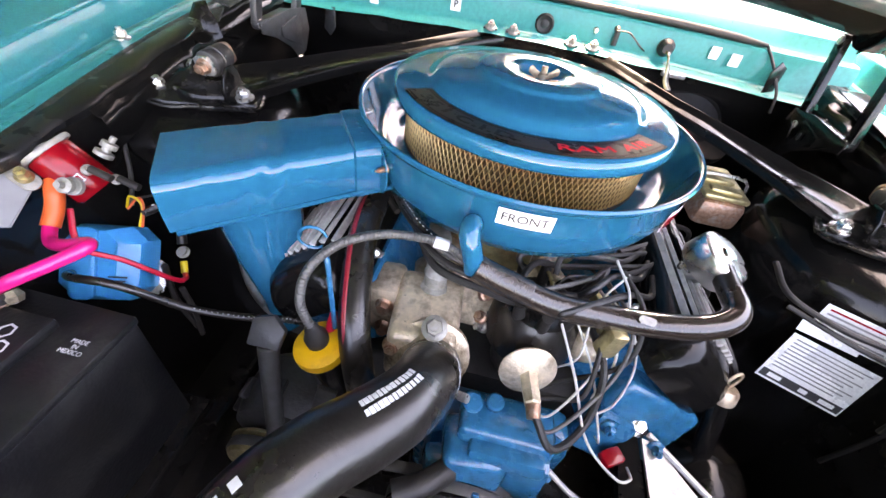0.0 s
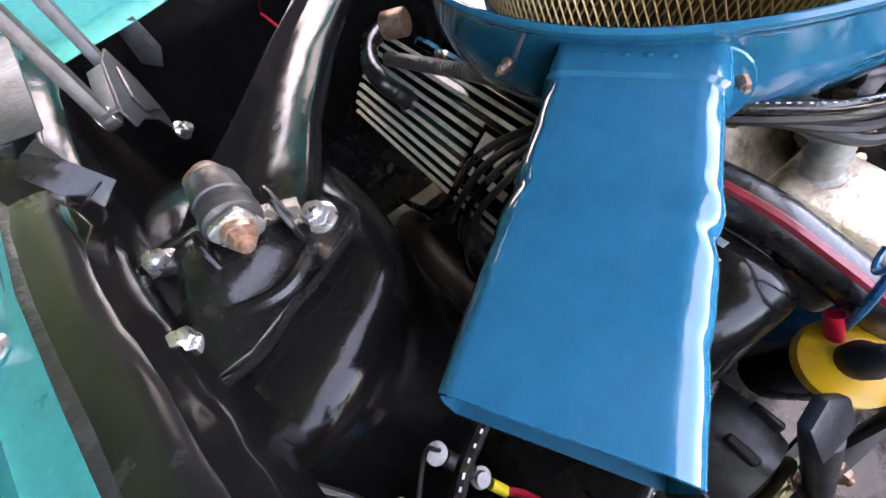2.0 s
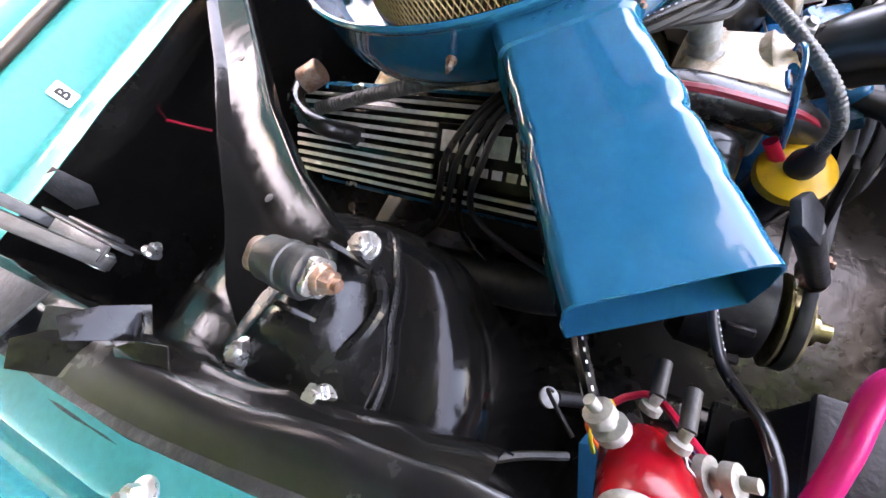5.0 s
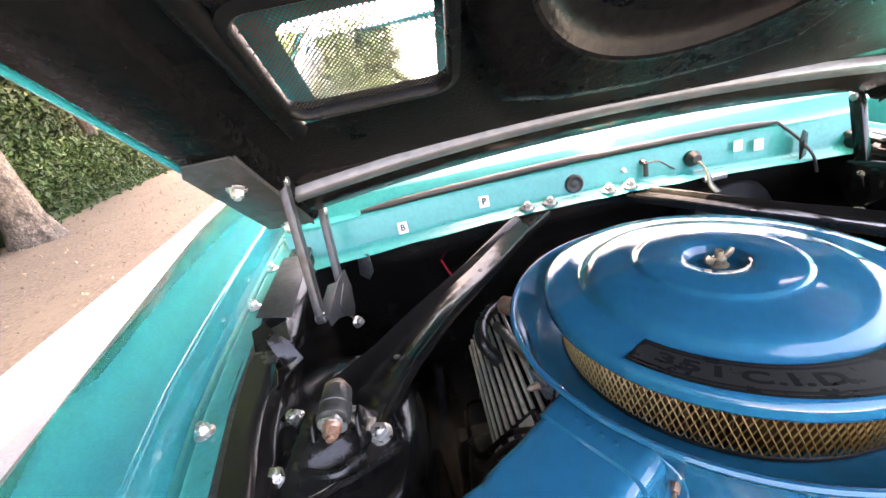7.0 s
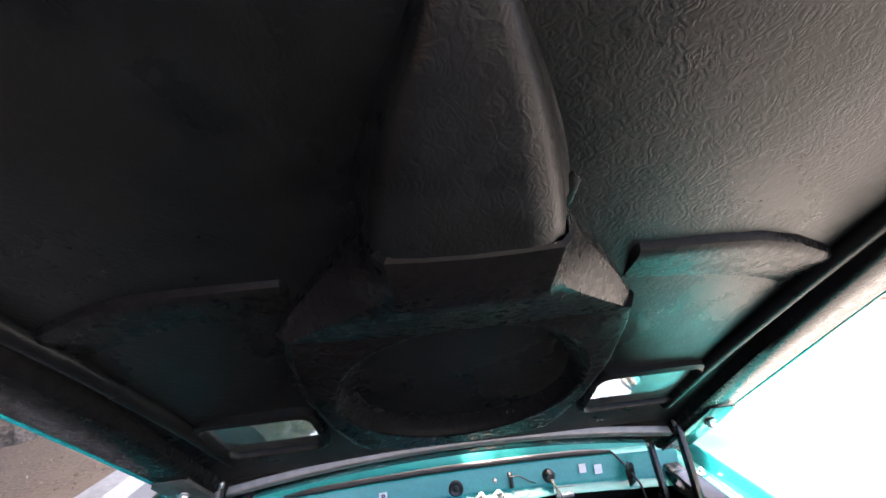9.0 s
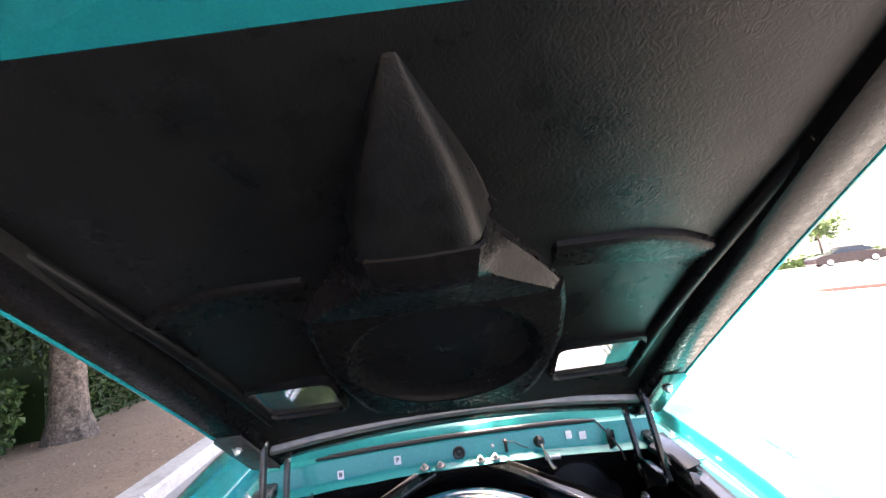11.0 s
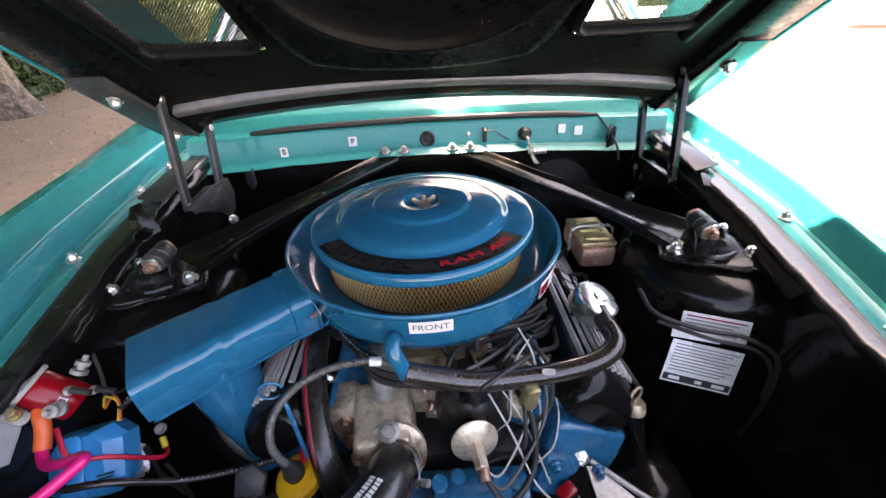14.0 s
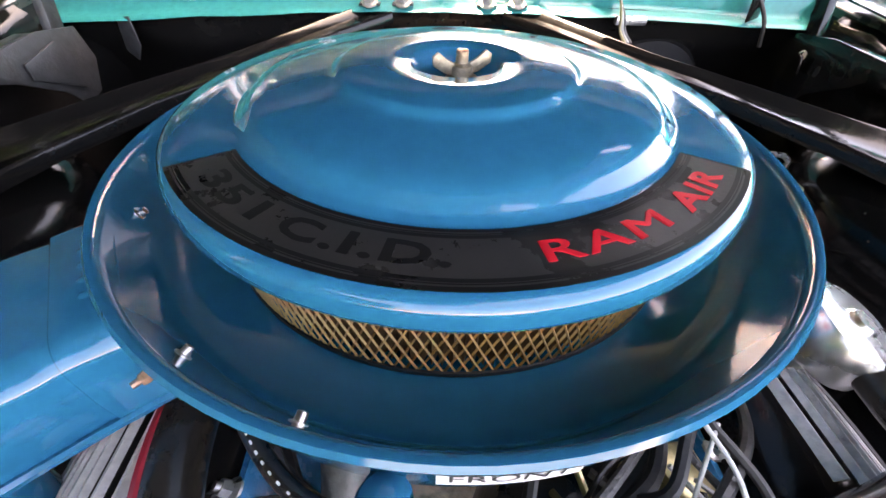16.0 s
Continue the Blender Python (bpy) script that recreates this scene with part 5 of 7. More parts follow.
# ---- engine ----
engine = thing("engine", (0, -0.05, 0.4), "eight-cylinder engine with black finned valve covers and blue castings", "engine")
part("block", box(0.36, 0.54, 0.32, pose(0, 0.0, 0.34), 0.02, 2), DARK_CAST, engine, "dark engine block")
for s in (-1, 1):
    tilt = pose(0, 0, 0, 0, s * 38, 0)
    hm = Matrix.Translation((s * 0.163, 0.0 if s < 0 else 0.012, 0.652)) @ tilt
    part("cylinder_head", box(0.16, 0.53, 0.105, hm @ pose(0, 0.012, 0), 0.008, 2), BLUE_CAST, engine, "blue painted cylinder head")
    vm = hm @ pose(0, 0.0, 0.100)
    bm = bmesh.new()
    rings = []
    for y, k in ((-0.287, 0.48), (-0.2845, 0.62), (-0.277, 0.77), (-0.264, 0.89), (-0.248, 0.965), (-0.230, 1.0), (0.235, 1.0), (0.250, 0.97), (0.258, 0.88)):
        sect = [(-0.066, 0), (-0.066, 0.020), (-0.062, 0.052), (-0.050, 0.066), (-0.030, 0.073), (0, 0.075), (0.030, 0.073), (0.050, 0.066), (0.062, 0.052), (0.066, 0.020), (0.066, 0)]
        rings.append([vm @ Vector((x * (0.5 + 0.5 * k), y, z * k if z > 0.03 else z)) for x, z in sect])
    ring_face(bm, rings)
    cover = part("valve_cover", bm, BLACK_GLOSS, engine, "gloss black finned valve cover", 40)
    part("gasket_flange", box(0.148, 0.535, 0.007, hm @ pose(0, 0, 0.0985), 0.003), BLACK_GLOSS, cover)
    for k in range(10):
        x = -0.0540 + 0.012 * k
        z = 0.0745 - 0.013 * (abs(x) / 0.054) ** 3
        front = -0.243 + 0.012 * (abs(x) / 0.054) ** 2
        for y0, y1 in ((front, -0.128), (0.010, 0.245)) if 1 < k < 8 else ((front, 0.245),):
            bm = bmesh.new()
            ring_face(bm, [[vm @ Vector((x + w, y, z + h)) for w, h in ((-0.0030, -0.006), (-0.0022, 0.0045), (0.0022, 0.0045), (0.0030, -0.006))] for y in (y0, y1)])
            part("fin", bm, FIN, cover, "polished aluminium fin")
    panel = part("name_panel", box(0.068, 0.132, 0.006, vm @ pose(0, -0.059, 0.0735), 0.002, 1), BLACK_GLOSS, cover, "raised black panel with plain silver blocks")
    for k in range(4):
        part("plate_bar", box(0.025, 0.024, 0.003, vm @ pose(-0.014 * s, -0.105 + 0.031 * k, 0.0770), 0.001, 1), FIN, panel)
    for k in range(7):
        part("plate_bar", box(0.011, 0.013, 0.003, vm @ pose(0.015 * s, -0.110 + 0.017 * k, 0.0770), 0.001, 1), FIN, panel)
    for x, y in ((-0.070, -0.20), (-0.070, 0.2), (0.070, -0.2), (0.070, 0.2), (0.045, -0.268)):
        part("cover_bolt", hex_bolt(vm @ Vector((x, y, 0.002)), vm.to_3x3() @ Vector((0, 0, 1)), 0.006, 0.009), STEEL, cover)
    # exhaust manifold
    part("exhaust_manifold", tube([(s * 0.30, -0.20, 0.58), (s * 0.325, -0.1, 0.56), (s * 0.33, 0.05, 0.55), (s * 0.32, 0.2, 0.50), (s * 0.30, 0.25, 0.40)], 0.035, 12), GREY_STEEL, engine, "dark cast exhaust manifold")
    for k in range(4):
        y = -0.19 + 0.14 * k
        if s < 0:
            run = [(-0.30, y, 0.62), (-0.338, y * 0.8 - 0.01, 0.665), (-0.322 - 0.004 * k, -0.055 + 0.022 * k, 0.742), (-0.283, -0.062 + 0.013 * k, 0.802 + 0.003 * k), (-0.225, -0.085 + 0.011 * k, 0.826), (-0.16, -0.16 + 0.02 * k, 0.826)]
        else:
            run = [(0.30, y, 0.62), (0.335, y - 0.01, 0.68), (0.31 + 0.01 * k, y - 0.03, 0.755), (0.25, -0.10 + 0.05 * k, 0.80), (0.16, -0.15 + 0.05 * k, 0.80)]
        part("spark_plug_wire", tube(run, 0.0042, 8), RUBBER_SHINE if s < 0 and k % 2 else RUBBER, engine, "black ignition wire")
        part("plug_boot", rod((s * 0.285, y, 0.605), (s * 0.303, y, 0.635), 0.011, 0.008, 12), RUBBER, engine)
valve = part("crankcase_valve", lathe([(0.017, 0), (0.018, 0.004), (0.016, 0.010), (0.012, 0.014), (0.012, 0.030), (0.009, 0.034), (0, 0.034)], (-0.262, 0.135, 0.785), (-0.55, 0.1, 0.83), 20), RUBBER, engine, "black rubber crankcase valve grommet")
part("elbow_hose", tube([(-0.280, 0.138, 0.812), (-0.288, 0.150, 0.828), (-0.280, 0.185, 0.836), (-0.250, 0.225, 0.836), (-0.190, 0.250, 0.826)], 0.0115, 12, 6), RUBBER_SHINE, valve, "black elbow hose")
part("heat_tube", tube([(-0.255, 0.190, 0.822), (-0.240, 0.120, 0.832), (-0.222, 0.050, 0.838), (-0.200, -0.010, 0.836), (-0.160, -0.050, 0.826)], 0.0085, 12, 8, wave=0.0005, pitch=0.005), GREY_WIRE, engine, "grey ribbed tube above the cover")
part("hose_end", rod((-0.235, 0.215, 0.846), (-0.215, 0.190, 0.850), 0.0165, bevel=0.002), COPPERED, engine, "brown hose end with clamp")
# intake manifold and carburettor under the cleaner
part("intake_manifold", box(0.26, 0.46, 0.085, pose(-0.01, 0.03, 0.66), 0.02, 3, top=0.75), ALUMINIUM, engine, "dirty cast intake manifold")
for s in (-1, 1):
    for k in range(4):
        y = -0.15 + 0.12 * k
        part("intake_runner", tube([(s * 0.04, y * 0.5 + 0.02, 0.735), (s * 0.10, y, 0.725), (s * 0.16, y, 0.685)], 0.024, 10, 5), ALUMINIUM, engine)
carb = thing("carburettor", (-0.01, 0.0, 0.74), "gold-finished four-barrel carburettor below the air cleaner", "carburettor")
part("main_body", box(0.15, 0.20, 0.07, pose(-0.015, -0.01, 0.755), 0.012, 2), BRASS, carb)
part("air_horn", lathe([(0.066, 0), (0.066, 0.03), (0.062, 0.035), (0.062, 0.05)], (-0.015, 0, 0.81), seg=32), BRASS, carb)
part("float_bowl", box(0.10, 0.05, 0.06, pose(-0.015, -0.13, 0.76), 0.010, 2), BRASS, carb)
part("linkage", rod((0.07, -0.10, 0.78), (0.07, 0.08, 0.78), 0.004), STEEL, carb)
part("linkage", rod((0.07, -0.05, 0.80), (0.12, -0.13, 0.80), 0.003), STEEL, carb)
part("choke_housing", rod((0.07, 0.03, 0.80), (0.10, 0.03, 0.80), 0.026, bevel=0.004), BLACK_GLOSS, carb)
part("spring", tube([(0.06 + 0.005 * math.cos(k * 1.05), -0.15 + 0.0025 * k, 0.775 + 0.005 * math.sin(k * 1.05)) for k in range(40)], 0.0011, 5, 1, smooth=False), STEEL, carb)
# thermostat housing, water neck
bm = box(0.092, 0.115, 0.105, pose(-0.088, -0.250, 0.675, 8, 0, 4), 0.012, 3, top=0.9)
housing = part("thermostat_housing", bm, ALUMINIUM, engine, "cast aluminium thermostat housing")
part("riser_stub", lathe([(0.020, 0), (0.020, 0.006), (0.015, 0.009), (0.0145, 0.022), (0.0165, 0.026), (0.0145, 0.030), (0.0145, 0.04), (0.012, 0.045), (0, 0.045)], (-0.087, -0.232, 0.775), (0.0, 0.12, 1), 20), ZINC, housing, "dull plated heater nipple")
part("heater_elbow", tube([(-0.087, -0.232, 0.80), (-0.087, -0.222, 0.818), (-0.090, -0.200, 0.826), (-0.10, -0.17, 0.826)], 0.0130, 14, 6), ZINC, housing)
neck = part("water_neck", lathe([(0.048, 0.0), (0.048, 0.010), (0.040, 0.014), (0.033, 0.026), (0.030, 0.045), (0, 0.045)], (-0.072, -0.300, 0.735), (0.1, -0.85, 0.42), 28), ALUMINIUM, engine, "cast water neck")
part("neck_bolt", hex_bolt((-0.072, -0.305, 0.790), (0.0, -0.5, 0.85), 0.0105, 0.015), ZINC, neck, "zinc plated bolt")
part("neck_bolt", hex_bolt((-0.118, -0.310, 0.745), (0.0, -0.85, 0.42), 0.009, 0.012), COPPERED, neck)
side = part("bypass_casting", box(0.05, 0.06, 0.09, pose(-0.140, -0.232, 0.69, 0, -8, 0), 0.012, 2), ALUMINIUM, engine, "stained cast manifold end")
for z in (0.71, 0.755):
    part("plug_bolt", hex_bolt((-0.143, -0.262, z), (0, -1, 0.1), 0.009, 0.012, stud=0), COPPERED, side)
# timing cover and pumps
part("timing_cover", box(0.20, 0.06, 0.26, pose(0.03, -0.315, 0.40), 0.015, 2), BLUE_CAST, engine, "blue painted timing cover")
part("water_pump", lathe([(0.075, 0), (0.075, 0.03), (0.055, 0.05), (0.05, 0.085), (0.03, 0.10), (0.018, 0.115), (0, 0.115)], (0.02, -0.345, 0.585), (0, -1, 0), 28), BLUE_CAST, engine, "blue painted water pump")
top = part("pump_housing", box(0.115, 0.06, 0.042, pose(0.038, -0.348, 0.662, -12), 0.009, 3), BLUE_CAST, engine, "blue painted cast pump housing")
part("housing_step", box(0.088, 0.034, 0.022, pose(0.040, -0.378, 0.676, -16), 0.005, 2), BLUE_CAST, engine)
part("housing_step", box(0.075, 0.070, 0.075, pose(0.006, -0.380, 0.612, -12, 0, 6), 0.012, 3), BLUE_CAST, engine)
part("housing_step", box(0.050, 0.055, 0.085, pose(0.070, -0.372, 0.600, -8), 0.010, 2), BLUE_CAST, engine)
part("housing_step", box(0.060, 0.040, 0.030, pose(-0.020, -0.392, 0.634, -20, 0, 12), 0.008, 2), BLUE_CAST, engine)
for x, y, z, r in ((-0.008, -0.330, 0.712, 0.0125), (0.018, -0.325, 0.716, 0.011), (0.078, -0.330, 0.706, 0.0125), (0.098, -0.345, 0.690, 0.010), (0.060, -0.352, 0.706, 0.009)):
    part("casting_boss", rod((x, y + 0.006, z - 0.05), (x, y - 0.006, z), r, bevel=0.0025), BLUE_CAST, engine)
for x, y, z in ((-0.022, -0.365, 0.668), (0.095, -0.372, 0.655), (0.015, -0.412, 0.650)):
    part("cover_screw", hex_bolt((x, y, z), (0, -0.7, 0.7), 0.0065, 0.009), BLUE_CAST, engine)
part("hose_stub", tube([(-0.02, -0.40, 0.665), (-0.045, -0.425, 0.675), (-0.075, -0.44, 0.672)], 0.014, 12, 5), RUBBER, engine, "short black bypass hose")
# distributor
dist = thing("distributor", (0.055, -0.235, 0.62), "black-capped distributor with silver vacuum canister", "distributor")
part("shaft_body", rod((0.05, -0.225, 0.62), (0.05, -0.225, 0.725), 0.036, 0.045), DARK_CAST, dist)
cap = part("cap", lathe([(0.060, 0), (0.060, 0.02), (0.055, 0.045), (0.045, 0.062), (0.02, 0.066), (0, 0.066)], (0.05, -0.225, 0.725), seg=32), RUBBER_SHINE, dist, "black distributor cap")
for k in range(9):
    a = 2 * math.pi * k / 8
    r = 0.038 if k < 8 else 0
    p = Vector((0.05 + r * math.cos(a), -0.225 + r * math.sin(a), 0.78))
    part("tower_boot", rod(p, p + Vector((0.2 * r * math.cos(a), 0.2 * r * math.sin(a), 0.032)), 0.0085, 0.0065, 12), RUBBER, cap)
can = part("vacuum_canister", lathe([(0.0, 0.007), (0.011, 0.007), (0.022, 0.004), (0.031, 0.001), (0.0345, -0.002), (0.0345, -0.004), (0.031, -0.007), (0.024, -0.016), (0.0, -0.020)], (0.046, -0.304, 0.750), (0.15, -0.93, 0.25), 32), ALUMINIUM, dist, "pale silver vacuum canister")
part("canister_stem", rod((0.046, -0.306, 0.750), (0.052, -0.345, 0.752), 0.0115, 0.0100, 6, 0.002), ALUMINIUM, can)
part("hose_nipple", rod((0.052, -0.344, 0.752), (0.054, -0.358, 0.748), 0.0085, 0.0075, 12), COPPERED, can)
for k, (bx, by, bz, r, ma) in enumerate(((0.125, -0.31, 0.735, 0.0045, RUBBER), (0.145, -0.27, 0.78, 0.0024, GREY_WIRE), (0.135, -0.25, 0.80, 0.0016, WHITE_WIRE), (0.115, -0.29, 0.76, 0.003, RUBBER), (0.155, -0.255, 0.79, 0.0032, RUBBER), (0.10, -0.26, 0.79, 0.0014, WHITE_WIRE))):
    part("wire", tube([(0.054, -0.354 + 0.012 * k, 0.752 - 0.012 * k), (0.082, -0.374 + 0.02 * k, 0.724), (bx, by - 0.02, bz - 0.02), (bx + 0.006, by + 0.02, bz + 0.03), (0.115 + 0.006 * k, by + 0.07, bz + 0.045)], r, 8), ma, dist)
for k, (x, y) in enumerate(((0.10, -0.19), (0.085, -0.16), (0.03, -0.17), (0.0, -0.20), (0.11, -0.22))):
    part("ignition_wire", tube([(0.05 + 0.035 * math.cos(k * 1.25), -0.225 + 0.035 * math.sin(k * 1.25), 0.81), (0.05 + 0.05 * math.cos(k * 1.25), -0.225 + 0.05 * math.sin(k * 1.25), 0.832), (x + 0.03, y, 0.828), (x + 0.08, y + 0.04, 0.80), (0.2, y + 0.08, 0.80)], 0.0042, 8), RUBBER, dist, "black ignition wire")
for run, r in (([(0.070, -0.262, 0.800), (0.100, -0.300, 0.755), (0.128, -0.345, 0.706), (0.165, -0.372, 0.690), (0.186, -0.366, 0.684), (0.190, -0.348, 0.672)], 0.0022),
               ([(0.085, -0.250, 0.805), (0.118, -0.285, 0.762), (0.140, -0.318, 0.715), (0.150, -0.335, 0.690), (0.156, -0.318, 0.668)], 0.0019),
               ([(0.128, -0.215, 0.812), (0.158, -0.235, 0.795), (0.176, -0.262, 0.756), (0.166, -0.292, 0.712), (0.140, -0.306, 0.690)], 0.0021),
               ([(0.112, -0.208, 0.818), (0.136, -0.238, 0.804), (0.146, -0.272, 0.764), (0.132, -0.300, 0.722)], 0.0026)):
    part("white_lead", tube(run, 0.75 * r, 8), WHITE_WIRE, dist, "thin off-white lead")
part("tan_block", box(0.045, 0.04, 0.05, pose(0.122, -0.205, 0.745, 0, 20, 10), 0.008, 2), BRASS, engine, "tan cast fitting")
part("sender", lathe([(0.022, 0), (0.022, 0.02), (0.017, 0.03), (0.010, 0.034), (0, 0.034)], (0.118, -0.235, 0.738), (0, -0.6, 0.8), 20), ALUMINIUM, engine)
front_casting = part("head_front", box(0.125, 0.085, 0.105, pose(0.190, -0.268, 0.618, -16, 22, 0), 0.012, 3), BLUE_CAST, engine, "blue painted front of the cylinder head")
part("casting_step", box(0.060, 0.030, 0.070, pose(0.155, -0.312, 0.628, -16, 22, 0), 0.008, 2), BLUE_CAST, front_casting)
for x, z in ((0.165, 0.690), (0.232, 0.672)):
    part("casting_bolt", hex_bolt((x, -0.312, z), (0, -0.95, 0.28), 0.007, 0.010), BLUE_CAST, front_casting)
part("ochre_fitting", box(0.022, 0.020, 0.040, pose(0.126, -0.268, 0.775, 0, 8, 15), 0.004, 2), BRASS, engine, "ochre coloured fitting")
# tangle of thin wires, lines and fittings before the carburettor
tangle = thing("engine_wiring", (0.06, -0.22, 0.76), "tangled thin wires and vacuum lines around the distributor", "wiring")
rng = random.Random(21)
for k in range(9):
    a = Vector((rng.uniform(-0.06, 0.14), rng.uniform(-0.26, -0.19), rng.uniform(0.70, 0.80)))
    c = Vector((rng.uniform(0.0, 0.19), rng.uniform(-0.22, -0.12), rng.uniform(0.76, 0.84)))
    m = a.lerp(c, rng.uniform(0.3, 0.7)) + Vector((rng.uniform(-0.04, 0.04), rng.uniform(-0.05, 0.0), rng.uniform(-0.01, 0.035)))
    part("wire", tube([a, a.lerp(m, 0.5) + Vector((0, -0.01, 0.008)), m, m.lerp(c, 0.5) + Vector((0, 0.004, 0.012)), c], rng.choice((0.0016, 0.002, 0.0026, 0.0042)), 7, 6), rng.choice((RUBBER, RUBBER, RUBBER, RUBBER_SHINE, DARK_CAST, BRASS, DARK_CAST)), tangle)
for k in range(9):
    p = Vector((rng.uniform(-0.03, 0.15), rng.uniform(-0.24, -0.18), rng.uniform(0.72, 0.79)))
    part("fitting", lathe([(0.007, 0), (0.009, 0.002), (0.009, 0.010), (0.006, 0.012), (0.005, 0.022), (0, 0.022)], p, (rng.uniform(-1, 1), -0.6, rng.uniform(0, 1)), 8), rng.choice((BRASS, STEEL, ALUMINIUM, COPPERED)), tangle, "small metal fitting")
# driver's side head front and steel bracket
bracket = thing("accessory_bracket", (0.22, -0.36, 0.62), "bare steel accessory bracket at the front of the engine", "bracket")
tri_a, tri_b, tri_c = Vector((0.206, -0.294, 0.672)), Vector((0.346, -0.408, 0.648)), Vector((0.214, -0.408, 0.656))
bm = bmesh.new()
pts = [tri_a + Vector((0.010, -0.012, 0.0)), tri_a + Vector((0.026, -0.014, 0.0)), tri_a.lerp(tri_b, 0.55) + Vector((0.0, -0.002, 0.0)), tri_b + Vector((0.002, 0.012, 0.0)), tri_b + Vector((0.012, -0.004, -0.002)), tri_b + Vector((-0.006, -0.020, -0.006)), tri_c + Vector((0.05, -0.010, -0.002)), tri_c + Vector((0.006, 0.0, 0.0))]
ring_face(bm, [pts, [p + Vector((0, 0.001, -0.005)) for p in pts]])
part("web_plate", bm, GALVANISED, bracket, "bright bare steel web")
part("rim", tube([tri_a + Vector((0.018, -0.006, 0.003)), tri_a.lerp(tri_b, 0.55) + Vector((0.006, 0.006, 0.003)), tri_b + Vector((0.004, 0.016, 0.002)), tri_b + Vector((0.017, 0.0, 0.0)), tri_b + Vector((-0.004, -0.024, -0.004)), tri_c + Vector((0.05, -0.014, 0.001)), tri_c], 0.0045, 8, 6), GALVANISED, bracket)
# Black plate stands in for the shade inside the bracket's opening.
bm = bmesh.new()
pts = [tri_a + Vector((-0.016, 0.004, -0.004)), tri_a + Vector((0.006, -0.004, -0.002)), tri_c + Vector((0.002, 0.004, -0.004)), tri_c + Vector((-0.030, 0.010, -0.010))]
ring_face(bm, [pts, [p + Vector((0, 0.001, -0.012)) for p in pts]])
part("side_web", bm, BLACK_GLOSS, bracket, "black inner web, shade put into its colour")
bm = bmesh.new()
TOP = [Vector((0.056, -0.366, 0.662)), Vector((0.066, -0.362, 0.669)), Vector((0.084, -0.364, 0.668)), Vector((0.120, -0.386, 0.660)), Vector((0.170, -0.410, 0.654)), Vector((0.206, -0.420, 0.652)), Vector((0.262, -0.424, 0.650))]
LOW = [Vector((0.058, -0.384, 0.640)), Vector((0.066, -0.390, 0.628)), Vector((0.090, -0.398, 0.606)), Vector((0.125, -0.412, 0.590)), Vector((0.170, -0.430, 0.588)), Vector((0.206, -0.436, 0.600)), Vector((0.262, -0.432, 0.630))]
sheet([TOP, [a.lerp(b, 0.5) + Vector((0, 0.006, 0)) for a, b in zip(TOP, LOW)], LOW], 0.004, bm)
part("lower_arm", bm, DARK_STEEL, bracket, "dark stained lower arm")
part("arm_rim", tube([p + Vector((0, -0.002, 0.002)) for p in TOP], 0.0034, 8, 6), GALVANISED, bracket)
part("bracket_bolt", hex_bolt(tri_a + Vector((0.004, 0.004, 0.002)), (0, -0.5, 0.85), 0.011, 0.016), STEEL, bracket)
part("bracket_bolt", hex_bolt((0.070, -0.374, 0.662), (0, -0.8, 0.6), 0.0095, 0.013), COPPERED, bracket)
for x in (0.226, 0.262):
    part("bracket_nut", hex_bolt((x, -0.428, 0.642), (0, -0.95, 0.3), 0.0065, 0.009), STEEL, bracket)
part("red_tag", box(0.03, 0.02, 0.012, pose(0.178, -0.335, 0.655, 0, 0, 30), 0.004), RED_SOLENOID, engine, "red painted tab")
part("cover_clip", slab(rounded(0.030, 0.012, 0.0055, 5), 0.004, placed((0.175, -0.205, 0.735), (0.3, -0.8, 0.5), (0.8, 0.1, -0.6)), 0.001), STEEL, engine, "small steel clip")
part("head_outlet", lathe([(0.030, 0), (0.030, 0.012), (0.020, 0.016), (0, 0.016)], (0.285, -0.215, 0.690), (0.3, -0.9, 0.25), 24), COPPERED, engine, "brown stained core plug")
# power steering reservoir with dipstick cap
res = thing("steering_reservoir", (0.32, -0.30, 0.5), "black power steering reservoir with capped filler neck", "reservoir")
part("tank", lathe([(0, 0), (0.060, 0.0), (0.068, 0.010), (0.068, 0.085), (0.070, 0.088), (0.070, 0.096), (0.066, 0.100), (0.060, 0.122), (0.046, 0.140), (0.026, 0.146), (0.018, 0.152), (0, 0.152)], (0.335, -0.325, 0.50), (-0.15, 0.22, 1), 36), BLACK_GLOSS, res, "gloss black reservoir can")
part("neck", rod((0.312, -0.290, 0.640), (0.304, -0.254, 0.722), 0.0125, bevel=0.001), BLACK_GLOSS, res)
fcap = part("cap", lathe([(0.0145, 0), (0.0155, 0.003), (0.0155, 0.016), (0.013, 0.020), (0, 0.020)], (0.304, -0.254, 0.720), (-0.07, 0.35, 0.93), 20), ALUMINIUM, res, "grey filler cap with ring")
part("pull_ring", lathe([(0.014 + 0.002 * math.cos(a), 0.002 * math.sin(a)) for a in (2 * math.pi * k / 8 for k in range(9))], (0.302, -0.246, 0.752), (0.5, -0.85, 0.1), 20), ALUMINIUM, fcap)
# oil breather on the driver's valve cover
breather = thing("oil_breather", (0.235, -0.10, 0.80), "polished chrome oil filler breather", "breather cap")
part("cap", lathe([(0.036, 0), (0.038, 0.003), (0.038, 0.030), (0.0365, 0.034), (0.033, 0.036), (0.012, 0.037), (0.010, 0.040), (0, 0.040)], (0.256, -0.128, 0.826), (0.38, -0.16, 0.91), 36), CHROME, breather)
part("neck", rod((0.240, -0.115, 0.78), (0.256, -0.128, 0.83), 0.018), CHROME, breather)
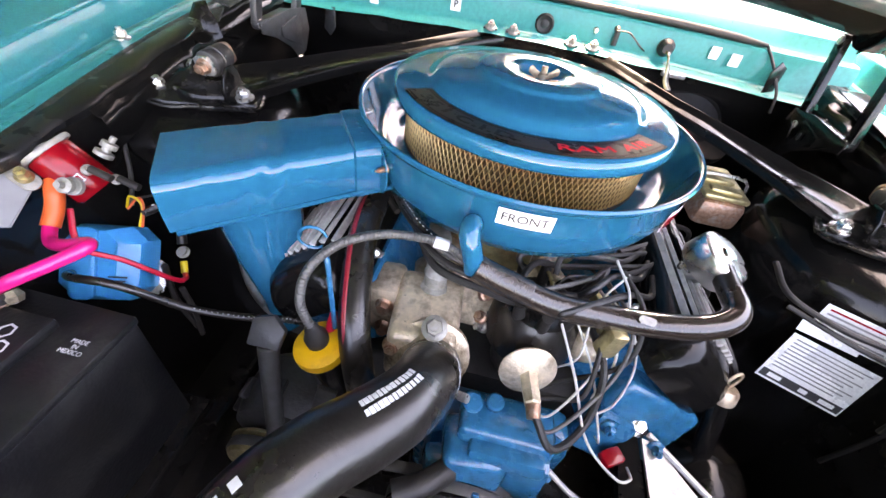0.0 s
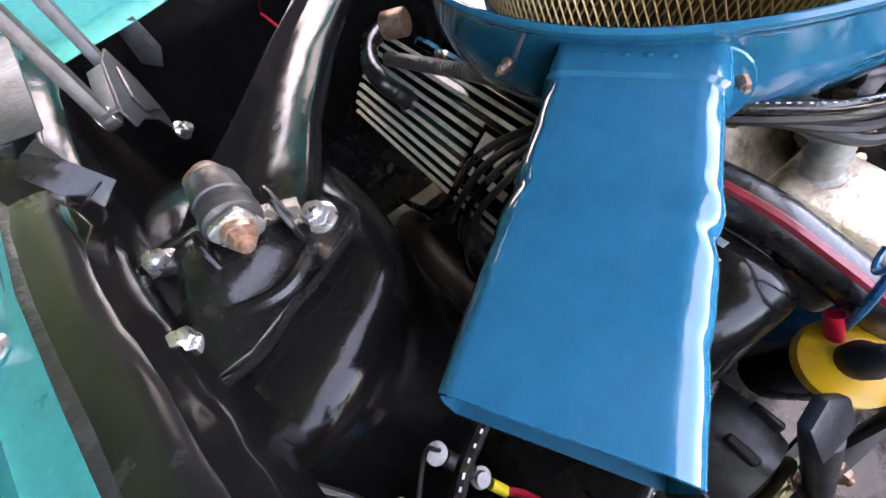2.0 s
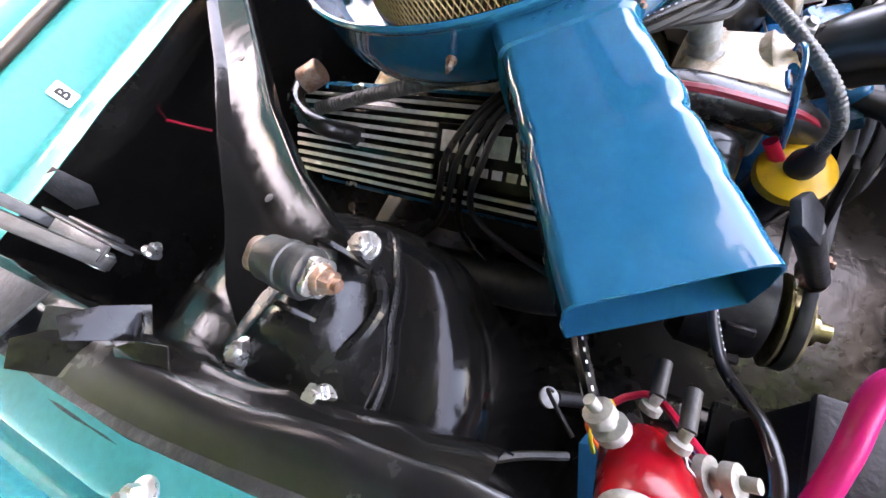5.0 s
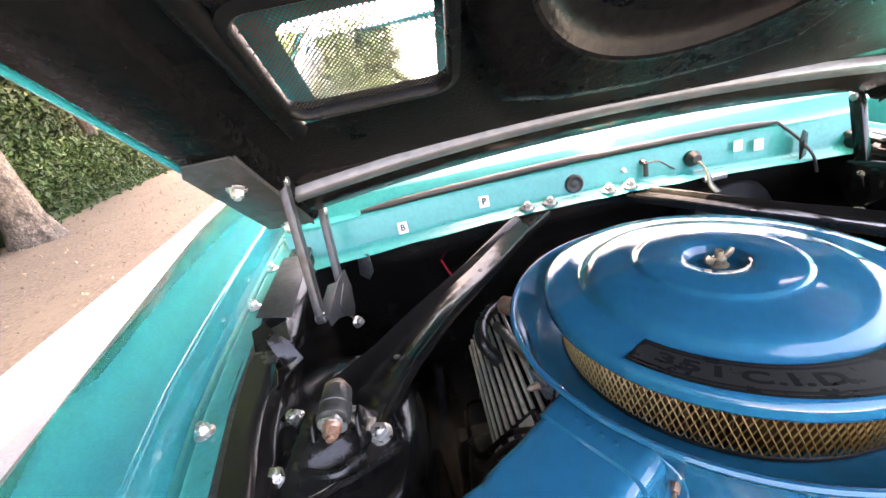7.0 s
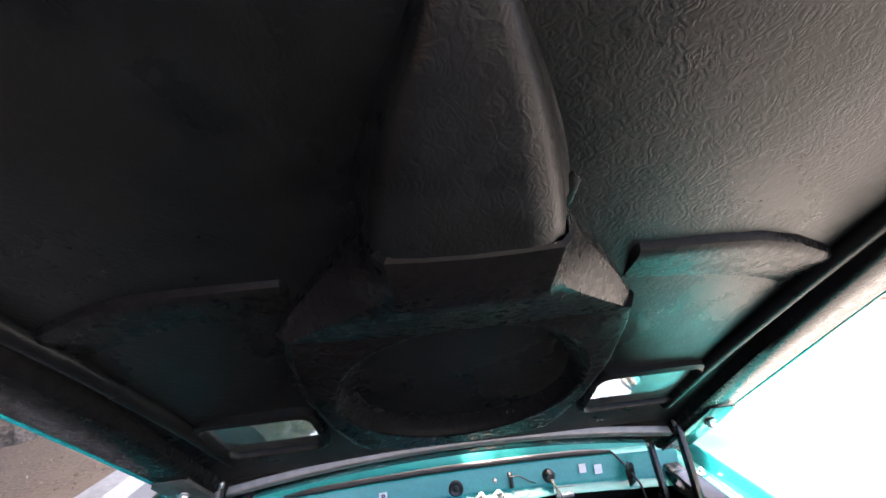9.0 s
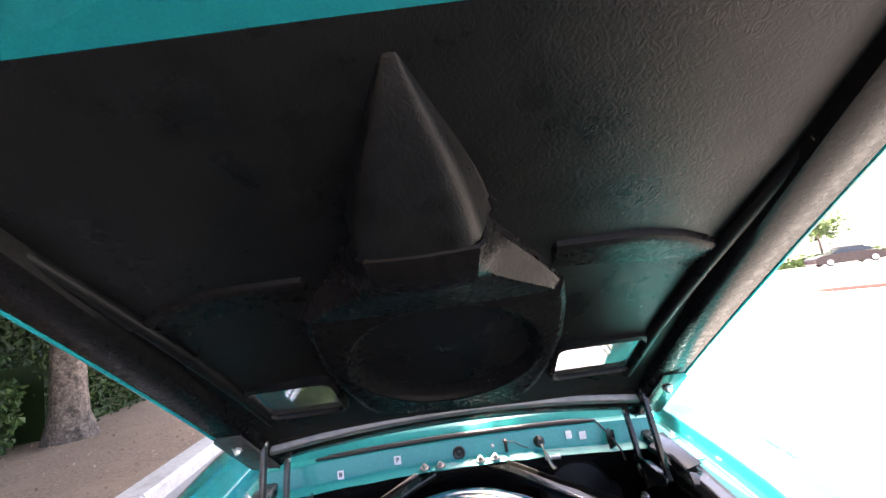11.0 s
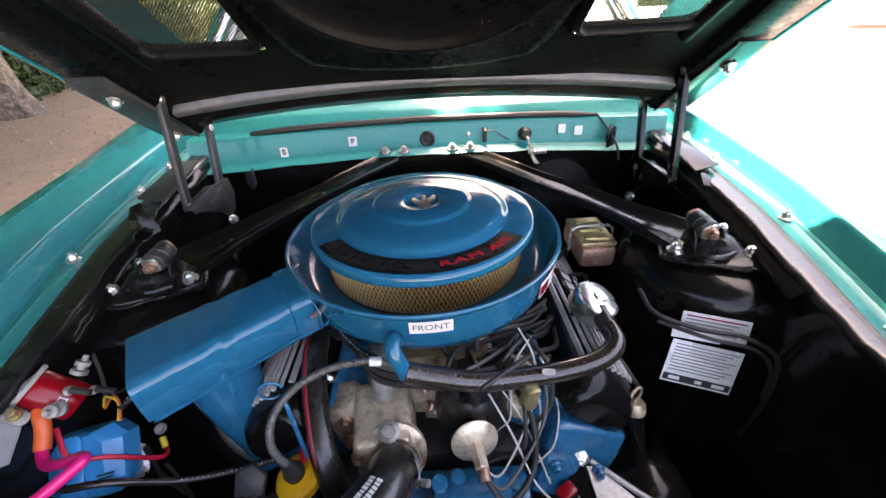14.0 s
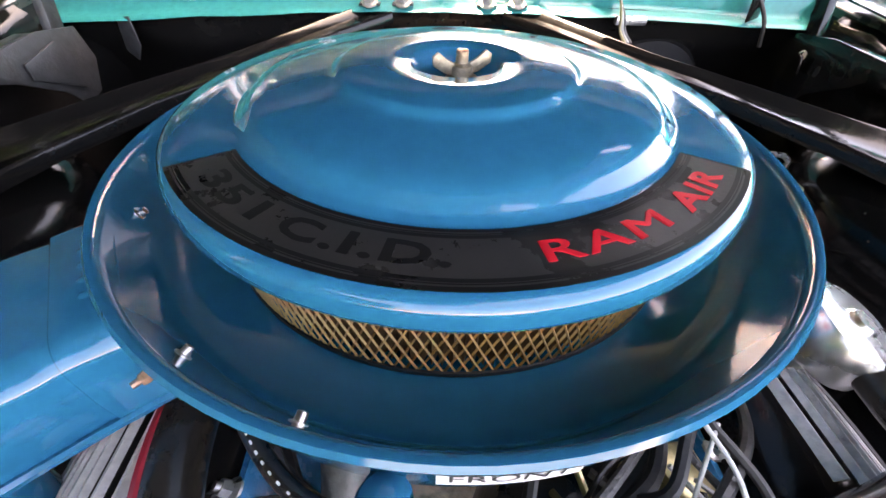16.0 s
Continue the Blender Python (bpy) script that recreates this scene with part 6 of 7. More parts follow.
part("outlet", rod((0.262, -0.150, 0.846), (0.268, -0.190, 0.838), 0.0142, bevel=0.001), RUBBER_SHINE, breather, "black hose end on the breather outlet")

# ---- hoses and wires ----
hose = thing("breather_hose", (0.1, -0.24, 0.83), "shiny corrugated hose from the breather to the air cleaner", "hose")
part("hose_body", tube([(-0.045, -0.263, 0.858), (-0.02, -0.262, 0.848), (0.05, -0.262, 0.828), (0.12, -0.252, 0.818), (0.19, -0.245, 0.820), (0.235, -0.235, 0.824), (0.260, -0.222, 0.830), (0.270, -0.205, 0.835), (0.268, -0.182, 0.839)], 0.0150, 16, 8), HOSE_SILVER, hose)
part("ribbed_sleeve", tube([(-0.043, -0.263, 0.857), (-0.02, -0.262, 0.848), (0.02, -0.2625, 0.8365)], 0.0154, 16, 12, wave=0.0002, pitch=0.0028), HOSE_SILVER, hose, "grey ribbed end of the hose")
part("logo_oval", slab(rounded(0.020, 0.009, 0.0044, 6), 0.0004, placed((0.155, -0.258, 0.8335), (0.05, -0.65, 0.75), (1, -0.1, 0))), ZINC, hose, "pale oval mark")
top_hose = thing("radiator_hose", (-0.1, -0.5, 0.7), "thick black rubber upper radiator hose", "hose")
RAD = [(-0.066, -0.328, 0.748), (-0.068, -0.360, 0.772), (-0.080, -0.395, 0.788), (-0.106, -0.430, 0.796), (-0.138, -0.465, 0.802), (-0.168, -0.510, 0.800), (-0.200, -0.585, 0.778), (-0.225, -0.70, 0.735), (-0.235, -0.82, 0.70)]
part("hose_body", tube(RAD, 0.0350, 28, 8), RUBBER_SHINE, top_hose)
for k in (0.0, 0.010):
    part("clamp_wire", lathe([(0.0335, -0.0013), (0.0355, 0), (0.0335, 0.0013)], (-0.0665, -0.340 - k, 0.757 + 0.7 * k), (-0.05, -0.78, 0.6), 32), STEEL, top_hose, "double wire hose clamp")
part("clamp_screw", rod((-0.036, -0.352, 0.748), (-0.020, -0.360, 0.758), 0.005), STEEL, top_hose)


def print_on(line, radius, s0, s1, face, count, w, h, ma, parent, off=0.0, seed=1):
    """A row of small printed bars along a hose, on the side that face names."""
    pts = spline(line, 10)
    rnd = random.Random(seed)
    for k in range(count):
        f = (s0 + (s1 - s0) * (k + 0.5) / count) * (len(pts) - 1)
        i = min(int(f), len(pts) - 2)
        p = pts[i].lerp(pts[i + 1], f - i)
        t = (pts[i + 1] - pts[i]).normalized()
        n = Vector(face) - t * t.dot(Vector(face))
        n.normalize()
        n = (n + t.cross(n) * off).normalized()
        part("print_bar", box(w * rnd.uniform(0.7, 1.1), h * rnd.uniform(0.8, 1.05), 0.0005, placed(p + n * radius, n, t)), ma, parent)


for k, off in enumerate((0.10, 0.40)):
    print_on(RAD, 0.0350, 0.235, 0.40, (0.1, -0.12, 1), 13, 0.0040, 0.0068, WHITE_LABEL, top_hose, off, k)
print_on(RAD, 0.0350, 0.60, 0.72, (0.2, -0.1, 1), 5, 0.008, 0.009, WHITE_LABEL, top_hose, 0.5, 5)
heater = thing("heater_hose", (-0.17, -0.25, 0.7), "black heater hose with a red stripe", "hose")
line = [(-0.196, -0.10, 0.815), (-0.193, -0.17, 0.826), (-0.186, -0.225, 0.820), (-0.176, -0.271, 0.800), (-0.163, -0.315, 0.772), (-0.150, -0.340, 0.735), (-0.140, -0.350, 0.68), (-0.135, -0.36, 0.60)]
part("hose_body", tube(line, 0.0185, 16, 8), RUBBER_SHINE, heater)
part("stripe", tube([Vector(p) + Vector((-0.0080, -0.0060, 0.0125)) for p in line], 0.0048, 8, 8), RED_STRIPE, heater, "red stripe")
coil = thing("ignition_coil", (-0.19, -0.33, 0.6), "black ignition coil with a yellow top", "ignition coil")
part("can", rod((-0.175, -0.318, 0.62), (-0.196, -0.332, 0.735), 0.027, bevel=0.002), BLACK_GLOSS, coil)
part("top", lathe([(0.031, 0), (0.032, 0.004), (0.031, 0.012), (0.024, 0.016), (0.016, 0.018), (0, 0.018)], (-0.196, -0.332, 0.735), (-0.18, -0.12, 1), 32), YELLOW, coil, "yellow plastic top")
part("boot", lathe([(0.013, 0), (0.0135, 0.012), (0.010, 0.018), (0.008, 0.030), (0.0055, 0.034), (0, 0.034)], (-0.199, -0.334, 0.752), (-0.15, -0.1, 1), 18), RUBBER, coil, "black rubber boot")
part("terminal_boot", rod((-0.193, -0.318, 0.750), (-0.190, -0.305, 0.772), 0.006), RED_WIRE, coil, "red terminal boot")
part("coil_wire", tube([(-0.203, -0.338, 0.782), (-0.213, -0.335, 0.82), (-0.208, -0.318, 0.853), (-0.185, -0.292, 0.872), (-0.150, -0.268, 0.876), (-0.115, -0.252, 0.870), (-0.083, -0.247, 0.865), (-0.05, -0.25, 0.850), (0.0, -0.25, 0.828), (0.04, -0.235, 0.815)], 0.0050, 10, 8, wave=0.0004, pitch=0.0042), GREY_WIRE, coil, "grey ignition lead")
part("white_tape", tube([(-0.094, -0.249, 0.867), (-0.078, -0.247, 0.864)], 0.0066, 10, 2), WHITE_LABEL, coil, "white tape band")
for k, (dz, r, ma) in enumerate(((0.0, 0.0055, RUBBER), (-0.012, 0.0045, RUBBER), (0.006, 0.0035, GREY_WIRE), (-0.02, 0.005, RUBBER))):
    solo("vacuum_hose", tube([(-0.165 + 0.006 * k, -0.15 + 0.006 * k, 0.848 + dz * 0.3), (-0.135 + 0.004 * k, -0.195, 0.850 + dz * 0.5), (-0.09, -0.232 - 0.004 * k, 0.846 + dz), (-0.03, -0.246 - 0.003 * k, 0.838 + dz), (0.03, -0.245, 0.822 + dz), (0.10, -0.215 + 0.01 * k, 0.81 + dz), (0.13, -0.16, 0.81)], r, 8), ma, "thin black vacuum hose in front of the carburettor", "hose")
lead = [(-0.165, -0.15, 0.858), (-0.140, -0.19, 0.860), (-0.10, -0.228, 0.856), (-0.03, -0.248, 0.842), (0.04, -0.244, 0.826)]
marked = thing("marked_lead", (-0.1, -0.22, 0.85), "black resistance lead with white print", "wire")
part("sheath", tube(lead, 0.0052, 10), RUBBER_SHINE, marked)
print_on(lead, 0.0052, 0.1, 0.75, (0, -0.5, 1), 22, 0.0024, 0.0012, WHITE_LABEL, marked, 0.0, 3)
hook = thing("oil_dipstick", (-0.2, -0.3, 0.72), "blue painted dipstick with a looped handle", "dipstick")
part("loop", tube([(-0.214 + 0.014 * math.cos(a), -0.292 + 0.003 * math.cos(a), 0.872 + 0.014 * math.sin(a)) for a in (0.2 + 5.2 * k / 16 for k in range(17))], 0.0017, 8, 2), BLUE_CAST, hook)
part("stem", tube([(-0.202, -0.292, 0.862), (-0.196, -0.300, 0.845), (-0.190, -0.310, 0.80), (-0.186, -0.316, 0.76)], 0.0030, 8), BLUE_CAST, hook)
solo("heat_tube", tube([(-0.365, -0.165, 0.80), (-0.368, -0.205, 0.750), (-0.352, -0.232, 0.705), (-0.325, -0.246, 0.670), (-0.295, -0.250, 0.655)], 0.0105, 12, 8, wave=0.0005, pitch=0.006), GREY_WIRE, "grey flexible heat tube beside the riser pipe", "hose")
# belts, pulleys, alternator low down
alt = thing("alternator", (-0.25, -0.37, 0.45), "black alternator with a gold pulley below the coil", "alternator")
part("housing", lathe([(0, 0), (0.055, 0.005), (0.068, 0.02), (0.070, 0.07), (0.062, 0.10), (0.03, 0.11), (0, 0.11)], (-0.259, -0.272, 0.555), (0, -1, 0.0), 32), GREY_STEEL, alt, "dull grey alternator casing")
part("pulley", lathe([(0.012, 0), (0.056, 0.0), (0.061, 0.003), (0.061, 0.006), (0.045, 0.012), (0.045, 0.018), (0.058, 0.024), (0.054, 0.028), (0.022, 0.030), (0.020, 0.044), (0.012, 0.046), (0.012, 0.058), (0, 0.058)], (-0.259, -0.385, 0.535), (0, -1, 0.0), 40), BRASS, alt, "gold plated pulley")
part("adjusting_arm", box(0.022, 0.006, 0.17, pose(-0.205, -0.395, 0.57, -6, 12, 0), 0.002), GREY_STEEL, alt)
part("long_bolt", rod((-0.236, -0.400, 0.618), (-0.254, -0.348, 0.742), 0.0105, 0.0125, 14, 0.002), GREY_STEEL, alt, "dull steel adjusting bolt sleeve")
part("pivot_bracket", slab([(-0.020, -0.012), (0.018, -0.014), (0.024, 0.010), (0.008, 0.026), (-0.016, 0.020)], 0.010, placed((-0.256, -0.342, 0.752), (0.0, -0.75, 0.65), (1, 0, 0.1)), 0.003), DARK_CAST, alt, "dark rusty pivot bracket")
part("strap", slab([(0, -0.008), (0.105, -0.011), (0.112, -0.004), (0.110, 0.006), (0, 0.008)], 0.004, placed((-0.228, -0.402, 0.606), (0.1, -0.45, 0.9), (0.93, 0.1, 0.26)), 0.001), ZINC, alt, "dull steel adjusting strap")
part("bolt_nut", hex_bolt((-0.238, -0.396, 0.618), (-0.05, -0.3, -0.9), 0.010, 0.013), COPPERED, alt)
for k in range(8):
    q = 2 * math.pi * k / 8
    part("cooling_rib", box(0.010, 0.030, 0.012, placed(Vector((-0.259 + 0.066 * math.cos(q), -0.344, 0.555 + 0.066 * math.sin(q))), (math.cos(q), 0, math.sin(q)), (-math.sin(q), 0, math.cos(q))), 0.002, 1), DARK_CAST, alt)
part("arm_bolt", hex_bolt((-0.203, -0.402, 0.60), (0, -1, 0), 0.010, 0.014), COPPERED, alt)
drive = thing("drive_belts", (0.0, -0.5, 0.5), "black rubber drive belts and dark pulleys", "drive belt")
GROOVES = [(0.02, 0), (0.93, 0.0), (1.0, 0.005), (0.80, 0.012), (1.0, 0.019), (1.0, 0.022), (0.80, 0.029), (1.0, 0.036), (0.93, 0.041), (0.45, 0.042), (0.40, 0.050), (0, 0.050)]
HUBS = {"fan_pulley": (0.0, 0.575, 0.085), "steering_pulley": (0.362, 0.498, 0.070)}
for name, (x, z, r) in HUBS.items():
    part(name, lathe([(q * r, h) for q, h in GROOVES], (x, -0.402, z), (0, -1, 0), 44), BLACK_GLOSS, drive, "black pressed pulley")
part("fan_hub", lathe([(0.030, 0), (0.030, 0.014), (0.024, 0.018), (0.024, 0.040), (0.018, 0.044), (0, 0.044)], (0.0, -0.450, 0.575), (0, -1, 0), 28), DARK_CAST, drive)
for k in range(4):
    q = radians(45 + 90 * k)
    part("hub_bolt", hex_bolt((0.040 * math.cos(q), -0.446, 0.575 + 0.040 * math.sin(q)), (0, -1, 0), 0.007, 0.010), STEEL, drive)


def belt(y, a, ra, b, rb):
    """An endless belt round two pulleys in an upright plane."""
    a, b = Vector((a[0], y, a[1])), Vector((b[0], y, b[1]))
    d = (b - a).normalized()
    up = Vector((-d.z, 0, d.x))
    lean = math.asin((ra - rb) / (b - a).length)
    line = []
    for c, r, q0, q1 in ((a, ra, math.pi / 2 - lean, math.pi * 1.5 + lean), (b, rb, -math.pi / 2 + lean, math.pi / 2 - lean)):
        for k in range(21):
            q = q0 + (q1 - q0) * k / 20
            line.append((c, r, d * math.cos(q) + up * math.sin(q)))
    rings = [[c + n * (r + h) + Vector((0, w, 0)) for w, h in ((-0.0045, -0.007), (-0.0065, 0.002), (-0.005, 0.003), (0.005, 0.003), (0.0065, 0.002), (0.0045, -0.007))] for c, r, n in line]
    rings.append(rings[0])
    bm = bmesh.new()
    ring_face(bm, rings, cap0=False, cap1=False)
    part("belt", bm, BELT, drive, "grey-black rubber belt")


belt(-0.414, (0.0, 0.575), 0.083, (0.362, 0.498), 0.068)
belt(-0.431, (0.0, 0.575), 0.083, (0.362, 0.498), 0.068)
belt(-0.402, (0.0, 0.575), 0.080, (-0.259, 0.535), 0.057)

# ---- shock mounts and cowl braces ----
for s in (-1, 1):
    ob = thing("shock_mount", (s * 0.49, -0.045, 0.87), "black stamped shock mount with steel bushing and bolts", "shock mount", "shock mounts")

    def Q(x, y, z):
        return Vector((s * x, y, z))

    bm = bmesh.new()
    outline = [(0.415, -0.055), (0.425, -0.015), (0.455, 0.0), (0.50, 0.025), (0.555, 0.028), (0.575, 0.0), (0.568, -0.04), (0.572, -0.085), (0.55, -0.115), (0.515, -0.112), (0.485, -0.098), (0.45, -0.085)]
    rings = []
    for k, z in ((1.0, 0.871), (1.0, 0.876), (0.97, 0.879), (0.80, 0.881), (0.64, 0.884), (0.50, 0.895), (0.38, 0.902), (0.15, 0.904)):
        rings.append([Q(0.492 + (x - 0.492) * k, -0.045 + (y + 0.045) * k, z + 0.010 * (x - 0.42) / 0.15) for x, y in outline])
    ring_face(bm, rings)
    cup = part("stamped_plate", bm, DARK_STEEL, ob, "dark oiled steel stamped plate", 40)
    part("rolled_edge", tube([Q(x, y, 0.875 + 0.010 * (x - 0.42) / 0.15 + 0.003 * math.sin(i * 2.1)) for i, (x, y) in enumerate(outline[7:] + outline[:2])], 0.0035, 8, 6), DARK_STEEL, cup)
    part("raised_rib", tube([Q(0.452, -0.072, 0.888), Q(0.478, -0.092, 0.892), Q(0.515, -0.082, 0.894), Q(0.532, -0.050, 0.895), Q(0.522, -0.020, 0.894)], 0.0055, 8, 6), DARK_STEEL, cup)
    for x in (0.455, 0.505):
        part("ear", slab([(-0.024, 0), (0.022, 0), (0.018, 0.018), (0.008, 0.032), (-0.008, 0.032), (-0.018, 0.018)], 0.004, placed(Q(x, -0.045, 0.893), (1, 0, 0), (0, 1, 0)), 0.001), BLACK_GLOSS, ob)
    bush = part("bushing", lathe([(0, 0), (0.012, 0.0), (0.0175, 0.002), (0.0185, 0.004), (0.0185, 0.009), (0.0160, 0.0105), (0.0170, 0.013), (0.0170, 0.018), (0.0182, 0.019), (0.0182, 0.024), (0.0168, 0.025), (0.0168, 0.040), (0.015, 0.043), (0, 0.043)], Q(0.478, -0.056, 0.925), (0, 1, 0.10), 28), GREY_STEEL, ob, "bare steel bushing")
    part("bolt_flat", slab(rounded(0.027, 0.027, 0.007, 4), 0.005, placed(Q(0.478, -0.057, 0.925), (0, -1, -0.1), (1, 0, 0.2)), 0.001), STEEL, bush)
    part("bolt_flat", slab(rounded(0.026, 0.030, 0.009, 4), 0.005, placed(Q(0.478, -0.008, 0.930), (0, -1, -0.1), (1, 0, 0.3)), 0.001), COPPERED, bush, "rusty rear bolt flat")
    part("shock_bolt", hex_bolt(Q(0.478, -0.062, 0.925), (0, -1, -0.1), 0.0088, 0.0108), COPPERED, bush, "coppery worn bolt head")
    for x, y, z, r in ((0.545, -0.082, 0.889, 0.0102), (0.437, -0.046, 0.882, 0.0100), (0.546, -0.003, 0.890, 0.0095)):
        part("mount_bolt", hex_bolt(Q(x, y, z), (0, -0.1, 1), r, r * 1.45), STEEL, ob, "zinc plated flange bolt")
    # brace up to the cowl
    br = thing("cowl_brace", Q(0.3, 0.2, 0.89), "gloss black pressed brace from shock tower to cowl", "brace", "cowl braces")
    line = [(Q(0.49, -0.015, 0.886), 0.060), (Q(0.465, 0.03, 0.889), 0.056), (Q(0.42, 0.085, 0.895), 0.043), (Q(0.35, 0.165, 0.905), 0.036), (Q(0.26, 0.255, 0.915), 0.032), (Q(0.17, 0.345, 0.931), 0.031), (Q(0.105, 0.40, 0.942), 0.035)]
    rows = []
    for i, (c, w) in enumerate(line):
        t = (line[min(i + 1, 6)][0] - line[max(i - 1, 0)][0]).normalized()
        n = t.cross(Vector((0, 0, 1))).normalized()
        rows.append([c + n * w * f + Vector((0, 0, h)) for f, h in ((-1.0, -0.016), (-1.0, -0.003), (-0.94, 0.0), (-0.85, -0.001), (-0.62, -0.010), (0.0, -0.012), (0.62, -0.010), (0.85, -0.001), (0.94, 0.0), (1.0, -0.003), (1.0, -0.016))])
    bm = bmesh.new()
    ring_face(bm, rows, closed=False)
    bmesh.ops.recalc_face_normals(bm, faces=bm.faces)
    bmesh.ops.solidify(bm, geom=bm.faces[:] + bm.edges[:] + bm.verts[:], thickness=0.002)
    part("pressed_channel", bm, BLACK_GLOSS, br, angle=40)
    for i in (2, 4):
        part("drain_hole", lathe([(0.005, 0), (0.004, 0.0004), (0, 0.0004)], line[i][0] + Vector((0, 0, -0.0115)), (0, -0.05, 1), 12), INK, br)

# ---- brake parts ----
brake = thing("brake_master_cylinder", (0.36, 0.12, 0.78), "gold-topped brake master cylinder with wire bail", "brake cylinder")
part("reservoir", box(0.075, 0.13, 0.05, pose(0.345, 0.11, 0.785), 0.012, 2), COPPERED, brake)
lidm = part("cover", box(0.074, 0.115, 0.010, pose(0.345, 0.11, 0.834), 0.004, 2), BRASS, brake, "gold plated cover")
for k in range(3):
    part("pressed_ridge", box(0.050, 0.020, 0.007, pose(0.345, 0.075 + 0.035 * k, 0.842, 0, 0, 4 * k - 4), 0.003, 2), BRASS, lidm)
part("bail", tube([(0.30, 0.10, 0.80), (0.302, 0.10, 0.852), (0.345, 0.10, 0.860), (0.388, 0.10, 0.852), (0.39, 0.10, 0.80)], 0.003, 8, 4), STEEL, brake)
solo("brake_booster", lathe([(0.10, 0), (0.115, 0.01), (0.115, 0.04), (0.105, 0.06), (0.06, 0.08), (0.03, 0.09), (0, 0.09)], (0.36, 0.475, 0.785), (0, -1, 0.05), 40), UNDERCOAT, "round black brake booster on the firewall", "brake booster")
solo("wiper_motor", lathe([(0, 0), (0.05, 0.004), (0.055, 0.012), (0.055, 0.03), (0.035, 0.036), (0, 0.038)], (0.440, 0.425, 0.772), (0, -0.45, 1), 32), UNDERCOAT, "round black cap beside the firewall", "cap")

# ---- labels on the driver's tower ----
def tower_card(name, corners, ma, label, lift=0.002):
    bm = bmesh.new()
    v = [Vector(c) for c in corners]
    n = (v[1] - v[0]).cross(v[3] - v[0]).normalized()
    if n.y > 0:
        n = -n
    ring_face(bm, [[p + n * lift for p in v], [p + n * (lift + 0.0006) for p in v]])
    return part(name, bm, ma, body, label), v, n


cert, cv, cn = tower_card("data_plate", [(0.405, -0.150, 0.772), (0.512, -0.182, 0.758), (0.486, -0.212, 0.694), (0.382, -0.180, 0.706)], SILVER_LABEL, "silver printed data plate", 0.006)
def plate_bar(u0, u1, w0, w1, ma, name="print_bar"):
    q = [cv[0].lerp(cv[1], a).lerp(cv[3].lerp(cv[2], a), b) + cn * 0.0074 for a, b in ((u0, w0), (u1, w0), (u1, w1), (u0, w1))]
    b = bmesh.new()
    b.faces.new([b.verts.new(p) for p in q])
    return part(name, b, ma, cert)
plate_bar(0.02, 0.98, 0.80, 0.96, INK, "black_band")
for k in range(9):
    plate_bar(0.06, 0.94 - 0.07 * (k % 3), 0.08 + 0.075 * k, 0.105 + 0.075 * k, GREY_INK)
for a, b in ((0.10, 0.26), (0.48, 0.58), (0.72, 0.90)):
    q = [cv[0].lerp(cv[1], x).lerp(cv[3].lerp(cv[2], x), y) + cn * 0.0082 for x, y in ((a, 0.84), (b, 0.84), (b, 0.92), (a, 0.92))]
    m = bmesh.new()
    m.faces.new([m.verts.new(p) for p in q])
    part("print_bar", m, SILVER_LABEL, cert)
foil, fv, fn = tower_card("foil_tag", [(0.412, -0.140, 0.828), (0.512, -0.168, 0.818), (0.508, -0.178, 0.776), (0.406, -0.150, 0.788)], SILVER_LABEL, "creased silver foil tag", 0.008)
for k in range(5):
    q = [fv[0].lerp(fv[1], x).lerp(fv[3].lerp(fv[2], x), y) + fn * 0.0090 for x, y in ((0.06, 0.12 + 0.15 * k), (0.94 - 0.09 * (k % 3), 0.12 + 0.15 * k), (0.94 - 0.09 * (k % 3), 0.18 + 0.15 * k), (0.06, 0.18 + 0.15 * k))]
    m = bmesh.new()
    m.faces.new([m.verts.new(p) for p in q])
    part("print_bar", m, RED_SOLENOID if k == 0 else GREY_INK, foil)
tower_card("foil_strip", [(0.398, -0.146, 0.796), (0.470, -0.166, 0.789), (0.468, -0.172, 0.776), (0.396, -0.152, 0.782)], SILVER_LABEL, "narrow crumpled foil strip", 0.009)
solo("washer_tube", tube([(0.355, -0.10, 0.842), (0.365, -0.145, 0.826), (0.42, -0.180, 0.818), (0.48, -0.200, 0.815), (0.530, -0.215, 0.785), (0.540, -0.225, 0.74), (0.538, -0.23, 0.68), (0.53, -0.23, 0.60)], 0.0038, 8), RUBBER, "thin black hose looping past the data plate", "hose")
solo("washer_tube", tube([(0.37, -0.150, 0.812), (0.43, -0.190, 0.808), (0.50, -0.212, 0.795), (0.53, -0.222, 0.755), (0.532, -0.228, 0.70)], 0.0035, 8), RUBBER, "thin black hose looping past the data plate", "hose")

# ---- passenger side electrics ----
sol = thing("starter_solenoid", (-0.55, -0.27, 0.83), "red starter solenoid with steel cap and terminals", "solenoid")
AX = Vector((0.62, 0.10, -0.78)).normalized()
c0 = Vector((-0.526, -0.272, 0.884))
part("body", lathe([(0, 0), (0.023, 0.0), (0.025, 0.003), (0.025, 0.052), (0.022, 0.056), (0, 0.056)], c0, AX, 32), RED_SOLENOID, sol, "red painted can", 40)
part("end_cap", slab(rounded(0.054, 0.046, 0.016, 5), 0.006, placed(c0 - AX * 0.006, AX, (0.2, 0.97, 0)), 0.0015), ZINC, sol, "dull corroded zinc end cap")
part("cap_ring", lathe([(0.012, -0.0008), (0.0135, 0.0012), (0.015, -0.0008)], c0 - AX * 0.0062, -AX, 24), ZINC, sol)
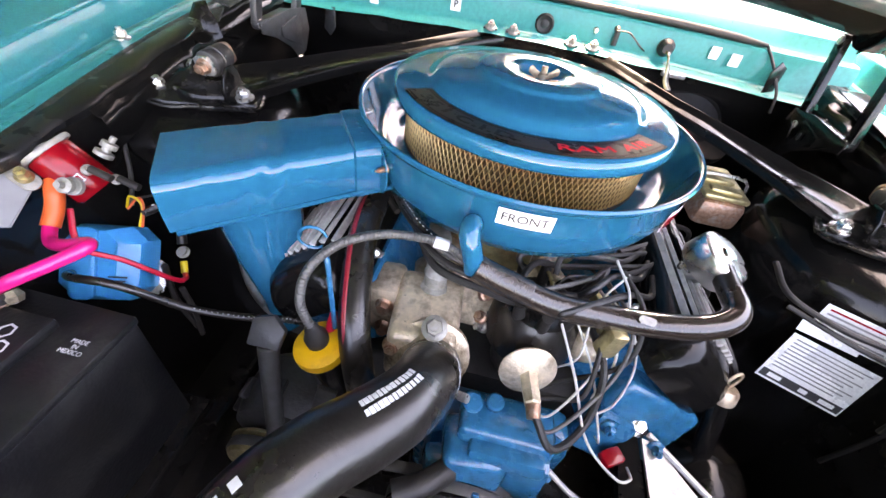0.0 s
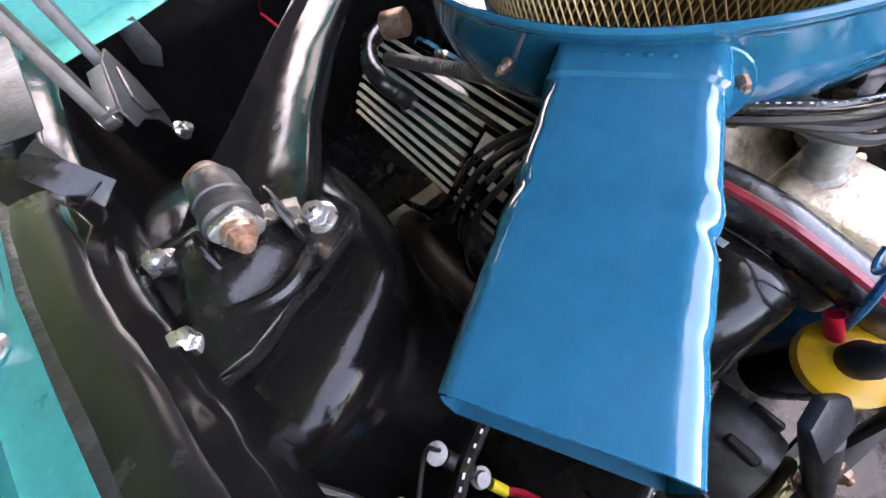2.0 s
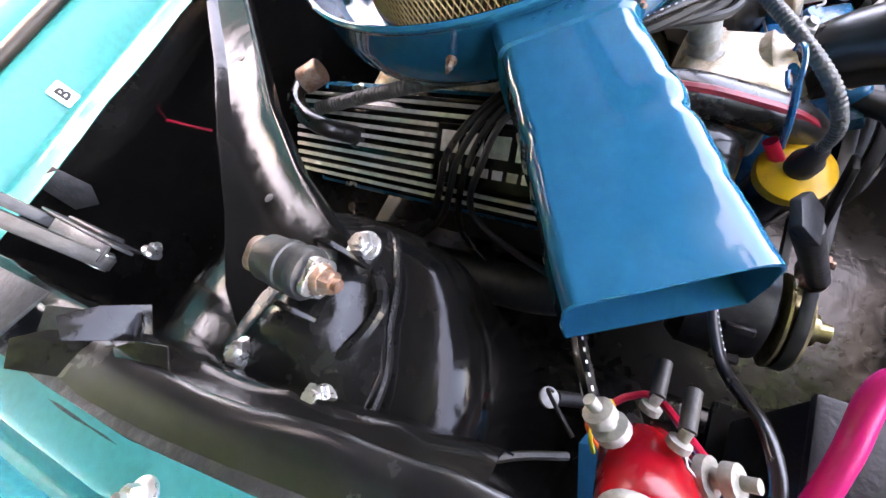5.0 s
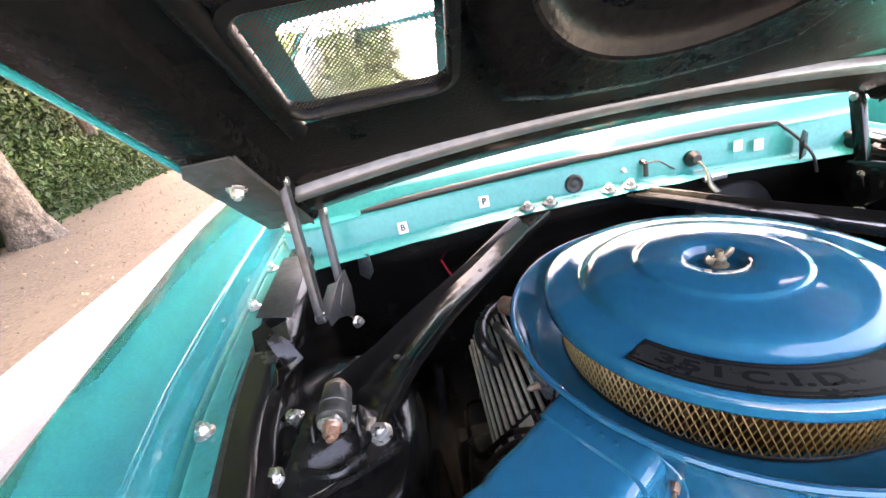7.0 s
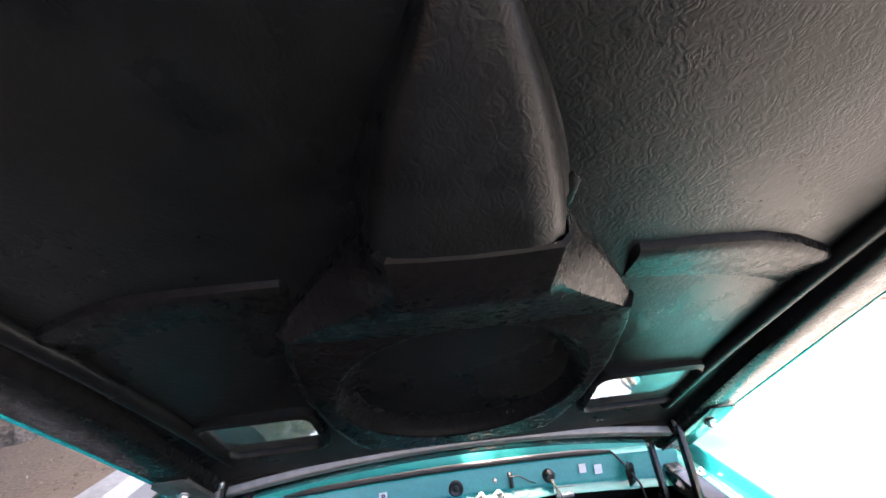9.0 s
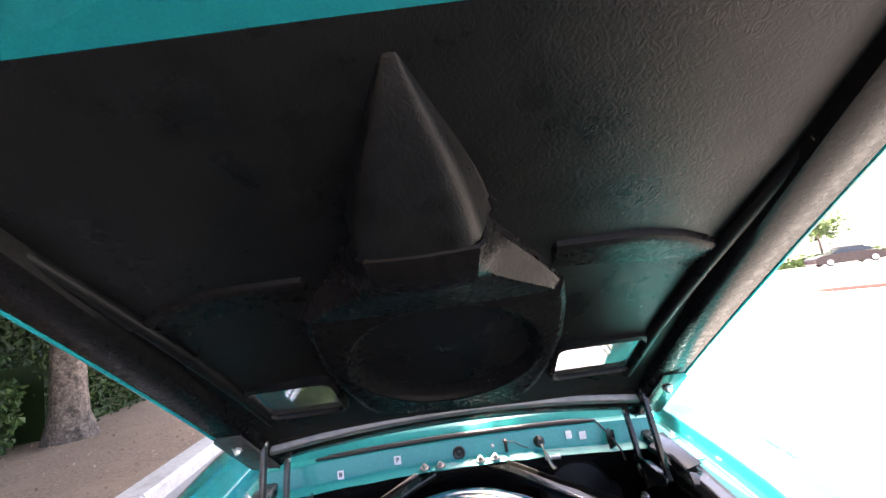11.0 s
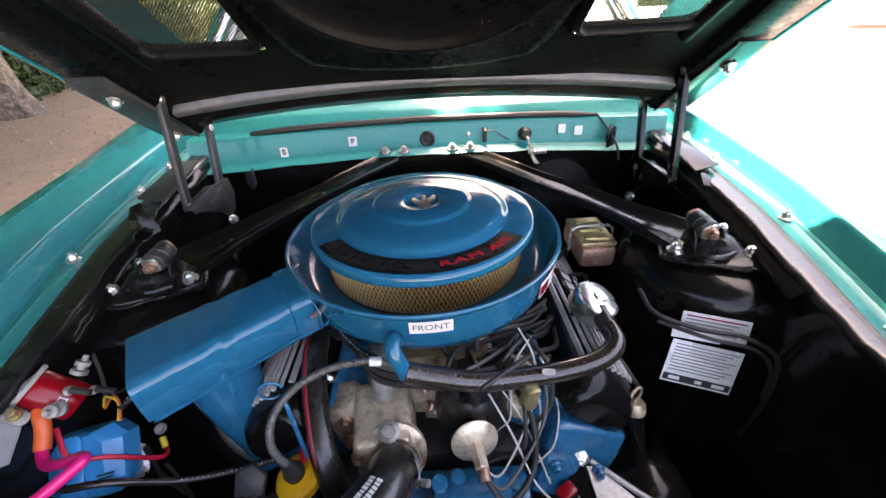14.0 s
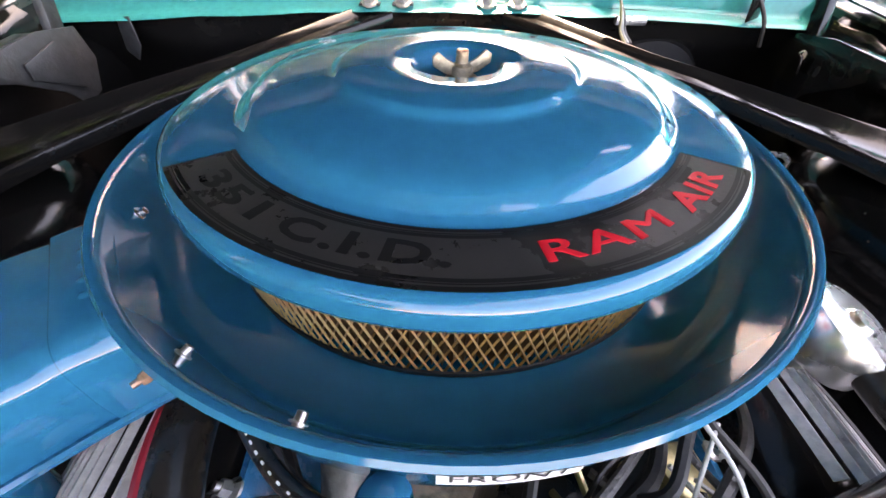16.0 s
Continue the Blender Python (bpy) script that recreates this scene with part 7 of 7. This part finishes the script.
part("rivet", lathe([(0.010, 0), (0.009, 0.003), (0.004, 0.0045), (0, 0.0045)], c0 - AX * 0.0055, -AX, 20), ZINC, sol)
for d in (Vector((-0.10, -0.97, -0.12)),):
    e = c0 + d * 0.037 + AX * 0.01
    ear = part("mounting_ear", slab(rounded(0.018, 0.030, 0.008, 5), 0.003, placed(e, (0.55, -0.3, 0.75), d), 0.0008), ZINC, sol, "dull zinc mounting ear")
    part("ear_bolt", hex_bolt(e + Vector((0.002, 0, 0.003)), (0.4, -0.3, 0.85), 0.006, 0.008), BRASS, ear)
for p, d in ((c0 + AX * 0.045 + Vector((0.01, -0.022, 0.012)), Vector((0.2, -0.75, 0.6))), (c0 + AX * 0.03 + Vector((0.02, 0.022, 0.016)), Vector((0.35, 0.6, 0.7)))):
    d.normalize()
    part("terminal", lathe([(0.010, 0), (0.010, 0.005), (0.005, 0.006), (0.0045, 0.010), (0.0085, 0.011), (0.0085, 0.017), (0.0035, 0.018), (0.0035, 0.025), (0, 0.025)], p, d, 14), ZINC, sol, "dull steel terminal stud")
for k in range(2):
    p = c0 + AX * (0.03 + 0.022 * k) + Vector((0.026, -0.006 + 0.012 * k, 0.014))
    part("small_terminal", lathe([(0.006, 0), (0.006, 0.004), (0.003, 0.005), (0.003, 0.011), (0, 0.011)], p, (0.8, -0.2, 0.55), 10), ZINC, sol)
    part("push_boot", rod(p + Vector((0.008, -0.002, 0.005)), p + Vector((0.03, -0.002, -0.002)), 0.0042), RUBBER, sol)
mark = c0 + AX * 0.036
out = Vector((0.60, -0.62, 0.50))
out = (out - AX * out.dot(AX)).normalized()
across = AX.cross(out)
for a, b, w, h in ((-0.0042, 0, 0.0012, 0.0096), (0.0042, 0, 0.0012, 0.0096), (0, -0.0042, 0.0084, 0.0012), (0, 0.0042, 0.0084, 0.0012)):
    part("print_bar", box(w, h, 0.0006, placed(mark + out * 0.0252 + AX * a + across * b * 0.9, out, AX)), WHITE_LABEL, sol)
reg = thing("voltage_regulator", (-0.50, -0.30, 0.70), "bright blue voltage regulator on a steel foot", "regulator")
rm = placed((-0.520, -0.268, 0.716), (0.22, -0.72, 0.66), (1, 0.25, 0.0))
def octagon(w, h, c):
    return [(-w, -h + c), (-w + c, -h), (w - c, -h), (w, -h + c), (w, h - c), (w - c, h), (-w + c, h), (-w, h - c)]


bm = bmesh.new()
ring_face(bm, [[rm @ Vector((x, y, z)) for x, y in octagon(w, h, c)] for w, h, c, z in ((0.049, 0.049, 0.018, 0.0), (0.049, 0.049, 0.018, 0.030), (0.046, 0.047, 0.020, 0.040), (0.030, 0.043, 0.016, 0.050), (0.026, 0.041, 0.014, 0.052))])
cover = part("cover", bm, BLUE_PLASTIC, reg, "bright blue faceted cover", 25)
part("raised_top", slab(octagon(0.015, 0.046, 0.006), 0.007, rm @ pose(-0.010, 0, 0.0505), 0.003), BLUE_PLASTIC, cover)
part("foot", slab(rounded(0.135, 0.05, 0.012, 4), 0.003, rm @ pose(-0.01, -0.02, -0.003), 0.001), STEEL, reg, "bare steel foot")
for k in range(3):
    part("print_bar", box(0.022 - 0.004 * (k % 2), 0.0022, 0.0005, rm @ pose(0.028, -0.026 + 0.005 * k, 0.0522)), INK, reg)
cable = thing("battery_cable", (-0.48, -0.40, 0.84), "thick magenta battery cable with an orange boot", "cable")
part("sheath", tube([(-0.502, -0.306, 0.850), (-0.500, -0.325, 0.830), (-0.485, -0.342, 0.824), (-0.450, -0.350, 0.838), (-0.418, -0.353, 0.853), (-0.408, -0.362, 0.858), (-0.425, -0.378, 0.850), (-0.455, -0.405, 0.838), (-0.488, -0.412, 0.815), (-0.515, -0.416, 0.795), (-0.538, -0.412, 0.787)], 0.0066, 14, 8), PINK_CABLE, cable)
part("boot", tube([(-0.512, -0.291, 0.862), (-0.506, -0.300, 0.856), (-0.502, -0.310, 0.844), (-0.498, -0.327, 0.830)], 0.0088, 14, 5), ORANGE, cable, "orange end boot")
wires = thing("wiring_loom", (-0.47, -0.26, 0.72), "thin red, yellow and black wires near the regulator", "wiring")
part("red_wire", tube([(-0.500, -0.300, 0.835), (-0.490, -0.318, 0.795), (-0.465, -0.300, 0.765), (-0.435, -0.275, 0.715), (-0.440, -0.255, 0.695), (-0.452, -0.243, 0.690)], 0.0034, 8), RED_WIRE, wires, "red wire")
part("yellow_crimp", rod((-0.452, -0.243, 0.690), (-0.458, -0.232, 0.702), 0.0048), YELLOW_WIRE, wires, "yellow crimp connector")
part("ring_terminal", lathe([(0.009, 0), (0.009, 0.002), (0.006, 0.003), (0.006, 0.008), (0, 0.008)], (-0.461, -0.224, 0.712), (0.2, -0.5, 0.8), 14), ZINC, wires)
part("sleeve", rod((-0.464, -0.218, 0.722), (-0.472, -0.200, 0.745), 0.0065), RUBBER, wires)
part("ring_terminal", lathe([(0.009, 0), (0.009, 0.003), (0.005, 0.004), (0, 0.004)], (-0.475, -0.195, 0.752), (0.2, -0.5, 0.8), 14), ZINC, wires)
for k in range(2):
    part("yellow_wire", tube([(-0.500 + 0.004 * k, -0.240 - 0.003 * k, 0.795), (-0.492 + 0.006 * k, -0.236 + 0.004 * k, 0.812 - 0.004 * k), (-0.480 + 0.002 * k, -0.236, 0.800), (-0.482 + 0.004 * k, -0.25, 0.775)], 0.0016, 8), ORANGE if k else YELLOW_WIRE, wires)
part("black_wire", tube([(-0.480, -0.238, 0.79), (-0.455, -0.222, 0.80), (-0.420, -0.205, 0.79), (-0.385, -0.200, 0.775)], 0.006, 8), RUBBER_SHINE, wires)
print_on([(-0.480, -0.238, 0.79), (-0.455, -0.222, 0.80), (-0.420, -0.205, 0.79), (-0.385, -0.200, 0.775)], 0.006, 0.15, 0.85, (0, -0.5, 1), 9, 0.0034, 0.0016, WHITE_LABEL, wires, 0.0, 11)
part("black_wire", tube([(-0.535, -0.315, 0.735), (-0.49, -0.345, 0.772), (-0.44, -0.338, 0.768), (-0.39, -0.315, 0.72), (-0.33, -0.30, 0.705), (-0.27, -0.29, 0.71), (-0.24, -0.28, 0.70)], 0.0050, 10), RUBBER_SHINE, wires, "black wire with print")
print_on([(-0.39, -0.315, 0.72), (-0.33, -0.30, 0.705), (-0.27, -0.29, 0.71), (-0.24, -0.28, 0.70)], 0.0050, 0.05, 0.75, (0, -0.5, 1), 20, 0.0022, 0.0011, WHITE_LABEL, wires, 0.0, 8)
part("black_wire", tube([(-0.497, -0.225, 0.80), (-0.475, -0.20, 0.795), (-0.470, -0.198, 0.765)], 0.0018, 6), RUBBER, wires)
part("black_wire", tube([(-0.43, -0.275, 0.70), (-0.42, -0.28, 0.66), (-0.425, -0.28, 0.60)], 0.004, 6), RUBBER, wires)
part("black_wire", tube([(-0.46, -0.26, 0.72), (-0.455, -0.27, 0.66), (-0.44, -0.27, 0.60)], 0.0045, 6), RUBBER, wires)
solo("apron_wire", tube([(-0.565, -0.150, 0.872), (-0.548, -0.165, 0.852), (-0.525, -0.195, 0.815), (-0.51, -0.225, 0.785)], 0.003, 6), GREY_WIRE, "thin grey wire along the apron", "wire")
# battery
bat = thing("battery", (-0.488, -0.513, 0.52), "black car battery with a green label", "battery")
part("case", box(0.175, 0.285, 0.205, pose(-0.486, -0.507, 0.543), 0.006, 2), BATTERY, bat)
top = part("cover", box(0.178, 0.288, 0.012, pose(-0.486, -0.507, 0.747), 0.004, 2), BATTERY, bat)
part("vent_strip", box(0.060, 0.225, 0.014, pose(-0.486, -0.507, 0.758), 0.004, 2), BATTERY, bat)
post = part("terminal_clamp", lathe([(0.016, 0), (0.016, 0.012), (0.009, 0.014), (0.008, 0.022), (0, 0.022)], (-0.538, -0.402, 0.761), seg=18), ALUMINIUM, bat, "corroded terminal clamp")
for k in range(9):
    q = random.Random(k)
    part("corrosion_lump", lathe([(0, -0.008), (0.008, -0.006), (0.011, 0.001), (0.008, 0.008), (0, 0.010)], (-0.536 + q.uniform(-0.026, 0.022), -0.405 + q.uniform(-0.022, 0.022), 0.772 + q.uniform(0.0, 0.012)), (q.uniform(-0.5, 0.5), q.uniform(-0.5, 0.5), 1), 7), q.choice((ALUMINIUM, GREY_STEEL, WING)), post, "crusty corroded lump")
part("clamp_body", box(0.050, 0.034, 0.020, pose(-0.536, -0.420, 0.763, 0, 0, 20), 0.005, 2), GREY_STEEL, post)
part("clamp_bolt", hex_bolt((-0.524, -0.396, 0.773), (0.4, 0.4, 0.8), 0.008, 0.011), COPPERED, post)
part("clamp_bolt", hex_bolt((-0.550, -0.396, 0.770), (-0.4, 0.4, 0.8), 0.008, 0.011), STEEL, post)
lab = part("label", slab([(-0.022, -0.085), (0.022, -0.085), (0.022, 0.055), (-0.022, 0.055)], 0.0006, pose(-0.532, -0.476, 0.759)), GREEN_LABEL, bat, "bright green label")
part("label_header", slab([(-0.022, 0), (0.022, 0), (0.022, 0.022), (-0.022, 0.022)], 0.0006, pose(-0.532, -0.443, 0.760)), WHITE_LABEL, lab)
for k in range(4):
    part("print_bar", box(0.030 - 0.005 * (k % 2), 0.006, 0.0004, pose(-0.530, -0.466 - 0.013 * k, 0.7604)), RED_INK if k == 1 else GREY_INK, lab)
for k in range(22):
    for x, w in ((-0.499, 0.020), (-0.474, 0.018)):
        part("print_bar", box(w - 0.003 * ((k * 7 + int(x * 1000)) % 4), 0.0019, 0.0005, pose(x, -0.456 - 0.0038 * k, 0.7722)), WHITE_LABEL, bat)
for x, y in ((-0.495, -0.437), (-0.474, -0.437), (-0.484, -0.420)):
    part("recycling_mark", lathe([(0.0062, 0.0), (0.0088, 0.0)], (x, y, 0.7725), (0, 0, 1), 6), WHITE_LABEL, bat)
for k, t in enumerate(("MADE", "IN", "MEXICO")):
    part("letters", lettering(t, 0.0068, pose(-0.423, -0.407 - 0.0062 * k, 0.7596), 0.0001), WHITE_LABEL, bat)
part("tray", box(0.21, 0.32, 0.02, pose(-0.486, -0.507, 0.521), 0.004), BLACK, bat)
def leaning_card(name, corners, ma, label, category, thick=0.0012):
    p = [Vector(q) for q in corners]
    n = (p[1] - p[0]).cross(p[-1] - p[0]).normalized()
    bm = bmesh.new()
    ring_face(bm, [p, [q - n * thick for q in p]])
    return solo(name, bm, ma, label, category), p, n


card, cp, cn2 = leaning_card("service_card", [(-0.522, -0.404, 0.872), (-0.512, -0.480, 0.864), (-0.497, -0.474, 0.848), (-0.508, -0.410, 0.852)], WHITE_LABEL, "white card with faint print on the apron", "card")
mid = sum(cp, Vector()) / 4
up = cn2 if cn2.z > 0 else -cn2
for k in range(5):
    part("print_bar", box(0.0045, 0.0022, 0.0003, placed(mid + up * 0.0008 + (cp[0] - cp[1]).normalized() * (0.0065 * k - 0.013), up, cp[0] - cp[1])), GREY_INK, card)
shield, sp, _ = leaning_card("splash_shield", [(-0.542, -0.245, 0.884), (-0.540, -0.300, 0.880), (-0.530, -0.395, 0.872), (-0.507, -0.352, 0.846), (-0.526, -0.292, 0.866)], SHIELD, "grey flat triangular shield against the apron beside the solenoid", "shield")
part("folded_edge", tube([sp[0], sp[4], sp[3]], 0.0011, 6, 3), SHIELD, shield, "rolled edge of the shield")
part("black_edging", tube([sp[0] + Vector((0, 0, 0.002)), sp[1] + Vector((0, 0, 0.002)), sp[2] + Vector((0, 0, 0.002))], 0.0022, 6, 3), RUBBER, shield, "black rubber edging")
# hood bumper pads on the rails
for s in (-1, 1):
    pad = thing("hood_bumper", (s * 0.546, -0.44, 0.90), "black rubber hood bumper on the fender rail", "bumper", "hood bumpers")
    part("bracket", box(0.024, 0.022, 0.010, pose(s * 0.550, -0.425, 0.890), 0.003), GREY_STEEL, pad)
    part("rubber_block", box(0.019, 0.017, 0.022, pose(s * 0.550, -0.425, 0.899), 0.005, 2), RUBBER, pad)
